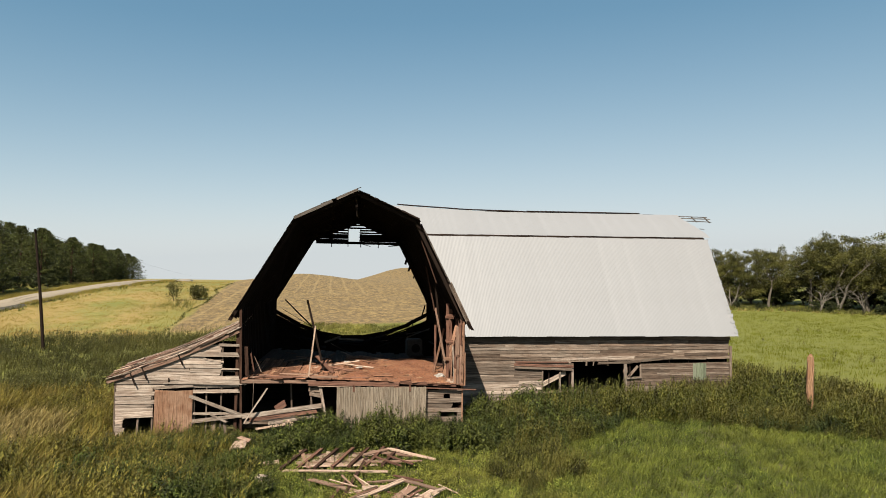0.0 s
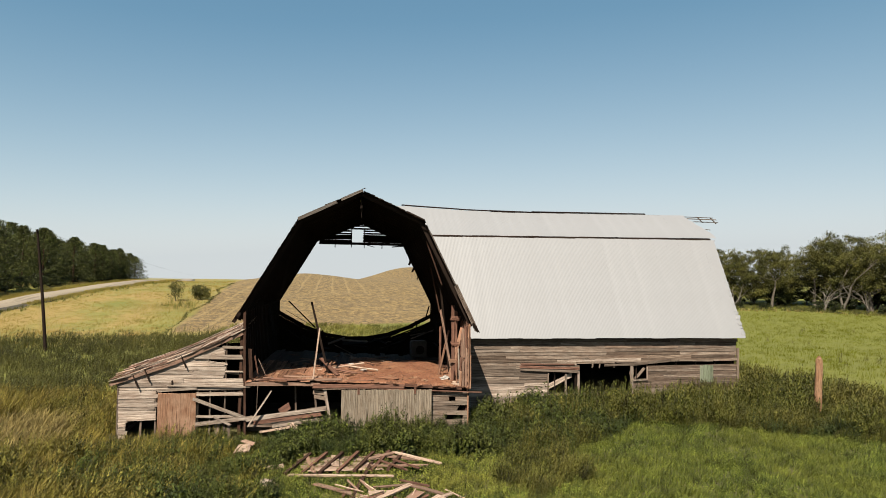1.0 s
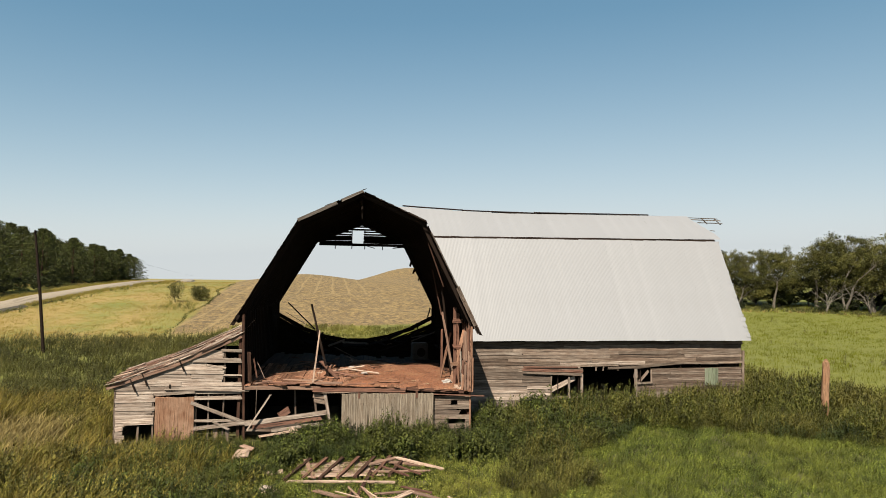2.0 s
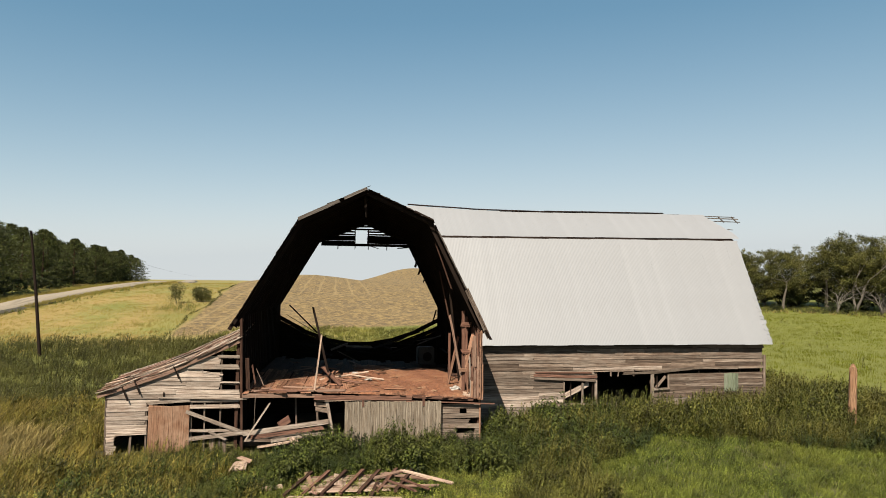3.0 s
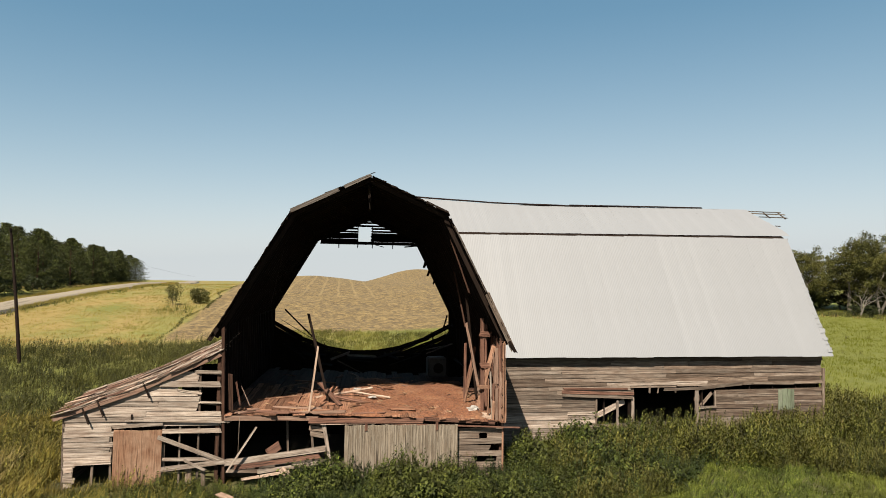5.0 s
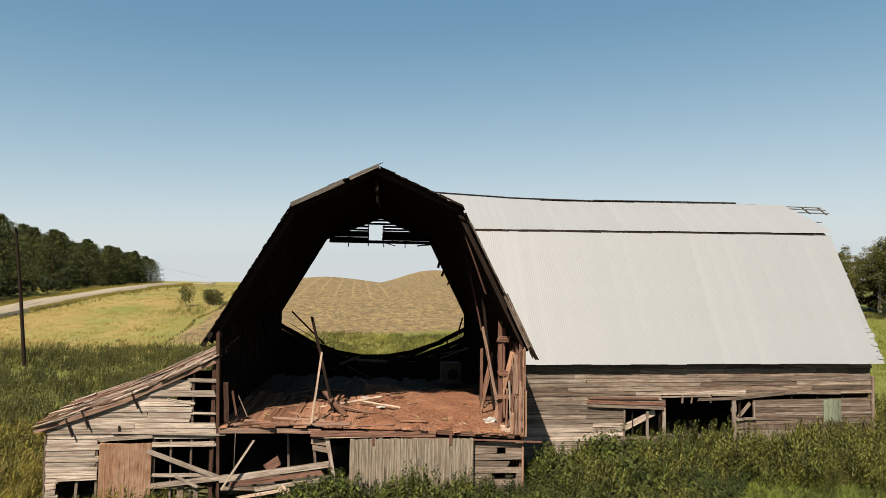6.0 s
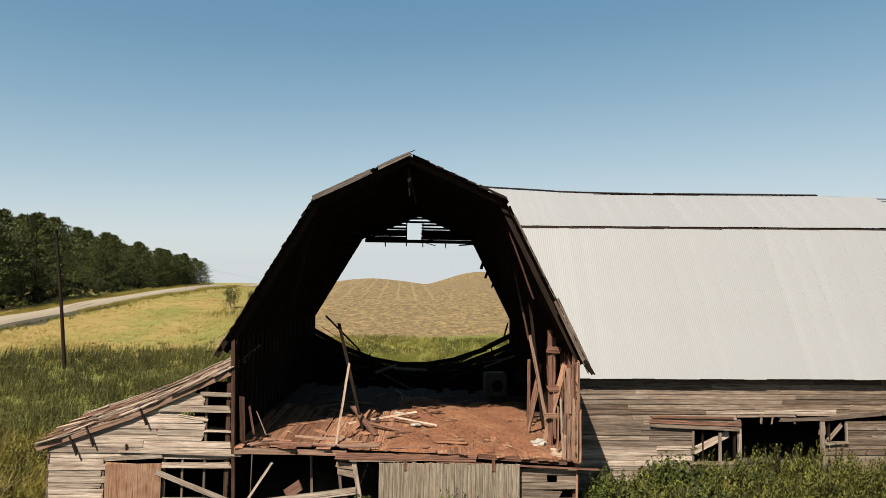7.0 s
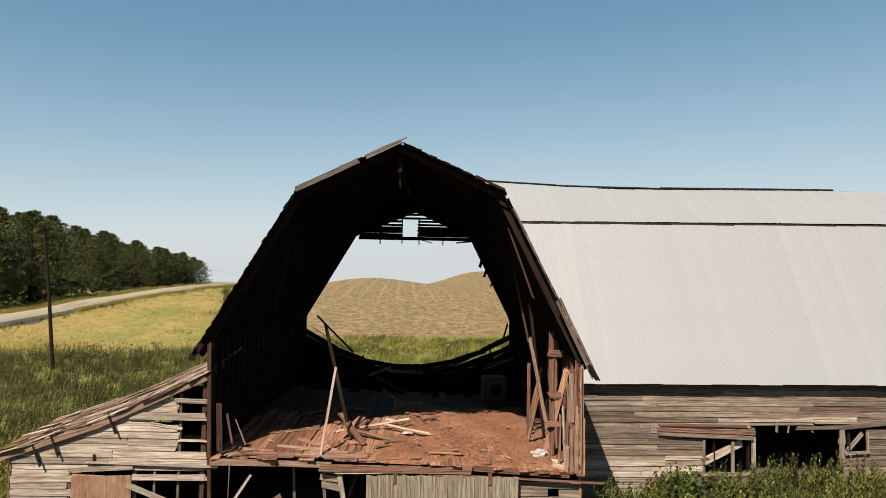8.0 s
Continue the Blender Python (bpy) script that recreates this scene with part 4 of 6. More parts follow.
hay = new("hay_chaff", grid_mesh(gx, gy, hay_z, hay_mat))
hay.matrix_basis = WING
tagged(hay, "rust-brown old hay and chaff spread on the loft floor", "hay", "", "stuff")
rng = random.Random(7)
for k in range(38):
    x, y = rng.uniform(-4.3, 1.6), rng.uniform(0.05, 8.5)
    if k < 9:
        y = rng.uniform(-0.05, 1.2)
    a, L = rng.uniform(0, math.pi), rng.choice((0.4, 0.6, 0.9, 1.3, 1.8))
    if y < 1.0:
        a = rng.uniform(-0.25, 0.25)
    dx, dy = math.cos(a) * L / 2, math.sin(a) * L / 2
    x = max(-4.5 + abs(dx), min(4.3 - abs(dx), x))
    y = max(abs(dy) - 0.1, y)
    zz = floor_z(x, y) + (0.10 if x > -0.8 and y > 0.4 else 0.035)
    t = rng.uniform(-0.02, 0.06)
    ob = board(None, (x - dx, y - dy, zz), (x + dx, y + dy, zz + t - 0.042 * dx), rng.choice((0.08, 0.12, 0.16)), 0.03, (rng.uniform(-0.2, 0.2), rng.uniform(-0.2, 0), 1), rng.choice((FLOOR_WOOD, RED_WOOD, FLOOR_WOOD, PANEL_WOOD, FLOOR_WOOD)), "broken_board", 0.06)
    ob.matrix_basis = WING @ ob.matrix_basis
    tagged(ob, "broken board lying on the hayloft floor", "board", "boards on the loft floor")
for p, q, w, mat in (((-1.9, 2.6, 2.75), (0.3, 3.4, 2.95), 0.1, PALE_WOOD), ((-1.3, 2.2, 2.9), (0.2, 1.5, 2.72), 0.12, RED_WOOD), ((-0.5, 3.1, 2.85), (0.9, 2.2, 2.8), 0.08, PALE_WOOD), ((-1.7, 1.7, 2.76), (-1.2, 3.4, 3.0), 0.22, FLOOR_WOOD), ((-0.9, 1.2, 2.74), (-1.75, 2.4, 3.35), 0.18, RED_WOOD)):
    p, q = (Vector(e) - Vector((0, 0, float(droop(e[0], e[1])))) for e in (p, q))
    ob = board(None, p, q, w, 0.04, (0, -0.5, 1), mat, "broken_board", 0.06)
    ob.matrix_basis = WING @ ob.matrix_basis
    tagged(ob, "broken board heaped on the hayloft floor", "board", "boards on the loft floor")


def slivers(name, n, box, height, sizes, mat, label, m, seed, slim=1.0):
    """Small split chips and straws lying flat over an area, as one object."""
    r = np.random.RandomState(seed)
    x, y = r.uniform(box[0], box[1], n), r.uniform(box[2], box[3], n)
    a, L = r.uniform(0, np.pi, n), r.uniform(*sizes, n)
    w, t = L * r.uniform(0.10, 0.35, n) * slim, r.uniform(0.012, 0.035, n) * slim
    z = height(x, y)
    c, s = np.cos(a), np.sin(a)
    tilt = r.uniform(-0.25, 0.25, n) * L
    P = np.stack([np.stack([x - c * L, y - s * L, z - tilt * 0.2], 1), np.stack([x + c * L * 0.7 - s * w, y + s * L * 0.7 + c * w, z + 0.004], 1), np.stack([x + c * L + s * w, y + s * L - c * w, z + np.abs(tilt) * 0.3], 1), np.stack([x + c * L * 0.2, y + s * L * 0.2, z + t], 1)], 1)
    F = (np.array([(0, 2, 1), (0, 1, 3), (1, 2, 3), (2, 0, 3)])[None] + 4 * np.arange(n)[:, None, None]).reshape(-1, 3)
    ob = new(name, mesh_of(name, P.reshape(-1, 3), F, mat))
    ob.matrix_basis = m
    return tagged(ob, label, "debris", "", "stuff")


CHIP = wood("pale_split_chips", (0.20, 0.115, 0.065), (0.46, 0.32, 0.20), (0.30, 0.15, 0.075))
slivers("splinters", 110, (-4.4, 4.4, 0.0, 4.5), lambda x, y: 2.66 - 0.042 * x - droop(x, y) + np.where((x > -0.6) & (y > 0.5), 0.07, 0.025), (0.05, 0.22), CHIP, "pale splinters and chips strewn over the loft floor", WING, 3)
slivers("straw", 5200, (-0.5, 4.35, 0.2, 6.5), lambda x, y: hay_z(x, y) + 0.008, (0.03, 0.10), hay_mat, "loose rust-brown straw on the old hay", WING, 4, 0.35)
r5 = random.Random(21)
for k in range(12):
    x, L = r5.uniform(-4.3, 1.2), r5.choice((0.2, 0.3, 0.5, 0.8, 1.1))
    chunk = board(None, (x - L / 2, r5.uniform(-0.06, 0.2), floor_z(x, 0) + 0.05), (x + L / 2, r5.uniform(-0.06, 0.2), floor_z(x, 0) + 0.05), r5.choice((0.08, 0.12, 0.2)), 0.03, (0, r5.uniform(-0.5, 0.0), 1), r5.choice((PALE_WOOD, PANEL_WOOD, PANEL_WOOD, RED_WOOD)), "broken_plank_end", 0.07)
    chunk.matrix_basis = WING @ chunk.matrix_basis
    tagged(chunk, "broken plank end on the loft floor's edge", "board", "plank ends along the loft edge")


def lump(name, where, size, mat, label, category, seed):
    """A crumpled lump: a low ball with an uneven skin."""
    bm = bmesh.new()
    bmesh.ops.create_icosphere(bm, subdivisions=3, radius=1.0)
    for v in bm.verts:
        k = 1 + 0.35 * noise.noise(v.co * 1.7 + Vector((seed * 3.1, 0, 0))) + 0.18 * noise.noise(v.co * 5 + Vector((0, seed, 0)))
        v.co = Vector((v.co.x * size[0], v.co.y * size[1], max(v.co.z, -0.4) * size[2])) * k
    me = bpy.data.meshes.new(name)
    bm.to_mesh(me)
    bm.free()
    me.materials.append(mat)
    ob = new(name, me)
    ob.matrix_basis = pose(*where)
    return tagged(ob, label, category)


rag_mat, n_, l_, b_ = nodes_of("dusty_white_sack", 0.9)
l_.new(ramp_of(n_, l_, noise_of(n_, l_, mapped(n_, l_, "Object", (1, 1, 1)), 6.0, 5.0), [(0.3, (0.191, 0.170, 0.149)), (0.7, (0.306, 0.289, 0.264))]), b_.inputs["Base Color"])
lump("crumpled_sack", WING @ Vector((3.95, 1.0, floor_z(3.95, 1.0) + 0.12)), (0.24, 0.2, 0.14), rag_mat, "crumpled dusty white sack on the loft floor", "sack", 1)
lump("crumpled_sack", WING @ Vector((0.25, 2.4, floor_z(0.25, 2.4) + 0.13)), (0.17, 0.11, 0.035), rag_mat, "small crumpled white sack among broken boards", "sack", 2)
lump("crumpled_sack", WING @ Vector((-0.35, 3.6, floor_z(-0.35, 3.6) + 0.19)), (0.16, 0.09, 0.05), rag_mat, "small crumpled white sack among broken boards", "sack", 3)
# An old metal box at the back of the loft, the gloom put into its colour.
box_mat, n_, l_, b_ = nodes_of("grimy_enamel", 0.8)
l_.new(ramp_of(n_, l_, noise_of(n_, l_, mapped(n_, l_, "Object", (1, 1, 1)), 4.0, 5.0), [(0.3, (0.018, 0.015, 0.013)), (0.7, (0.046, 0.040, 0.035))]), b_.inputs["Base Color"])
bm = bmesh.new()
bmesh.ops.create_cube(bm, size=1.0)
bmesh.ops.scale(bm, vec=(0.9, 0.7, 0.95), verts=bm.verts)
bmesh.ops.bevel(bm, geom=bm.edges[:], offset=0.05, segments=2, affect="EDGES")
me = bpy.data.meshes.new("metal_box")
bm.to_mesh(me)
bm.free()
me.materials.append(box_mat)
stove = new("metal_box", me)
stove.matrix_basis = WING @ pose(3.4, 9.3, floor_z(3.4, 9.3) + 0.5, 0, 0, 6)
tagged(stove, "enamel box, colour darkened for the gloom, standing in the loft", "machine")
# A solid near-black disc stands in for the shade of a hole.
bm = bmesh.new()
bmesh.ops.create_cone(bm, cap_ends=True, segments=20, radius1=0.26, radius2=0.24, depth=0.05)
me = bpy.data.meshes.new("opening")
bm.to_mesh(me)
bm.free()
me.materials.append(DARK_WOOD)
part("opening", me, stove, pose(0.05, -0.36, -0.05, 90), "dark disc painted as a shaded round hole")

# ---- lean-to ----
lean = empty("lean_to_shed", WING, "collapsing grey board lean-to with a sagging shingle roof", "shed")


def lean_top(x):
    return float(np.interp(x, [-10.25, -7.6, -4.85], [2.60, 3.52, 4.78]))


front = part("wall", None, lean, None, "sun-bleached horizontal boards with broken gaps")
GAPS = [(-8.36, -6.72, 0.0, 2.13), (-6.72, -4.88, 0.0, 2.28), (-9.55, -8.36, 0.0, 1.02), (-5.62, -4.88, 2.66, 4.35), (-6.35, -5.6, 3.32, 3.62)]
for row in range(30):
    z = 0.3 + 0.166 * row
    xl = -9.88
    if z > lean_top(-9.88) - 0.05:
        xl = float(np.interp(z + 0.06, [2.60, 3.52, 4.78], [-10.25, -7.6, -4.85]))
    if xl > -5.3:
        break
    cuts = [xl]
    while cuts[-1] < -6.5:
        cuts.append(cuts[-1] + random.uniform(1.6, 3.6))
    cuts[-1] = -4.85
    for a, b in zip(cuts, cuts[1:]):
        spans = [(a, b)]
        for x0, x1, z0, z1 in GAPS:
            if z0 - 0.02 < z < z1:
                out = []
                for p, q in spans:
                    if q <= x0 or p >= x1:
                        out.append((p, q))
                    else:
                        out += [(p, x0 + random.uniform(-0.08, 0.08))] if p < x0 - 0.15 else []
                        out += [(x1 + random.uniform(-0.02, 0.05), q)] if q > x1 + 0.15 else []
                spans = out
        for p, q in spans:
            if q - p > 0.12:
                board(front, (p, 0.04 + random.uniform(-0.012, 0.012), z + random.uniform(-0.018, 0.014)), (q, 0.04 + random.uniform(-0.015, 0.012), z + random.uniform(-0.022, 0.014)), 0.170, 0.022, (0, -1, 0.10), TAN_WOOD, rag=0.04)
for p, q, w in (
    ((-6.9, 0.0, 3.62), (-4.86, -0.02, 3.60), 0.2),
    ((-6.3, 0.0, 3.42), (-5.5, 0.02, 3.28), 0.08),
    ((-5.7, 0.0, 4.02), (-4.86, 0.0, 4.0), 0.13),
    ((-5.62, 0.0, 3.0), (-4.86, 0.0, 2.99), 0.07),
    ((-7.9, -0.03, 2.42), (-4.5, -0.06, 2.34), 0.07),
    ((-6.74, -0.03, 2.05), (-4.88, -0.03, 2.06), 0.16),
    ((-6.85, -0.06, 1.86), (-4.55, -0.08, 0.98), 0.15),
    ((-6.7, -0.02, 1.12), (-4.9, -0.03, 1.1), 0.12),
    ((-6.7, -0.05, 0.80), (-4.4, -0.1, 1.06), 0.17),
    ((-6.0, -0.1, 1.1), (-5.3, -0.08, 0.75), 0.1),
    ((-8.35, -0.01, 2.2), (-6.8, -0.02, 2.3), 0.13),
):
    board(front, p, q, w, 0.03, (0, -1, 0.1), TAN_WOOD, "loose_board", 0.08)
for x, z0, z1, w in ((-5.6, 0.3, 4.2, 0.07), (-6.2, 0.3, 2.2, 0.06), (-6.72, 0.3, 2.35, 0.09), (-9.0, 0.2, 1.05, 0.09), (-8.4, 0.2, 2.1, 0.07), (-4.98, 0.3, 4.6, 0.14), (-9.9, 0.0, 2.6, 0.1), (-5.9, 0.2, 0.8, 0.2), (-5.4, 0.2, 0.75, 0.14)):
    board(lean, (x, 0.09, z0), (x + random.uniform(-0.03, 0.03), 0.09, z1), w, 0.07, (0, -1, 0), BROWN_WOOD if x > -5.2 else GREY_WOOD, "stud", 0.04)
board(front, (-9.5, 0.0, 1.0), (-8.4, 0.0, 1.04), 0.1, 0.03, (0, -1, 0), TAN_WOOD, "loose_board", 0.06)
panel = board(lean, (-7.52, -0.06, 0.0), (-7.52, -0.04, 2.08), 1.56, 0.03, (0, -1, 0), PLY_WOOD, "panel_door", 0.05, "faded red-brown plywood panel")
for z, w in ((2.62, 0.05), (2.2, 0.04)):
    board(front, (-7.75, -0.02, z), (-7.75, -0.02, z - 0.25), w, 0.02, (0, -1, 0), DARK_WOOD, "batten", 0.02)
for x, z in ((-8.75, 2.98), (-7.28, 3.52), (-9.2, 2.72)):
    board(lean, (x - 0.1, -0.08, z + 0.12), (x + 0.12, -0.1, z - 0.38), 0.06, 0.04, (0, -1, 0), DARK_WOOD, "rafter_end", 0.05)
for a, b in ((-10.2, -7.6), (-7.65, -4.92)):
    board(lean, (a, -0.06, lean_top(a) - 0.13), (b, -0.06, lean_top(b) - 0.13), 0.15, 0.03, (0, -1, 0), PANEL_WOOD, "fascia_board", 0.05)
# Roof: rafters, and split shingle strips along the slope, sagging.
leanroof = part("roof", None, lean, None, "sagging roof of split weathered shingle strips")
for k in range(6):
    y = 0.05 + 0.64 * k
    for a, b in ((-10.2, -7.6), (-7.6, -4.9)):
        board(leanroof, (a, y, lean_top(a) - 0.1 + 0.11 * y), (b, y, lean_top(b) - 0.1 + 0.11 * y), 0.12, 0.05, (0, 1, 0), GREY_WOOD, "rafter")
for j in range(22):
    y = -0.08 + 0.155 * j
    x = -10.3 + random.uniform(-0.1, 0.1)
    while x < -4.95:
        L = random.uniform(0.3, 0.9) if random.random() < 0.85 else random.uniform(1.0, 1.8)
        b = min(x + L, -4.88)
        dip = 0.06 * math.sin(j / 21 * math.pi) * math.sin((x + 10.3) / 5.4 * math.pi) - 0.11 * y
        if random.random() < 0.93 and b - x > 0.1:
            board(leanroof, (x, y + random.uniform(-0.06, 0.06), lean_top(x) - dip + random.uniform(-0.02, 0.03)), (b, y + random.uniform(-0.06, 0.06), lean_top(b) - dip + random.uniform(-0.02, 0.06)), random.choice((0.12, 0.16, 0.2)), 0.018, (-0.4, random.uniform(-0.2, 0.2), 1), random.choice((PALE_WOOD, TAN_WOOD, TAN_WOOD, PANEL_WOOD, RED_WOOD)), "shingle_strip", 0.1)
        x = b if b < -4.95 else 0
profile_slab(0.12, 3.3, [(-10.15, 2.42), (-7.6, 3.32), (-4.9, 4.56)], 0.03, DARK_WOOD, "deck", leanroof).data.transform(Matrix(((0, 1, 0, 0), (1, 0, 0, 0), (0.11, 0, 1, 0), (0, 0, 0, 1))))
for k in range(15):
    z = 0.2 + 0.17 * k
    board(lean, (-9.92, 0.05, z), (-9.92, 3.3, z - 0.02), 0.168, 0.022, (-1, 0, 0), GREY_WOOD, "board")
# Unseen near-black boards added so the gaps in the front look shaded.
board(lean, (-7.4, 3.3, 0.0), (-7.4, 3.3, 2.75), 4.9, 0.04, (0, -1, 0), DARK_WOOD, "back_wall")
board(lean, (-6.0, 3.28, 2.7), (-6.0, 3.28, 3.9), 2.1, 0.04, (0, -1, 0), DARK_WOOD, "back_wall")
board(lean, (-4.95, 1.0, 2.75), (-5.9, 1.3, 2.8), 0.2, 0.1, (0, 0, 1), PALE_WOOD, "loose_board", 0.1)

# ---- fallen roof piece and boards in the grass before the barn ----
rng = random.Random(11)


def gz(x, y):
    return float(ground_z(x, y))


def slip(y):
    """Moves the heap's boards along y to fit the camera's view."""
    return y + float(np.interp(y, [-9.0, -5.6, -4.8, -2.9], [-2.2, -2.0, -0.8, -0.25]))


wreckage = empty("fallen_roof_piece", pose(0, 0, 0), "fallen roof piece of pale planks on dark rafters in the grass", "debris")
for k in range(7):
    x = -2.2 + 0.6 * k
    board(wreckage, (x + 0.35, -3.15, 0.30), (x - 0.45, -5.2, 0.18), 0.13, 0.09, (0, 0, 1), RED_WOOD if k % 2 else BROWN_WOOD, "rafter", 0.05)
for k in range(9):
    y = -3.3 - 0.2 * k
    a, b = -2.4 + 0.06 * k + rng.uniform(-0.1, 0.2), 1.5 - rng.uniform(0, 1.2)
    board(wreckage, (a, y, 0.17), (b, y + rng.uniform(-0.05, 0.05), 0.15), 0.19, 0.025, (rng.uniform(-0.03, 0.03), 0, 1), PALE_WOOD if k % 3 else PANEL_WOOD, "plank", 0.12)
BY_ROOF_PIECE = [
    ((-2.60, -4.63, 0.17), (0.94, -4.97, 0.21), 0.13, PALE_WOOD),
    ((0.10, -3.56, 0.28), (1.31, -3.17, 0.43), 0.16, PANEL_WOOD),
    ((1.22, -3.17, 0.43), (2.89, -4.05, 0.18), 0.17, PALE_WOOD),
    ((0.66, -3.85, 0.33), (1.50, -4.63, 0.23), 0.1, RED_WOOD),
    ((1.12, -3.76, 0.33), (1.96, -4.53, 0.23), 0.1, RED_WOOD),
    ((0.29, -4.14, 0.23), (2.33, -4.24, 0.23), 0.12, PANEL_WOOD),
    ((0.29, -3.85, 0.23), (-0.74, -7.05, 0.13), 0.13, BROWN_WOOD),
    ((-2.13, -2.88, 0.33), (-1.76, -4.44, 0.18), 0.16, PANEL_WOOD),
    ((-1.02, -2.98, 0.25), (-1.02, -3.95, 0.23), 0.3, PALE_WOOD),
    ((0.47, -3.08, 0.28), (2.15, -3.66, 0.23), 0.2, PANEL_WOOD),
]
CROSSED_PILE = [
    ((-1.67, -5.12, 0.13), (0.47, -6.57, 0.19), 0.2, PANEL_WOOD),
    ((-0.46, -5.21, 0.13), (-1.20, -7.15, 0.08), 0.12, RED_WOOD),
    ((-1.02, -7.44, 0.13), (1.40, -5.60, 0.45), 0.18, PALE_WOOD),
    ((1.31, -5.60, 0.45), (2.52, -6.18, 0.18), 0.16, PANEL_WOOD),
    ((-0.27, -7.93, 0.08), (2.70, -6.08, 0.23), 0.15, PALE_WOOD),
    ((0.29, -7.73, 0.08), (1.68, -5.99, 0.33), 0.34, PANEL_WOOD),
    ((0.66, -8.12, 0.08), (2.24, -6.47, 0.25), 0.34, PALE_WOOD),
]
SPLIT_PLANKS = [
    ((1.12, -8.41, 0.06), (2.80, -6.86, 0.13), 0.3, PANEL_WOOD),
    ((0.19, -5.41, 0.18), (1.31, -5.41, 0.23), 0.12, PANEL_WOOD),
    ((0.01, -5.70, 0.17), (0.84, -5.75, 0.18), 0.3, PALE_WOOD),
    ((1.59, -6.76, 0.33), (2.80, -7.54, 0.13), 0.08, PALE_WOOD),
    ((-1.76, -7.93, 0.06), (-0.09, -6.86, 0.13), 0.16, PANEL_WOOD),
    ((-1.39, -8.70, 0.06), (0.66, -8.32, 0.06), 0.18, PANEL_WOOD),
    ((2.15, -6.57, 0.28), (1.59, -7.93, 0.13), 0.06, PALE_WOOD),
]
for p, q, w, mat in BY_ROOF_PIECE + CROSSED_PILE + SPLIT_PLANKS:
    p, q = [(x + 0.1, slip(y), 0.05 + 0.72 * z) for x, y, z in (p, q)]
    ob = board(None, p, q, w, 0.045, (rng.uniform(-0.15, 0.15), -0.15, 1), mat, "fallen_board", 0.08)
    tagged(ob, "pale weathered board lying in the grass heap", "board", "boards in the grass")
for k in range(26):
    x, y, a, L = rng.uniform(-0.5, 2.9), rng.uniform(-10.6, -7.0), rng.uniform(0, math.pi), rng.uniform(0.4, 1.2)
    dx, dy = math.cos(a) * L / 2, math.sin(a) * L / 2
    ob = board(None, (x - dx, y - dy, 0.18), (x + dx, y + dy, 0.22 + rng.uniform(0, 0.2)), rng.choice((0.04, 0.07, 0.1)), 0.03, (0, -0.3, 1), rng.choice((PALE_WOOD, PANEL_WOOD, RED_WOOD)), "splintered_stick", 0.06)
    tagged(ob, "splintered pinkish stick on the debris heap", "stick", "sticks in the debris heap")
# Split slabs of board among the nettles, and pale scraps in the grass.
for p, q, w, mat in (((-4.75, -2.0, 0.26), (-4.2, -2.1, 0.36), 0.46, PALE_WOOD), ((-4.5, -1.7, 0.5), (-4.05, -2.0, 0.42), 0.2, PANEL_WOOD), ((-3.35, -4.3, 0.12), (-2.85, -4.2, 0.16), 0.2, PALE_WOOD), ((-3.4, -5.9, 0.14), (-2.95, -6.2, 0.18), 0.26, TAN_WOOD), ((-3.2, -6.6, 0.14), (-2.85, -6.4, 0.16), 0.2, PALE_WOOD)):
    ob = board(None, p, q, w, 0.05, (0.1, -0.6, 1), mat, "split_slab", 0.12)
    tagged(ob, "split pale slab of board lying among weeds", "board", "slabs in the weeds")

# ---- posts, pole, wire, road ----


def tube(name, pts, radii, mat, parent=None, sides=10, label=""):
    """A round, tapering limb through the points."""
    vs, fs = [], []
    pts = [Vector(p) for p in pts]
    for i, p in enumerate(pts):
        d = (pts[min(i + 1, len(pts) - 1)] - pts[max(i - 1, 0)]).normalized()
        u = d.cross(Vector((0.3, 1, 0.1))).normalized()
        v = d.cross(u)
        for k in range(sides):
            a = 2 * math.pi * k / sides
            vs.append(p + (u * math.cos(a) + v * math.sin(a)) * radii[i])
    for i in range(len(pts) - 1):
        for k in range(sides):
            j = (k + 1) % sides
            fs.append((i * sides + k, i * sides + j, (i + 1) * sides + j, (i + 1) * sides + k))
    return part(name, mesh_of(name, vs, fs, mat, True), parent, None, label)


zb = gz(22.05, -0.4)
post = tube("fence_post", [(22.04, -0.4, zb - 0.15), (22.06, -0.4, zb + 0.5), (22.11, -0.4, zb + 1.1), (22.14, -0.4, zb + 1.7), (22.18, -0.4, zb + 2.5), (22.19, -0.4, zb + 2.85), (22.2, -0.4, zb + 2.98)], [0.18, 0.17, 0.175, 0.155, 0.165, 0.15, 0.06], STUMP_WOOD, None, 9)
rng = random.Random(8)
for vert in post.data.vertices:
    vert.co += Vector((rng.uniform(-1, 1), rng.uniform(-1, 1), rng.uniform(-1.5, 1.5))) * 0.03
post.data.polygons.foreach_set("use_smooth", [False] * len(post.data.polygons))
upright = Matrix.Rotation(-math.pi / 2, 4, "Y")
post.data.transform(upright.inverted())
post.matrix_basis = upright
tagged(post, "rough weathered wooden post with a split top standing in weeds", "post")
pole = empty("utility_pole", pose(0, 0, 0), "tall dark wooden utility pole leaning slightly in the field", "utility pole")
zb = gz(-25.3, 32.0)
tube("pole", [(-25.28, 32, zb - 0.3), (-25.78, 32, 5.7), (-26.36, 32, 11.0)], [0.145, 0.12, 0.085], DARK_WOOD, pole, 12)
tube("insulator", [(-26.34, 31.86, 10.75), (-26.34, 31.86, 10.95)], [0.05, 0.03], DARK_WOOD, pole, 8)
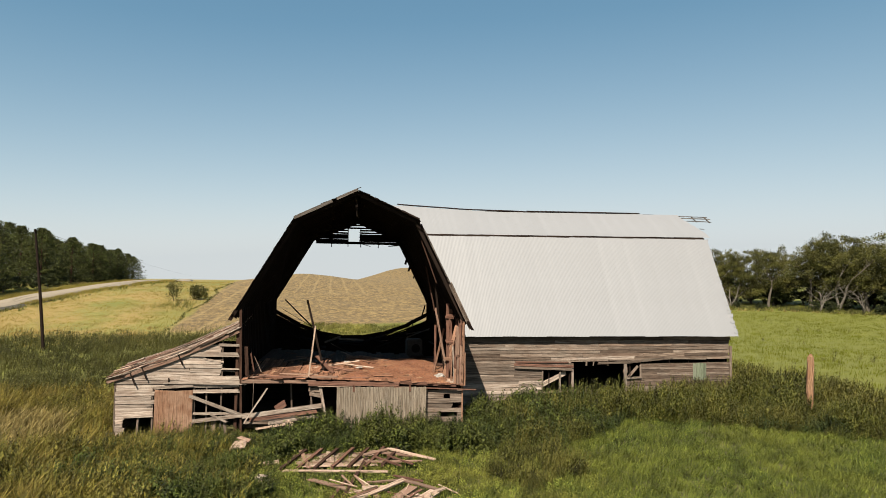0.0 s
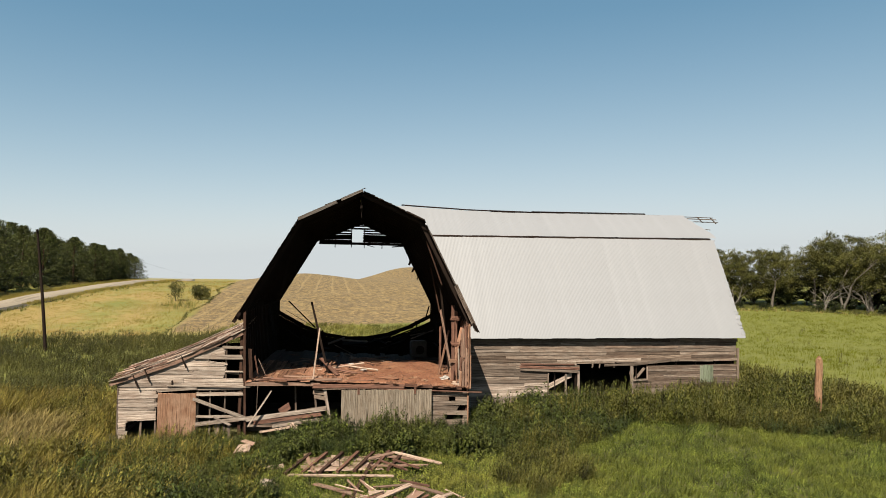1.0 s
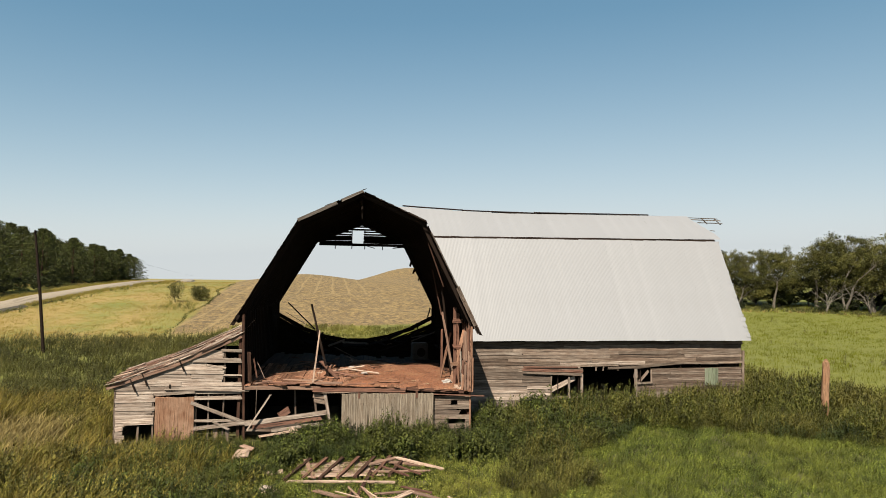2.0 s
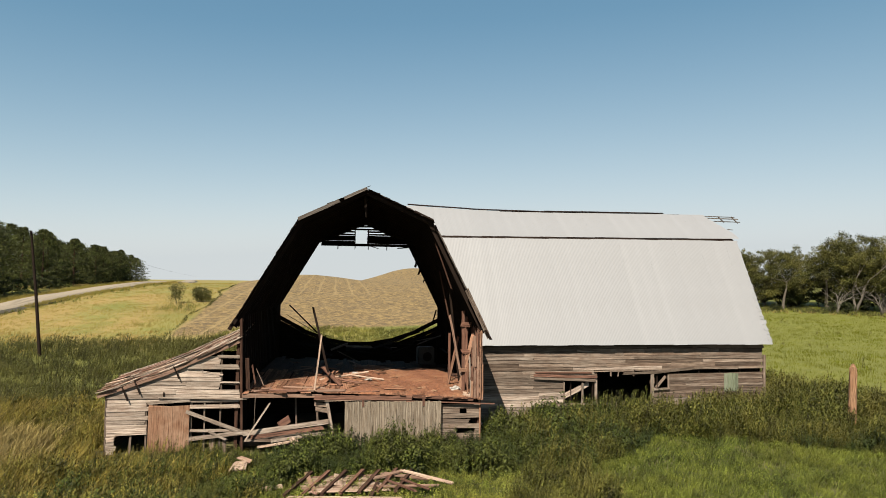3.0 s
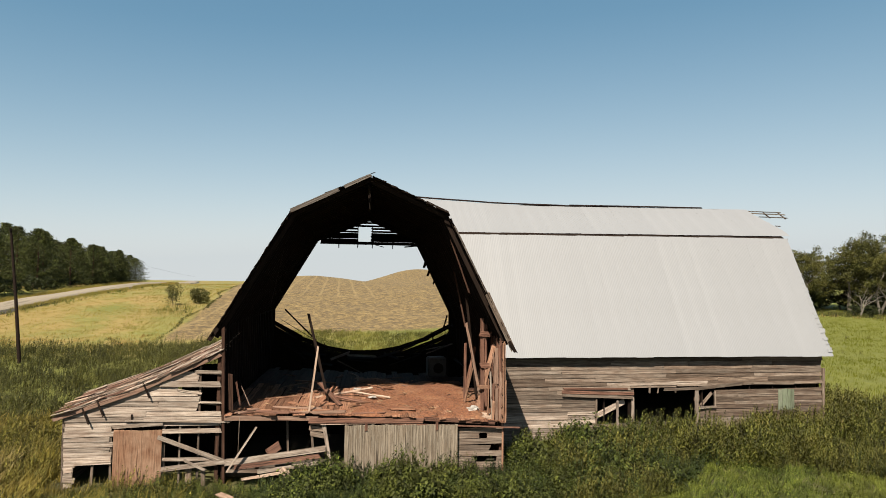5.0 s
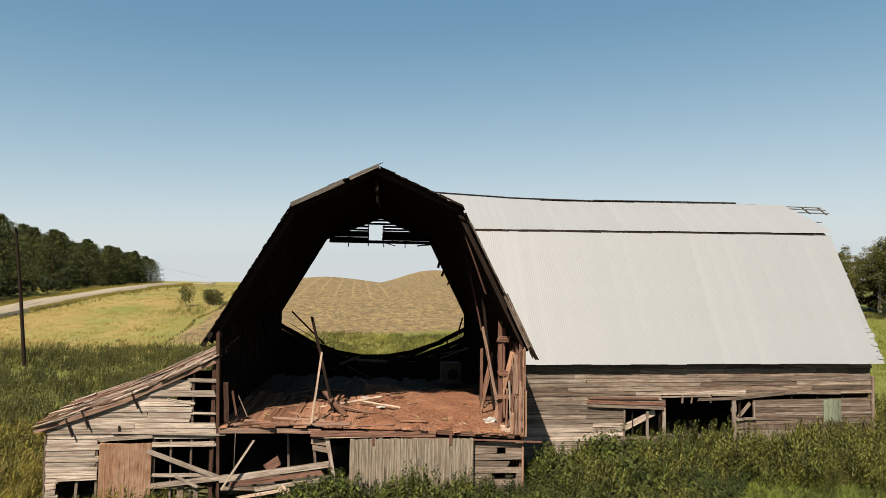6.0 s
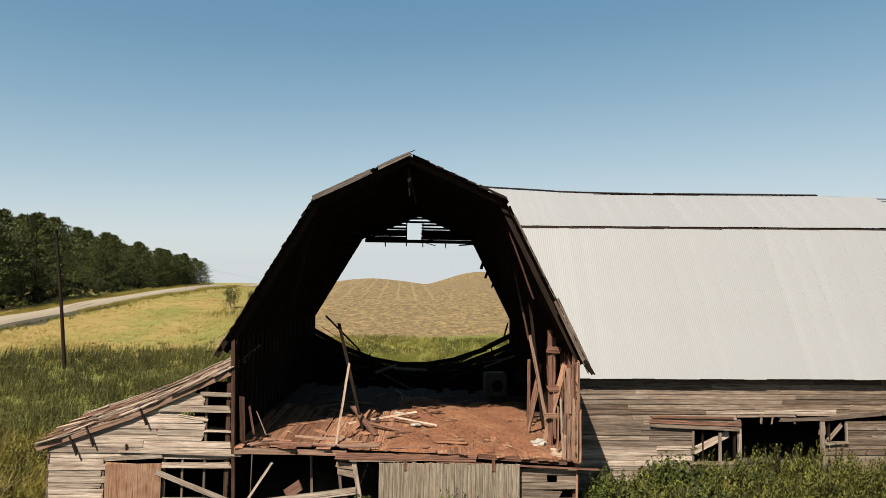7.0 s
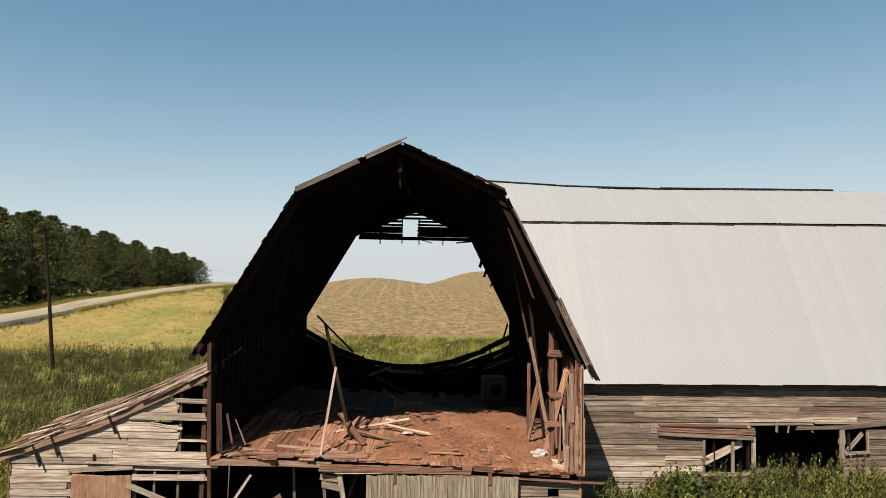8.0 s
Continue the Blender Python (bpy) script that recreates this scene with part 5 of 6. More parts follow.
tube("bracket", [(-26.34, 32.0, 10.7), (-26.34, 31.86, 10.78)], [0.03, 0.03], DARK_WOOD, pole, 6)
wire = tube("power_line", [Vector((-26.34, 31.86, 10.92)).lerp(Vector((-75, 335, 8.8)), u) - Vector((0, 0, 4 * 0.5 * u * (1 - u))) for u in np.linspace(0, 1, 24)], [0.013] * 24, DARK_WOOD, None, 5)
tagged(wire, "thin dark overhead wire running from the pole", "wire")

road_mat, n_, l_, b_ = nodes_of("pale_gravel_road", 0.95)
pos_ = mapped(n_, l_, "Object", (1, 1, 1))
f1_, f2_ = noise_of(n_, l_, pos_, 5.0, 6.0, 0.7), noise_of(n_, l_, pos_, 0.25, 3.0, 0.6)
road_col = mix_of(n_, l_, f2_, ramp_of(n_, l_, f1_, [(0.3, (0.138, 0.112, 0.077)), (0.7, (0.248, 0.207, 0.150))]), (0.197, 0.162, 0.114))
ruts = noise_of(n_, l_, mapped(n_, l_, "Object", (1.1, 0.035, 1.0)), 1.0, 4.0, 0.6)
l_.new(mix_of(n_, l_, ramp_of(n_, l_, ruts, [(0.54, (0, 0, 0)), (0.64, (0.75, 0.75, 0.75))]), road_col, (0.085, 0.070, 0.050)), b_.inputs["Base Color"])
bump_of(n_, l_, b_, f1_, 0.5, 0.04)
line = [(-50.9, 20), (-49.9, 50), (-48.9, 68), (-48.2, 80), (-47.6, 90), (-46.4, 101), (-45.2, 113), (-44.6, 132), (-46.9, 165), (-55.4, 225), (-70.4, 300)]
px_, py_ = [p[0] for p in line], [p[1] for p in line]
yy = np.linspace(20, 300, 240)
cx_ = np.interp(yy, py_, px_)
cx_ = np.convolve(np.pad(cx_, 8, mode="edge"), np.ones(17) / 17, mode="valid")
vs, across = [], (-2.7, -1.8, -1.0, 0.0, 1.0, 1.8, 2.7)
for x, y in zip(cx_, yy):
    for o in across:
        crown = 0.42 - 0.03 * abs(o) if abs(o) < 2.0 else -0.25
        vs.append((x + o, y, gz(x, y) + crown))
k = len(across)
a = (np.arange(len(yy) - 1)[:, None] * k + np.arange(k - 1)[None]).ravel()
road = new("road", mesh_of("road", vs, np.stack([a, a + 1, a + k + 1, a + k], 1), road_mat, True))
tagged(road, "pale gravel road on a low embankment climbing the hill", "road", "", "structure")

ditch_mat, n_, l_, b_ = nodes_of("wet_ditch_soil", 0.9)
pos_ = mapped(n_, l_, "Object", (1, 1, 1))
l_.new(ramp_of(n_, l_, noise_of(n_, l_, pos_, 1.5, 6.0, 0.7), [(0.35, (0.014, 0.011, 0.007)), (0.65, (0.045, 0.036, 0.020))]), b_.inputs["Base Color"])
vs = []
for i, (x, y) in enumerate(zip(cx_, yy)):
    wide = (1.7 + 0.6 * math.sin(0.9 * i) + 0.5 * math.sin(0.37 * i + 1)) * min(1.0, max(0.02, (94 - y) / 26))
    for o, up in ((2.3, 0.14), (3.0, 0.06), (3.0 + wide, 0.06), (3.4 + wide, -0.1)):
        vs.append((x + o, y, gz(x + o, y) + up))
a = (np.arange(len(yy) - 1)[:, None] * 4 + np.arange(3)[None]).ravel()
ditch = new("ditch", mesh_of("ditch", vs, np.stack([a, a + 1, a + 5, a + 4], 1), ditch_mat, True))
tagged(ditch, "dark strip along the ditch beside the gravel road", "ditch", "", "structure")

# ---- plants ----
def leaf_material(name, stops, patch, rough=0.7, glow=0.18, wide=0.12, lumps=1.6, tones=(0.42, 1.34)):
    """Foliage: every blade or leaf a little different, with broad patches across the ground."""
    m, n, l, b = nodes_of(name, rough)
    geo = n.new("ShaderNodeNewGeometry")
    col = ramp_of(n, l, geo.outputs["Random Per Island"], stops)
    big = noise_of(n, l, mapped(n, l, "Object", (1, 1, 1)), wide, 4.0, 0.6)
    col = mix_of(n, l, ramp_of(n, l, big, [(0.42, (0, 0, 0)), (0.62, (0.75, 0.75, 0.75))]), col, patch)
    # Clumps: neighbouring leaves share a tone, its range widened to suggest shade between them.
    clump = noise_of(n, l, mapped(n, l, "Object", (1, 1, 0.6)), lumps, 3.0, 0.65)
    val = n.new("ShaderNodeMapRange")
    val.inputs["From Min"].default_value, val.inputs["From Max"].default_value = 0.33, 0.67
    val.inputs["To Min"].default_value, val.inputs["To Max"].default_value = tones
    l.new(clump, val.inputs["Value"])
    hsv = n.new("ShaderNodeHueSaturation")
    l.new(val.outputs[0], hsv.inputs["Value"])
    l.new(col, hsv.inputs["Color"])
    col = hsv.outputs[0]
    l.new(col, b.inputs["Base Color"])
    b.inputs["Specular IOR Level"].default_value = 0.25
    tr = n.new("ShaderNodeBsdfTranslucent")
    l.new(col, tr.inputs["Color"])
    mix = n.new("ShaderNodeMixShader")
    mix.inputs[0].default_value = glow
    l.new(b.outputs[0], mix.inputs[1])
    l.new(tr.outputs[0], mix.inputs[2])
    l.new(mix.outputs[0], n["Material Output"].inputs["Surface"])
    return m


rs = np.random.RandomState(5)


def tuft(blades, spread, height, width, lean, segs=2):
    """A tuft of blades, as points and triangles."""
    V, F = [], []
    for _ in range(blades):
        a, r = rs.uniform(0, 2 * np.pi), spread * np.sqrt(rs.rand())
        base = np.array([r * np.cos(a), r * np.sin(a), -0.03])
        h, w = height * rs.uniform(0.55, 1.15), width * rs.uniform(0.7, 1.3)
        d = rs.uniform(0, 2 * np.pi)
        out = np.array([np.cos(d) + 0.5, np.sin(d), 0.0]) * lean * h * rs.uniform(0.2, 1.2)
        side = np.array([-np.sin(d + rs.uniform(-1, 1)), np.cos(d), 0.0]) * w / 2
        k = len(V)
        if segs == 1:
            V += [base - side, base + side, base + out + [0, 0, h]]
            F += [(k, k + 1, k + 2)]
        else:
            mid = base + out * 0.35 + [0, 0, h * 0.6]
            V += [base - side, base + side, mid - side * 0.8, mid + side * 0.8, base + out + [0, 0, h]]
            F += [(k, k + 1, k + 3), (k, k + 3, k + 2), (k + 2, k + 3, k + 4)]
    return np.array(V), np.array(F)


def leafy(stems, height, leaves, leaf, spread, head=0):
    """A weed: upright stems with drooping pointed leaves, and seed heads on top where there are any."""
    V, F = [], []

    def tri(*ps):
        k = len(V)
        V.extend(ps)
        F.append((k, k + 1, k + 2))

    for _ in range(stems):
        a, r = rs.uniform(0, 2 * np.pi), spread * np.sqrt(rs.rand())
        foot = np.array([r * np.cos(a), r * np.sin(a), 0.0])
        h = height * rs.uniform(0.65, 1.1)
        tip = foot * 1.25 + np.array([rs.uniform(-0.12, 0.12), rs.uniform(-0.12, 0.12), h])
        tri(foot + [0.012, 0, 0], foot - [0.012, 0, 0], tip)
        for j in range(leaves):
            u = 0.22 + 0.78 * (j + rs.rand()) / leaves
            p = foot + (tip - foot) * u
            d = rs.uniform(0, 2 * np.pi)
            L = leaf * rs.uniform(0.7, 1.25) * (1.15 - 0.55 * u)
            fwd = np.array([np.cos(d), np.sin(d), rs.uniform(-0.5, 0.45)])
            sd = np.array([-np.sin(d), np.cos(d), rs.uniform(-0.3, 0.3)]) * L * 0.27
            mid = p + fwd * L * 0.5
            k = len(V)
            V.extend([p, mid - sd, mid + sd, p + fwd * L - np.array([0, 0, 0.2 * L])])
            F.extend([(k, k + 1, k + 2), (k + 1, k + 3, k + 2)])
        for j in range(head):
            d = rs.uniform(0, 2 * np.pi)
            q = tip + [0, 0, 0.03 * j - 0.1]
            tri(q, q + [0.035 * np.cos(d), 0.035 * np.sin(d), 0.05], q + [0.01, 0.01, 0.13])
    return np.array(V), np.array(F)


def dome(leaves, radius, height, leaf):
    """A leafy bush: drooping leaves over an uneven dome, with some inside it."""
    V, F = [], []
    for _ in range(leaves):
        a, e = rs.uniform(0, 2 * np.pi), np.arcsin(rs.uniform(0.0, 1.0))
        r = rs.uniform(0.55, 1.05) * (1 + 0.22 * np.sin(3 * a) + 0.15 * np.sin(5 * e + a))
        p = np.array([np.cos(a) * np.cos(e) * radius * r, np.sin(a) * np.cos(e) * radius * r, 0.08 + np.sin(e) * height * r])
        d = a + rs.uniform(-0.9, 0.9)
        L = leaf * rs.uniform(0.6, 1.3)
        fwd = np.array([np.cos(d), np.sin(d), rs.uniform(-0.6, 0.5)])
        sd = np.array([-np.sin(d), np.cos(d), rs.uniform(-0.4, 0.4)]) * L * 0.3
        mid = p + fwd * L * 0.5 + np.array([0, 0, 0.08 * L])
        k = len(V)
        V.extend([p, mid - sd, mid + sd, p + fwd * L - np.array([0, 0, 0.25 * L])])
        F.extend([(k, k + 1, k + 2), (k + 1, k + 3, k + 2)])
    return np.array(V), np.array(F)


def plume(stems, height, leaves, leaf, spread, lean=0.16):
    """A rank weed: upright plumes of narrow leaves that point up and out, all bent a little downwind."""
    V = []
    for _ in range(stems):
        a, r = rs.uniform(0, 2 * np.pi), spread * np.sqrt(rs.rand())
        foot = np.array([r * np.cos(a), r * np.sin(a), 0.0])
        h = height * rs.uniform(0.6, 1.15)
        tip = foot * 1.2 + np.array([lean * h + rs.uniform(-0.08, 0.08), rs.uniform(-0.08, 0.08), h])
        for j in range(leaves):
            u = 0.15 + 0.85 * ((j + rs.rand()) / leaves) ** 0.75
            p = foot + (tip - foot) * u
            d = rs.uniform(0, 2 * np.pi)
            L = leaf * rs.uniform(0.75, 1.3) * (1.35 - 0.75 * u)
            rise = rs.uniform(0.3, 1.0) + 0.9 * u
            fwd = np.array([np.cos(d) + lean, np.sin(d), rise])
            fwd = fwd / np.linalg.norm(fwd)
            sd = np.array([-np.sin(d), np.cos(d), rs.uniform(-0.3, 0.3)]) * L * 0.2
            V += [p + fwd * L * 0.2 - sd, p + fwd * L * 0.2 + sd, p + fwd * L]
    return np.array(V), np.arange(len(V)).reshape(-1, 3)


def scatter(name, shapes, x, y, size, mat, label, sink=0.0, category="grass"):
    """Sets a copy of one of the shapes on the ground at every place, joined into one object."""
    vs, fs, at = [], [], 0
    pick = rs.randint(0, len(shapes), len(x))
    for i, (V, F) in enumerate(shapes):
        k = pick == i
        n = int(k.sum())
        if not n:
            continue
        a, s = rs.uniform(-0.6, 0.6, n), (size[k] if np.ndim(size) else np.full(n, size)) * rs.uniform(0.75, 1.25, n)
        c, d = np.cos(a)[:, None], np.sin(a)[:, None]
        P = np.empty((n, len(V), 3), dtype=np.float32)
        P[:, :, 0] = (V[None, :, 0] * c - V[None, :, 1] * d) * s[:, None] + x[k][:, None]
        P[:, :, 1] = (V[None, :, 0] * d + V[None, :, 1] * c) * s[:, None] + y[k][:, None]
        P[:, :, 2] = V[None, :, 2] * s[:, None] + ground_z(x[k], y[k])[:, None] - sink
        vs.append(P.reshape(-1, 3))
        fs.append((F[None] + (np.arange(n) * len(V))[:, None, None] + at).reshape(-1, 3))
        at += n * len(V)
    ob = new(name, mesh_of(name, np.concatenate(vs), np.concatenate(fs), mat))
    return tagged(ob, label, category, "", "stuff")


def spots(n, x0, x1, y0, y1):
    return rs.uniform(x0, x1, n), rs.uniform(y0, y1, n)


def clear(x, y, m=0.15):
    """True where no building stands."""
    u, v = x - 0.0437 * y, y + 0.0437 * x
    inside = (np.abs(u) < 5.0 + m) & (v > -m) & (v < 15.2)
    inside |= (u > -10.0 - m) & (u < -4.8) & (v > -m) & (v < 3.5 + m)
    inside |= (x > 4.8) & (x < 20.15 + m) & (y > WALL_Y - m) & (y < 13.3)
    return ~inside


def heap(x, y):
    """1 on the fallen boards, falling to 0 round them."""
    d = np.maximum(np.abs(x - 0.3) / 2.8, np.abs(y + 6.7) / 3.9)
    return np.clip((1.12 - d) / 0.3, 0, 1)


def dry(x, y):
    return np.hypot((x + 15.0) / 4.2, (y - 0.2) / 3.2)


def patchy(x, y, f, seed):
    return 0.5 + 0.25 * (np.sin(x * f + seed) + np.sin(y * f * 1.3 + seed * 2.1 + 0.7 * np.sin(x * f * 0.6)))


def clumps(x, y, cell, seed):
    """Height of plants that grow in rounded clumps about a cell wide, with dips between them."""
    best = np.zeros_like(x)
    i0, j0 = np.floor(x / cell), np.floor(y / cell)
    for di in (-1, 0, 1):
        for dj in (-1, 0, 1):
            i, j = i0 + di, j0 + dj
            r1 = np.modf(np.abs(np.sin(i * 12.99 + j * 78.23 + seed) * 43758.5))[0]
            r2 = np.modf(np.abs(np.sin(i * 39.35 + j * 11.14 + seed) * 24634.6))[0]
            r3 = np.modf(np.abs(np.sin(i * 73.16 + j * 52.24 + seed) * 15731.7))[0]
            d = np.hypot(x - (i + r1) * cell, y - (j + r2) * cell) / cell
            best = np.maximum(best, (0.5 + 0.8 * r3) * np.clip(1 - (d / 0.85) ** 2, 0, 1))
    return best


def weed_low(x):
    return np.interp(x, [4.5, 7, 10, 12.7, 17, 22.6, 32], [-2.2, -3.4, -2.6, -0.3, -2.1, -4.6, -6.5])


def weed_high(x):
    return np.where(x < 20.3, 2.9, np.interp(x, [20.3, 24, 27, 31], [10.0, 5.0, 1.0, -4.0]))


NETTLE = leaf_material("nettle_leaf", [(0.0, (0.008, 0.012, 0.002)), (0.5, (0.036, 0.050, 0.007)), (1.0, (0.082, 0.095, 0.014))], (0.054, 0.058, 0.009), wide=0.5, lumps=2.2, tones=(0.2, 1.65))
# Darker copy of the nettle leaf, with shade put into its colour.
SHADED_NETTLE = leaf_material("dark_broad_leaf", [(0.0, (0.010, 0.016, 0.003)), (0.6, (0.026, 0.039, 0.006)), (1.0, (0.050, 0.066, 0.011))], (0.030, 0.040, 0.007), wide=0.5, lumps=1.2, tones=(0.4, 1.3))
WEED = leaf_material("weed_leaf", [(0.0, (0.014, 0.016, 0.003)), (0.5, (0.072, 0.078, 0.012)), (0.92, (0.108, 0.110, 0.018)), (1.0, (0.116, 0.088, 0.025))], (0.098, 0.088, 0.017), wide=0.35, lumps=2.0, tones=(0.2, 1.65))
YELLOW = leaf_material("yellow_green_weed", [(0.0, (0.020, 0.019, 0.003)), (0.5, (0.098, 0.093, 0.013)), (1.0, (0.178, 0.156, 0.027))], (0.140, 0.116, 0.020), wide=0.3, lumps=1.9, tones=(0.28, 1.6))
PASTURE = leaf_material("pasture_grass", [(0.0, (0.092, 0.104, 0.005)), (0.6, (0.110, 0.122, 0.006)), (1.0, (0.130, 0.138, 0.009))], (0.128, 0.130, 0.009), wide=0.07, lumps=0.3, glow=0.35, tones=(0.8, 1.12))
AMBER = leaf_material("orange_brown_grass", [(0.0, (0.235, 0.150, 0.042)), (0.5, (0.285, 0.188, 0.056)), (1.0, (0.34, 0.232, 0.078))], (0.260, 0.180, 0.048), wide=0.1, lumps=0.2, glow=0.4, tones=(0.85, 1.12))
STRIP = leaf_material("rank_yellow_green_grass", [(0.0, (0.060, 0.068, 0.011)), (0.6, (0.126, 0.130, 0.024)), (1.0, (0.195, 0.176, 0.046))], (0.160, 0.142, 0.032), wide=0.2, lumps=0.35, tones=(0.3, 1.4))
MEADOW = leaf_material("meadow_grass", [(0.0, (0.012, 0.020, 0.002)), (0.55, (0.062, 0.083, 0.010)), (1.0, (0.138, 0.158, 0.023))], (0.090, 0.098, 0.013), wide=0.16, lumps=1.8, tones=(0.42, 1.5))
LUSH = leaf_material("lush_grass", [(0.0, (0.014, 0.020, 0.003)), (0.55, (0.092, 0.116, 0.015)), (1.0, (0.195, 0.202, 0.036))], (0.132, 0.126, 0.021), wide=0.4, lumps=2.0, tones=(0.3, 1.5))
TALL = leaf_material("tall_mixed_grass", [(0.0, (0.030, 0.029, 0.004)), (0.5, (0.120, 0.104, 0.013)), (0.85, (0.186, 0.143, 0.027)), (1.0, (0.240, 0.176, 0.050))], (0.158, 0.120, 0.021), wide=0.22, lumps=1.7, tones=(0.28, 1.55))
DRY = leaf_material("dry_yellow_grass", [(0.0, (0.150, 0.114, 0.033)), (0.6, (0.235, 0.180, 0.062)), (1.0, (0.310, 0.250, 0.106))], (0.215, 0.165, 0.050), wide=0.3)
REED = leaf_material("dark_reed_grass", [(0.0, (0.009, 0.012, 0.002)), (0.6, (0.048, 0.052, 0.009)), (1.0, (0.118, 0.106, 0.024))], (0.074, 0.070, 0.014), wide=0.09, lumps=0.9, tones=(0.42, 1.38))
GOLD = leaf_material("golden_field_grass", [(0.0, (0.225, 0.168, 0.036)), (0.5, (0.275, 0.208, 0.050)), (1.0, (0.335, 0.256, 0.076))], (0.205, 0.186, 0.038), wide=0.06, lumps=0.4, glow=0.4, tones=(0.82, 1.12))

tufts_short = [tuft(13, 0.19, 0.24, 0.024, 0.8, 1) for _ in range(6)]
tufts_far = [tuft(15, 1.0, 0.5, 0.05, 0.45, 1) for _ in range(6)]
tufts_tall = [tuft(18, 0.24, 0.66, 0.026, 0.7) for _ in range(6)]
tufts_reed = [tuft(17, 0.42, 0.6, 0.05, 0.5, 1) for _ in range(6)]
nettles = [leafy(6, 0.95, 15, 0.115, 0.26) for _ in range(4)] + [plume(7, 0.95, 22, 0.12, 0.3, 0.05) for _ in range(3)] + [dome(110, 0.38, 0.75, 0.105) for _ in range(3)]
clovers = [leafy(5, 0.26, 6, 0.075, 0.2) for _ in range(6)]
weeds = [plume(8, 1.0, 30, 0.115, 0.34) for _ in range(8)]
stalks = [plume(5, 1.0, 22, 0.115, 0.28, 0.22) for _ in range(6)]

# Nettles along the foot of the wing, the lean-to and the corner by the long wall.
x, y = spots(4600, -9.5, 10.5, -4.0, 3.0)
u = patchy(x, y, 1.3, 2.0)
edge = np.interp(x, [-9.5, -8, -4.5, -2.5, 2.5, 5, 7.5, 10.5], [-1.0, -1.9, -3.6, -3.1, -3.1, -3.4, -3.7, -2.4]) + 1.0 * (u - 0.5)
k = clear(x, y, 0.22) & (y > edge) & (heap(x, y) < 0.4) & (np.hypot(x + 4.5, (y + 2.7) / 1.2) > 0.9)
k &= (x > 5.2) | (y < 0.1)
h = np.interp(x, [-9.5, -7, -4, -1, 3, 5, 10], [0.42, 0.55, 0.6, 0.9, 1.06, 1.05, 1.0])
c = clumps(x, y, 1.5, 1.0)
k &= c > 0.12
h = np.where((x > 5.2) & (y > 1.0), np.interp(x, [5.3, 6.4, 7.3, 8.2, 10.5], [0.2, 0.3, 0.85, 1.05, 1.0]), h)
scatter("nettles", nettles, x[k], y[k], h[k] * (0.26 + 1.0 * c[k]), NETTLE, "dense dark green nettles crowding the barn's foot", category="weeds")
# Mixed weeds with brown seed heads before the long wall and out to the post.
x, y = spots(6600, 6.0, 32.0, -7.0, 10.5)
u = patchy(x, y, 0.9, 4.0)
c = clumps(x, y, 1.7, 2.0)
k = clear(x, y, 0.2) & ((c > 0.1) | (y > 1.2)) & (y > weed_low(x) + 0.9 * (u - 0.5)) & (y < weed_high(x) + 1.2 * (u - 0.5))
scatter("weeds", weeds, x[k], y[k], np.interp(y[k], [-4, 0.8, 2.0, 3], [0.72, 0.95, 1.12, 1.12]) * np.where(y[k] > 0.8, np.interp(x[k], [9, 11, 12.5, 14.5, 16, 20], [0.95, 1.0, 1.06, 1.0, 1.0, 1.1]), 1.0) * np.where(y[k] > 1.2, 0.62 + 0.42 * c[k], 0.26 + 1.05 * c[k]) * np.where(np.hypot(x[k] - 22.5, y[k] + 1.3) < 2.2, 1.25, 1.0), WEED, "tall mixed weeds with brownish seed heads", category="weeds")
# Nettle clumps in a darker leaf colour that paints shade along the near edge of the weeds and among the nettles.
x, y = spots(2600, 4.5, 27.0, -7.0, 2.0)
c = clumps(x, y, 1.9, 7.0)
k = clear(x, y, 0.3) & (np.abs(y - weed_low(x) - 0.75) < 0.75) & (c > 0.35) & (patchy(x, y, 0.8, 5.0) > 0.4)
scatter("burdock", nettles, x[k], y[k], 0.35 + 0.55 * c[k], SHADED_NETTLE, "nettle clumps coloured dark as shade along the weeds' edge", category="weeds")
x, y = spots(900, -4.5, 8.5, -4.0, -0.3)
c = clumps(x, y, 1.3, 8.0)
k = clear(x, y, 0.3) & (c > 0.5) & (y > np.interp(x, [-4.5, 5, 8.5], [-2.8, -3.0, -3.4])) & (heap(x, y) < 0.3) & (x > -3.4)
scatter("burdock", nettles, x[k], y[k], 0.4 + 0.5 * c[k], SHADED_NETTLE, "nettle clumps coloured dark as shade among the nettles", category="weeds")
# A dull clump of weeds in the near grass.
x, y = spots(900, 3.4, 10.0, -11.0, -3.0)
u = patchy(x, y, 1.5, 1.0)
k = (np.hypot((x - 6.4 - 0.1 * (y + 6)) / 1.6, (y + 6.2) / 3.6) < 0.55 + 0.6 * u) & (rs.rand(len(x)) < 0.8)
c = clumps(x, y, 1.5, 4.0)
scatter("weeds", weeds, x[k], y[k], 0.22 + 0.52 * c[k], WEED, "low brownish weeds in the near grass", category="weeds")
x, y = spots(3300, -22.0, -3.6, -11.0, 5.5)
u = patchy(x, y, 1.1, 3.0)
k = clear(x, y, 0.4) & (u > 0.36) & (dry(x, y) > 0.8) & ((x < -6.2) | (rs.rand(len(x)) < 0.25)) & (np.hypot(x + 4.5, y + 3.0) > 1.1)
c = clumps(x, y, 1.6, 3.0)
by_shed = np.where((x > -10.4) & (y > -2.6), 0.5, 1.0)
scatter("weeds", stalks, x[k], y[k], (0.35 + 0.85 * c[k]) * by_shed[k], YELLOW, "scattered yellow-green weeds in tall mixed grass", category="weeds")
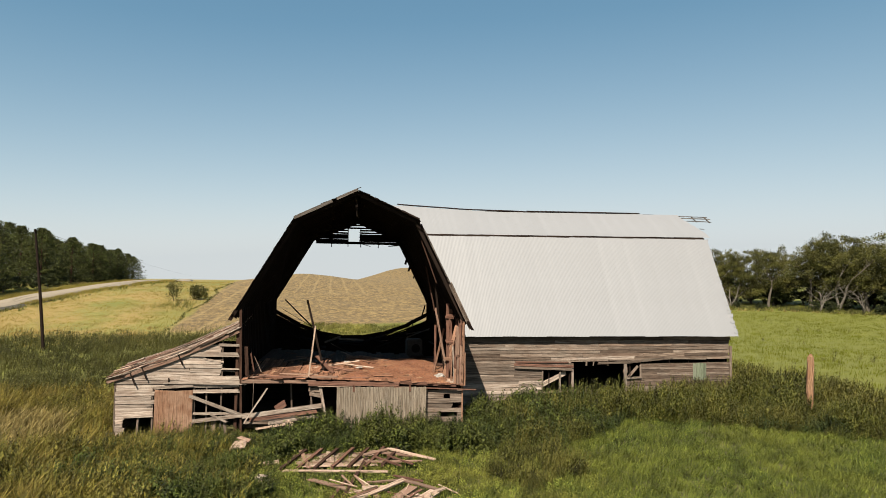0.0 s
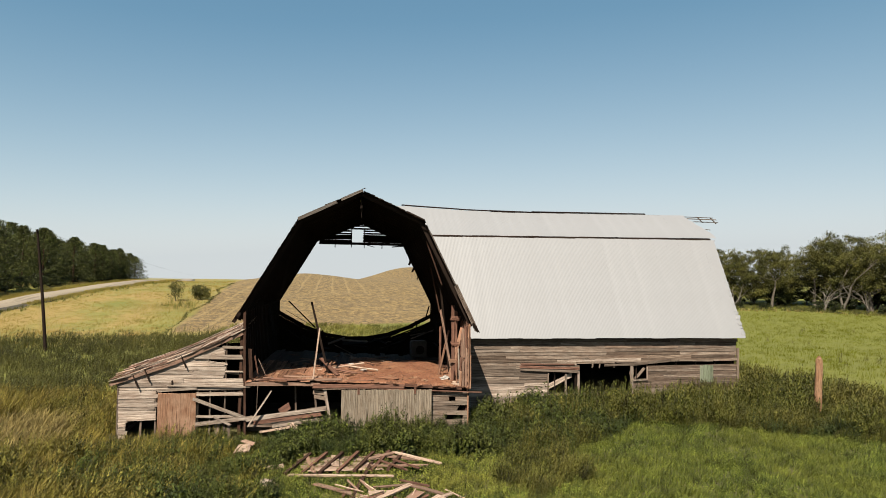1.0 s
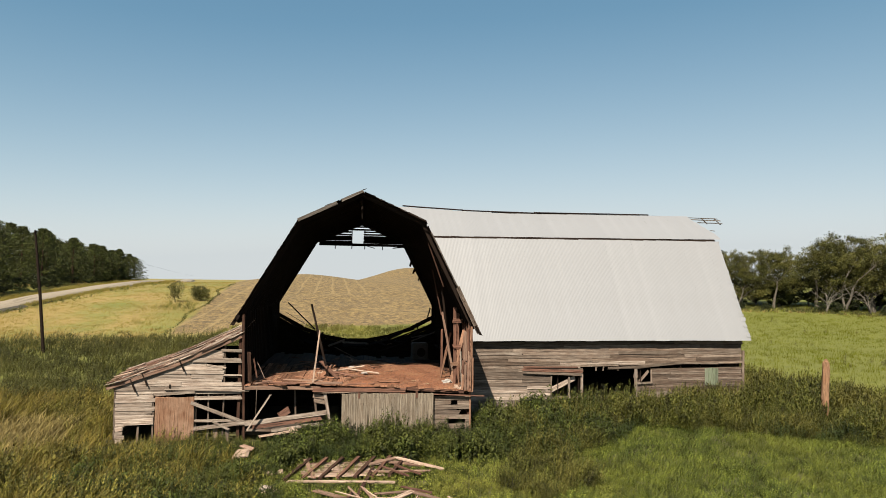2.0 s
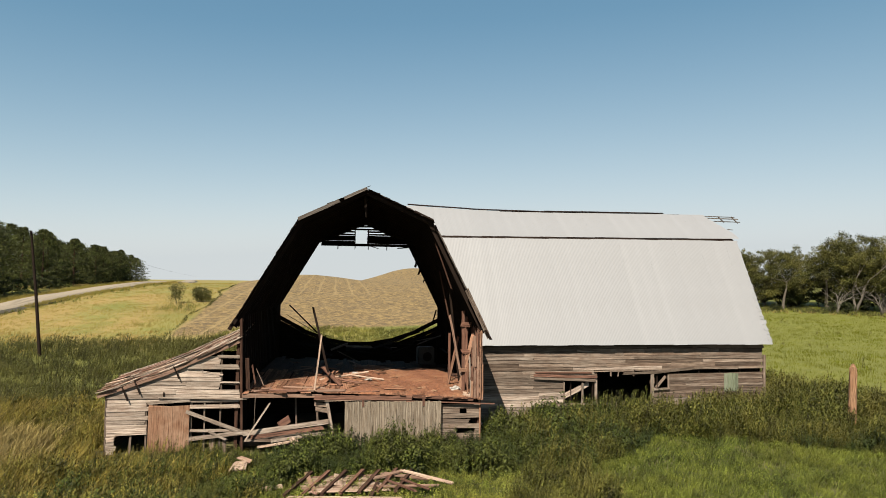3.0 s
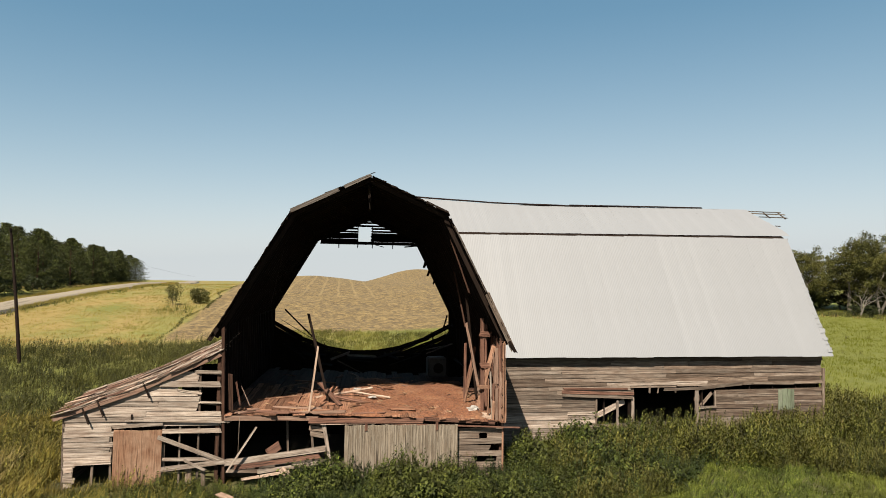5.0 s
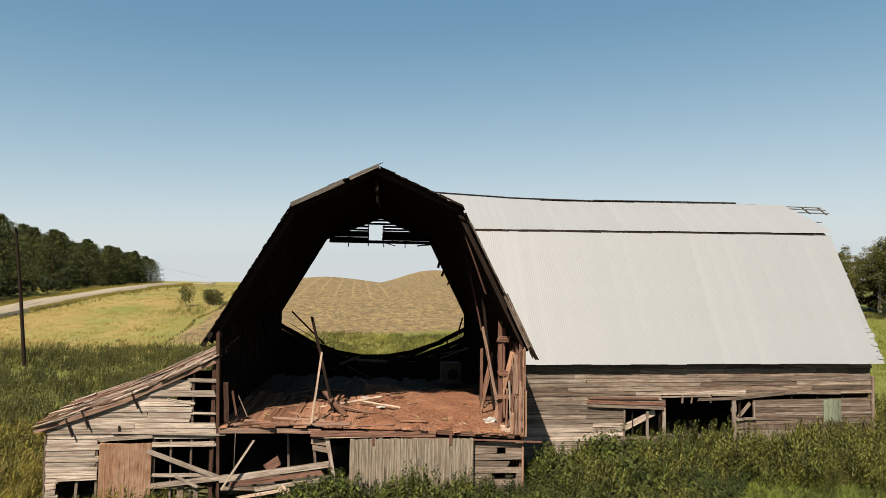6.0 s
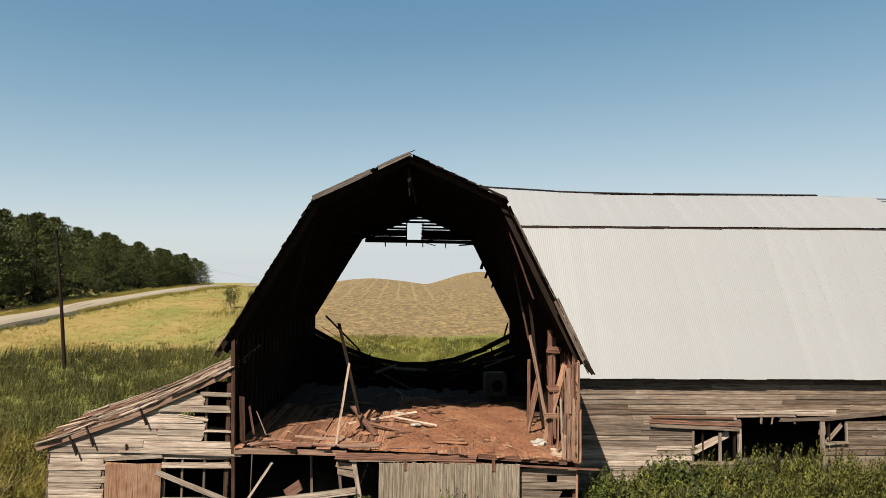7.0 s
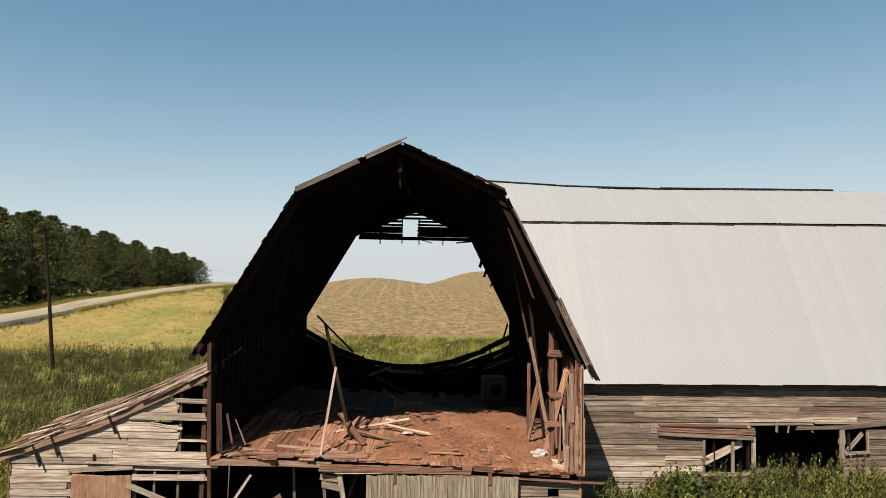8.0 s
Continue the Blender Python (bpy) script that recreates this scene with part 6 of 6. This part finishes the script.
# Leafy dark weeds spreading from the lean-to into the near grass.
x, y = spots(1500, -9.5, -2.7, -10.0, -1.2)
c = clumps(x, y, 1.8, 6.0)
k = clear(x, y, 0.2) & (c > 0.22) & (y > -9.5 + 0.55 * np.abs(x + 5.0)) & (heap(x, y) < 0.3) & (np.hypot(x + 3.2, y + 5.9) > 0.95) & (np.hypot(x + 4.5, (y + 2.9) / 1.3) > 0.9)
scatter("leafy_weeds", nettles, x[k], y[k], (0.25 + 0.65 * c[k]) * np.where(y[k] > -2.6, 0.7, 1.0), NETTLE, "leafy dark green weeds in the near grass", category="weeds")
# Near grass: bright meadow, lush grass before the barn, tall mixed grass by the lean-to.
x, y = spots(3700, 6.5, 26.0, -12.0, 1.0)
k = y < weed_low(x) + 0.8
scatter("meadow_clover", clovers, x[k], y[k], 0.8 + 0.5 * patchy(x[k], y[k], 1.7, 4.0), MEADOW, "leafy clover mixed through the meadow", category="clover")
x, y = spots(7000, 6.5, 30.0, -12.0, 1.0)
k = y < weed_low(x) + 0.8
scatter("meadow_grass", tufts_short, x[k], y[k], 1.0 + 0.3 * patchy(x[k], y[k], 0.7, 1.0), MEADOW, "short bright green meadow grass")
x, y = spots(4700, -5.0, 8.0, -12.0, -0.3)
k = clear(x, y, 0.1) & (rs.rand(len(x)) > heap(x, y) * 0.25)
scatter("lush_grass", tufts_short[:3] + clovers[:4], x[k], y[k], 1.2 * np.where(heap(x[k], y[k]) > 0.3, 0.85, 1.0), LUSH, "lush green grass round the fallen boards")
x, y = spots(800, -2.4, 3.1, -11.0, -3.0)
k = patchy(x, y, 2.3, 1.0) > 0.42
scatter("lush_grass", clovers, x[k], y[k], 1.35, LUSH, "grass growing up through the fallen boards")
x, y = spots(6500, -24.0, -3.6, -12.0, 9.0)
k = clear(x, y, 0.15) & (dry(x, y) > 0.7) & ((x < -5.8) | (rs.rand(len(x)) < 0.3))
scatter("tall_grass", tufts_tall, x[k], y[k], (0.8 + 0.5 * patchy(x[k], y[k], 0.8, 2.0)) * np.where((x[k] > -10.4) & (y[k] > -2.6), 0.55, 1.0), TALL, "tall yellow-green grass beside the lean-to")
x, y = spots(2200, -22.0, -10.2, -5.0, 5.0)
k = dry(x, y) < 0.6 + 0.5 * patchy(x, y, 1.2, 5.0)
scatter("dry_grass", tufts_tall, x[k], y[k], 1.15, DRY, "patch of dry straw-coloured grass")
# Dark reed-like grass on the low ground behind, golden grass on the slope, green strip behind the barn.
x, y = spots(15500, -66.0, 30.0, 7.0, 50.0)
far_edge = 37 + 0.25 * (x + 29) + 3.0 * patchy(x, y, 0.3, 2.0)
near_edge = np.interp(x, [-30, -18, -14, -11, -9], [6.5, 7.0, 9.5, 8.0, 4])
k = clear(x, y, 0.3) & (y < far_edge) & (y > near_edge) & (x < -5.0)
scatter("reed_grass", tufts_reed + stalks[:4], x[k], y[k], 0.75 + 0.35 * patchy(x[k], y[k], 0.4, 1.0), REED, "dark green reed-like grass on low ground")
x, y = spots(7500, -14.0, 30.0, 16.5, 54.0)
k = (y < 50 + 4.0 * patchy(x, y, 0.35, 3.0)) & (x > -14 + 0.1 * (y - 40))
scatter("green_strip_grass", tufts_reed, x[k], y[k], 0.75, STRIP, "tall green grass strip behind the barn")
x, y = spots(15000, -95.0, -12.0, 34.0, 150.0)
cx2 = np.interp(y, py_, px_)
k = (y > 33 + 0.25 * (x + 29) + 3.0 * patchy(x, y, 0.3, 2.0)) & (x < -18.8 - 0.0735 * (y - 46)) & (np.abs(x - cx2) > 3.9)
scatter("golden_grass", tufts_far, x[k], y[k], 0.36 + 0.2 * patchy(x[k], y[k], 0.25, 1.0), GOLD, "golden ripe grass on the roadside slope")
x, y = spots(3600, -75.0, -17.0, 28.0, 66.0)
rise = y - (33 + 0.25 * (x + 29)) - 5.0 * patchy(x, y, 0.22, 4.0)
k = (rise > -4.0) & (rs.rand(len(x)) > rise / 13.0) & (x < -18.8 - 0.0735 * (y - 46)) & (np.abs(x - np.interp(y, py_, px_)) > 4.5)
scatter("green_slope_grass", tufts_reed, x[k], y[k], 0.52, STRIP, "yellow-green grass thinning into the golden slope")
x, y = spots(60, -25.5, -20.0, 66.0, 76.0)
scatter("weeds", stalks, x, y, 0.9, STRIP, "low green weeds below the two young trees", category="weeds")
x, y = spots(700, -56.0, -36.0, 50.0, 135.0)
cx2 = np.interp(y, py_, px_)
k = (np.abs(np.abs(x - cx2) - 5.5) < 1.3)
scatter("verge_grass", tufts_tall, x[k], y[k], 0.8, LUSH, "green grass along the road's verge")
x, y = spots(9000, -56.0, -38.0, 60.0, 150.0)
off = x - np.interp(y, py_, px_)
k = ((off > -6.0) & (off < -2.5)) | ((off > 2.4) & (off < 4.4) & (y > 72 + 14 * patchy(x, y, 0.2, 1.0)))
scatter("shoulder_grass", tufts_reed, x[k], y[k], 0.8, GOLD, "pale dry grass on the road's shoulders")
x, y = spots(2600, -56.0, -34.0, 48.0, 84.0)
k = np.abs(x - np.interp(y, py_, px_) - 4.6) < 0.35
scatter("ditch_grass", tufts_reed, x[k], y[k], 0.75, REED, "dark grass in the ditch beside the road")
x, y = spots(5200, -27.0, -17.0, 44.0, 135.0)
k = np.abs(x + 18.6 + 0.0735 * (y - 46) + 0.5 * np.sin(0.13 * y) + 0.3 * np.sin(0.31 * y)) < 0.22
scatter("edge_grass", tufts_reed, x[k], y[k], 0.42, REED, "dark grass line along the stubble field's edge")
# Dry orange heads over the lower golden slope; dark tufts paint a shadow band under the pasture trees.
x, y = spots(5200, -75.0, -19.0, 30.0, 75.0)
low_edge = 33 + 0.25 * (x + 29)
k = (y > low_edge + 2.0) & (y < low_edge + 24.0) & (patchy(x, y, 0.16, 2.5) > 0.5) & (np.abs(x - np.interp(y, py_, px_)) > 5.0)
scatter("amber_grass", tufts_far, x[k], y[k], 0.5, AMBER, "orange-brown seeding grass on the lower slope")
x, y = spots(2600, 52.0, 104.0, 44.0, 82.0)
off = y - (75.5 - 0.5 * (x - 60))
k = (off > -4.5) & (off < 4.0)
scatter("rank_grass", tufts_reed, x[k], y[k], 1.0, REED, "dark grass standing in for shadow along the foot of the trees")
x, y = spots(900, 52.0, 104.0, 40.0, 80.0)
off = y - (71.0 - 0.5 * (x - 60))
k = (off > -1.5) & (off < 1.5) & (patchy(x, y, 0.3, 1.0) > 0.4)
scatter("dry_grass", tufts_reed, x[k], y[k], 0.8, DRY, "dry tan grass edging the pasture trees")
# The far meadow on the other side, short and bright.
x, y = spots(13500, 20.0, 110.0, -12.0, 80.0)
k = clear(x, y, 0.3) & (y > weed_high(x) - 1.0) & ((x > 26) | (y > 0))
scatter("far_meadow_grass", tufts_far, x[k], y[k], 0.42 + 0.22 * patchy(x[k], y[k], 0.3, 2.0), PASTURE, "bright green pasture stretching to the trees")
x, y = spots(160, 24.0, 90.0, 8.0, 62.0)
k = clear(x, y, 1.0) & (patchy(x, y, 0.35, 6.0) > 0.62)
scatter("pasture_weeds", weeds, x[k], y[k], 0.5, WEED, "a few dull weeds dotted over the pasture", category="weeds")

# ---- trees ----
BARK = wood("grey_bark", (0.062, 0.053, 0.044), (0.163, 0.144, 0.119), (0.094, 0.075, 0.056))
PALE_BARK = wood("pale_dead_bark", (0.120, 0.105, 0.088), (0.235, 0.212, 0.182), (0.130, 0.110, 0.090))
CROWN_DARK = leaf_material("dark_grove_leaf", [(0.0, (0.007, 0.010, 0.003)), (0.6, (0.023, 0.032, 0.007)), (1.0, (0.054, 0.061, 0.014))], (0.030, 0.036, 0.008), wide=0.25, glow=0.12, lumps=0.6, tones=(0.4, 1.25))
NEEDLE = leaf_material("pine_needle", [(0.0, (0.010, 0.014, 0.003)), (0.6, (0.034, 0.043, 0.009)), (1.0, (0.084, 0.090, 0.020))], (0.046, 0.051, 0.011), wide=0.25, glow=0.12, lumps=0.55, tones=(0.22, 1.75))
CROWN = leaf_material("willow_leaf", [(0.0, (0.026, 0.030, 0.006)), (0.6, (0.064, 0.066, 0.013)), (1.0, (0.104, 0.098, 0.021))], (0.088, 0.080, 0.017), wide=0.25, glow=0.22, lumps=0.4, tones=(0.4, 1.35))


def tree(name, height, spread, crown_from, clusters, per, leaf, bark, leaves, seed, lean=0.0, forks=1, gaps=0, puff=1.0, masses=0):
    """A tapered trunk with forking limbs, and a loose crown of small leaves gathered at the twigs."""
    r = np.random.RandomState(seed)
    root = new(name)
    girth = 0.028 * height

    def limb(p, d, length, rad, level, bits):
        pts, radii = [p], [rad]
        for i in range(4):
            d = d + r.normal(0, 0.16, 3) + np.array([0, 0, 0.05])
            d = d / np.linalg.norm(d)
            p = p + d * length / 4
            pts.append(p)
            radii.append(rad * (1 - 0.17 * (i + 1)))
        bits.append((pts, radii))
        if level:
            for _ in range(3 if level > 1 else 4):
                j = r.randint(2, 5)
                e = d + r.normal(0, 0.62, 3) * np.array([1.2, 1.2, 0.7])
                limb(pts[j], e / np.linalg.norm(e), length * r.uniform(0.5, 0.75), radii[j] * 0.62, level - 1, bits)

    bits = []
    for f in range(forks):
        a = r.uniform(0, 2 * np.pi)
        d = np.array([0.2 * np.cos(a) * (forks > 1) + lean, 0.2 * np.sin(a) * (forks > 1), 1.0])
        limb(np.array([0.12 * f, 0, -0.2]), d / np.linalg.norm(d), height * 0.45, girth / forks ** 0.5, 2, bits)
    vs, fs = [], []
    for pts, radii in bits:
        sides = 5
        k = len(vs)
        for i, q in enumerate(pts):
            d = pts[min(i + 1, 4)] - pts[max(i - 1, 0)]
            d = d / (np.linalg.norm(d) + 1e-9)
            s1 = np.cross(d, [0.3, 1, 0.1])
            s1 = s1 / np.linalg.norm(s1)
            s2 = np.cross(d, s1)
            vs += [q + (s1 * np.cos(2 * np.pi * j / sides) + s2 * np.sin(2 * np.pi * j / sides)) * radii[i] for j in range(sides)]
        for i in range(4):
            for j in range(sides):
                j2 = (j + 1) % sides
                fs.append((k + i * sides + j, k + i * sides + j2, k + (i + 1) * sides + j2, k + (i + 1) * sides + j))
    part("trunk", mesh_of("trunk", vs, fs, bark, True), root)
    if not clusters:
        return root
    # Crown: clusters in an uneven egg round the limbs, thinner at the core, with gaps.
    c = r.normal(0, 1, (clusters * 3, 3))
    c = c / np.linalg.norm(c, axis=1)[:, None] * r.uniform(0.35, 1.0, len(c))[:, None] ** 0.6
    lobes = r.normal(0, 1, (7, 3))
    lobes = lobes / np.linalg.norm(lobes, axis=1)[:, None]
    bulge = 0.72 + 0.38 * np.max(np.clip((c / np.linalg.norm(c, axis=1)[:, None]) @ lobes.T, 0, 1) ** 3, axis=1)
    c = c * bulge[:, None]
    if masses:
        # Leaf masses of uneven size on the outer limbs, with sky between them.
        heart = c[:masses] * np.linspace(0.75, 1.0, masses)[:, None]
        c = heart[r.randint(0, masses, len(c))] + r.normal(0, 1, c.shape) * np.array([0.17, 0.17, 0.10])
    holes = r.normal(0, 0.75, (gaps, 3))
    keep = np.min(np.linalg.norm(c[:, None] - holes[None], axis=2), axis=1) > 0.26 if gaps else np.ones(len(c), bool)
    c = c[keep][:clusters]
    mid, rise = height * (1 + crown_from) / 2, height * (1 - crown_from) / 2
    c = np.stack([c[:, 0] * spread * (1.05 - 0.25 * c[:, 2]), c[:, 1] * spread * (1.05 - 0.25 * c[:, 2]), mid + c[:, 2] * rise], 1)
    c[:, 0] += lean * c[:, 2]
    P = (c[:, None] + r.normal(0, 1, (len(c), per, 3)) * np.array([0.042, 0.042, 0.03]) * height * puff).reshape(-1, 3)
    P = P[P[:, 2] > 0.05]
    N = len(P)
    a, b = r.normal(0, 1, (N, 3)), r.normal(0, 1, (N, 3))
    a = a / np.linalg.norm(a, axis=1)[:, None] * leaf * r.uniform(0.6, 1.3, N)[:, None]
    b = np.cross(a, b)
    b = b / np.linalg.norm(b, axis=1)[:, None] * leaf * 0.5
    V = np.stack([P - a, P + b, P + a, P - b], 1).reshape(-1, 3)
    part("crown", mesh_of("crown", V, np.arange(4 * N).reshape(-1, 4), leaves), root)
    return root


def pine(name, height, spread, bark, needles, seed):
    """A conifer: a straight trunk, whorls of branches that shorten upwards, and needle sprays on their outer ends."""
    r = np.random.RandomState(seed)
    root = new(name)
    tube("trunk", [(0, 0, -0.2), (0.1, 0, height * 0.5), (0, 0.05, height * 0.97)], [0.02 * height, 0.013 * height, 0.004 * height], bark, root, 7)
    V, tops = [], 0.55 + 0.45 * r.rand(9)
    for i in range(170):
        u = 0.03 + 0.97 * (i + r.rand()) / 170
        a = 2.4 * i + r.uniform(-0.4, 0.4)
        reach = spread * (min(1.0, 2.2 * (1.02 - u)) * (1.1 - 0.45 * u)) * (0.55 + 0.55 * tops[int(a * 1.4) % 9]) * r.uniform(0.6, 1.12) + 0.25
        d = np.array([np.cos(a), np.sin(a), 0.12 + 0.5 * u])
        for j in range(4):
            w = 0.45 + 0.6 * (j + r.rand()) / 4
            p = d * reach * w + np.array([0, 0, height * u * 0.97 - 0.06 * reach * w * w])
            q = p + r.normal(0, 1, (17, 3)) * np.array([0.34, 0.34, 0.13]) * (0.6 + 0.09 * reach)
            fwd = d * 0.5 + r.normal(0, 0.55, (17, 3)) + np.array([0, 0, 0.35])
            fwd = fwd / np.linalg.norm(fwd, axis=1)[:, None] * r.uniform(0.2, 0.42, (17, 1))
            sd = np.cross(fwd, r.normal(0, 1, (17, 3)))
            sd = sd / np.linalg.norm(sd, axis=1)[:, None] * 0.075
            V.append(np.stack([q - sd, q + sd, q + fwd], 1).reshape(-1, 3))
    V = np.concatenate(V)
    part("crown", mesh_of("crown", V, np.arange(len(V)).reshape(-1, 3), needles), root)
    return root


def plant(src, places, label, category, group):
    for i, (x, y, s, turn) in enumerate(places):
        ob = src[i % len(src)]
        if i >= len(src):
            ob = copy_thing(ob, pose(0, 0, 0))
        ob.matrix_basis = pose(x, y, gz(x, y) - 0.1, 0, 0, turn) @ Matrix.Diagonal((s, s, s, 1))
        tagged(ob, label, category, group)


r3 = random.Random(3)
grove = [pine("pine_tree", 12.6, 5.4 + 0.4 * (i % 3), BROWN_WOOD, NEEDLE, 20 + i) for i in range(6)]
places = []
for i in range(33):
    u = i / 32
    x = -88 + u * 35 + r3.uniform(-2.5, 2.5) + (i % 2) * -5
    y = 88 + u * 60 + r3.uniform(-3, 3)
    places.append((x, y, (1.53 - 1.0 * u) * r3.uniform(0.92, 1.08), r3.uniform(0, 360)))
places += [(-61.0, 77.0, 1.22, 30.0), (-66.5, 84.0, 1.32, 200.0), (-59.5, 90.0, 1.15, 110.0), (-72.0, 78.0, 1.3, 300.0), (-57.5, 138.0, 0.7, 10.0), (-59.5, 130.0, 0.78, 70.0), (-61.5, 122.0, 0.88, 130.0), (-56.5, 147.0, 0.62, 190.0), (-59.0, 144.0, 0.7, 250.0), (-62.0, 112.0, 0.95, 300.0), (-53.2, 136.0, 0.58, 95.0), (-54.6, 142.0, 0.55, 15.0), (-53.6, 146.0, 0.5, 215.0), (-52.0, 138.0, 0.62, 60.0), (-51.2, 143.0, 0.55, 160.0), (-53.4, 131.0, 0.66, 290.0), (-54.0, 128.0, 0.66, 150.0), (-55.5, 120.0, 0.78, 215.0), (-57.5, 110.0, 0.92, 20.0)]
plant(grove, places, "dense dark green pine tree beyond the gravel road", "tree", "dark grove by the road")
row = [tree("tree", 12, 4.5, 0.11, 210, 56, 0.13, PALE_BARK if i == 1 else BARK, CROWN, 40 + i, 0.03 * (i - 1), 1 + i % 3, 4, 0.62, 26) for i in range(5)]
places = []
for i, (px0, d) in enumerate(((62.5, 76), (66.5, 80), (69.5, 77), (73.0, 73), (76.5, 76), (79.5, 70.5), (82.5, 68.0), (85.0, 72), (86.5, 66.5), (89.5, 69), (92.0, 63.5), (95.5, 60), (98.5, 66), (101, 57))):
    places.append((px0, d, (0.80, 0.9, 0.86, 0.92, 0.92, 1.02, 1.16, 1.08, 1.18, 1.06, 1.18, 1.12, 1.15, 1.15)[i], r3.uniform(0, 360)))
places += [(63 + 4.4 * i + r3.uniform(-1, 1), 88 - 2.2 * i + r3.uniform(-1, 2), 0.72 + 0.03 * i, r3.uniform(0, 360)) for i in range(9)]
plant(row, places, "olive-green tree with a pale trunk at the pasture's edge", "tree", "trees along the pasture")
dead = tree("bare_tree", 9, 3.0, 0.95, 0, 2, 0.1, PALE_BARK, CROWN, 61, 0.1, 3)
plant([dead], [(78.2, 67.0, 0.95, 40.0), (66.8, 74.0, 0.85, 150.0), (84.0, 64.5, 1.0, 230.0)], "pale dead tree with bare branches", "tree", "trees along the pasture")
under = [tree("shrub", 4.2, 2.6, 0.0, 70, 40, 0.2, BARK, CROWN_DARK, 70 + i, 0, 3) for i in range(3)]
places = [(60 + 2.6 * i + r3.uniform(-1, 1), 84 - 1.45 * i + r3.uniform(-1.5, 3), r3.uniform(0.95, 1.4), r3.uniform(0, 360)) for i in range(17)]
places += [(63.5 + 3.1 * i + r3.uniform(-0.8, 0.8), 73.5 - 1.5 * i + r3.uniform(-1.2, 0.6), r3.uniform(0.3, 0.55), r3.uniform(0, 360)) for i in range(11) if i % 3]
# Four added dark shrubs stand in for a tree's shadow on the pasture.
places += [(87.5, 60.5, 1.2, 20.0), (90.5, 58.0, 1.4, 80.0), (93.5, 57.0, 1.3, 140.0), (96.5, 54.5, 1.5, 200.0)]
plant(under, places, "shady dark shrub under the pasture trees", "shrub", "shrubs under the trees")
small = [tree("young_tree", 2.9, 0.85, 0.1, 40, 30, 0.09, BARK, CROWN, 80, 0, 1, 3, 2.2), tree("round_bush", 2.2, 1.3, 0.0, 70, 40, 0.09, BARK, CROWN, 81, 0, 4, 0, 2.2)]
plant(small, [(-25.9, 80.8, 1.2, 20), (-22.7, 83.5, 1.2, 70)], "small green tree standing in the golden field", "tree", "")

edge = [tree("shrub", 4.0, 2.4, 0.0, 60, 40, 0.2, BARK, CROWN_DARK, 90 + i, 0, 3) for i in range(3)]
places = [(float(np.interp(70 + 4.2 * i, py_, px_)) - 10.0 + r3.uniform(-1, 1), 70 + 4.2 * i, r3.uniform(0.7, 1.1) * (1 - 0.025 * i), r3.uniform(0, 360)) for i in range(17)]
plant(edge, places, "dense dark shrub filling the grove's edge", "shrub", "shrubs along the grove")
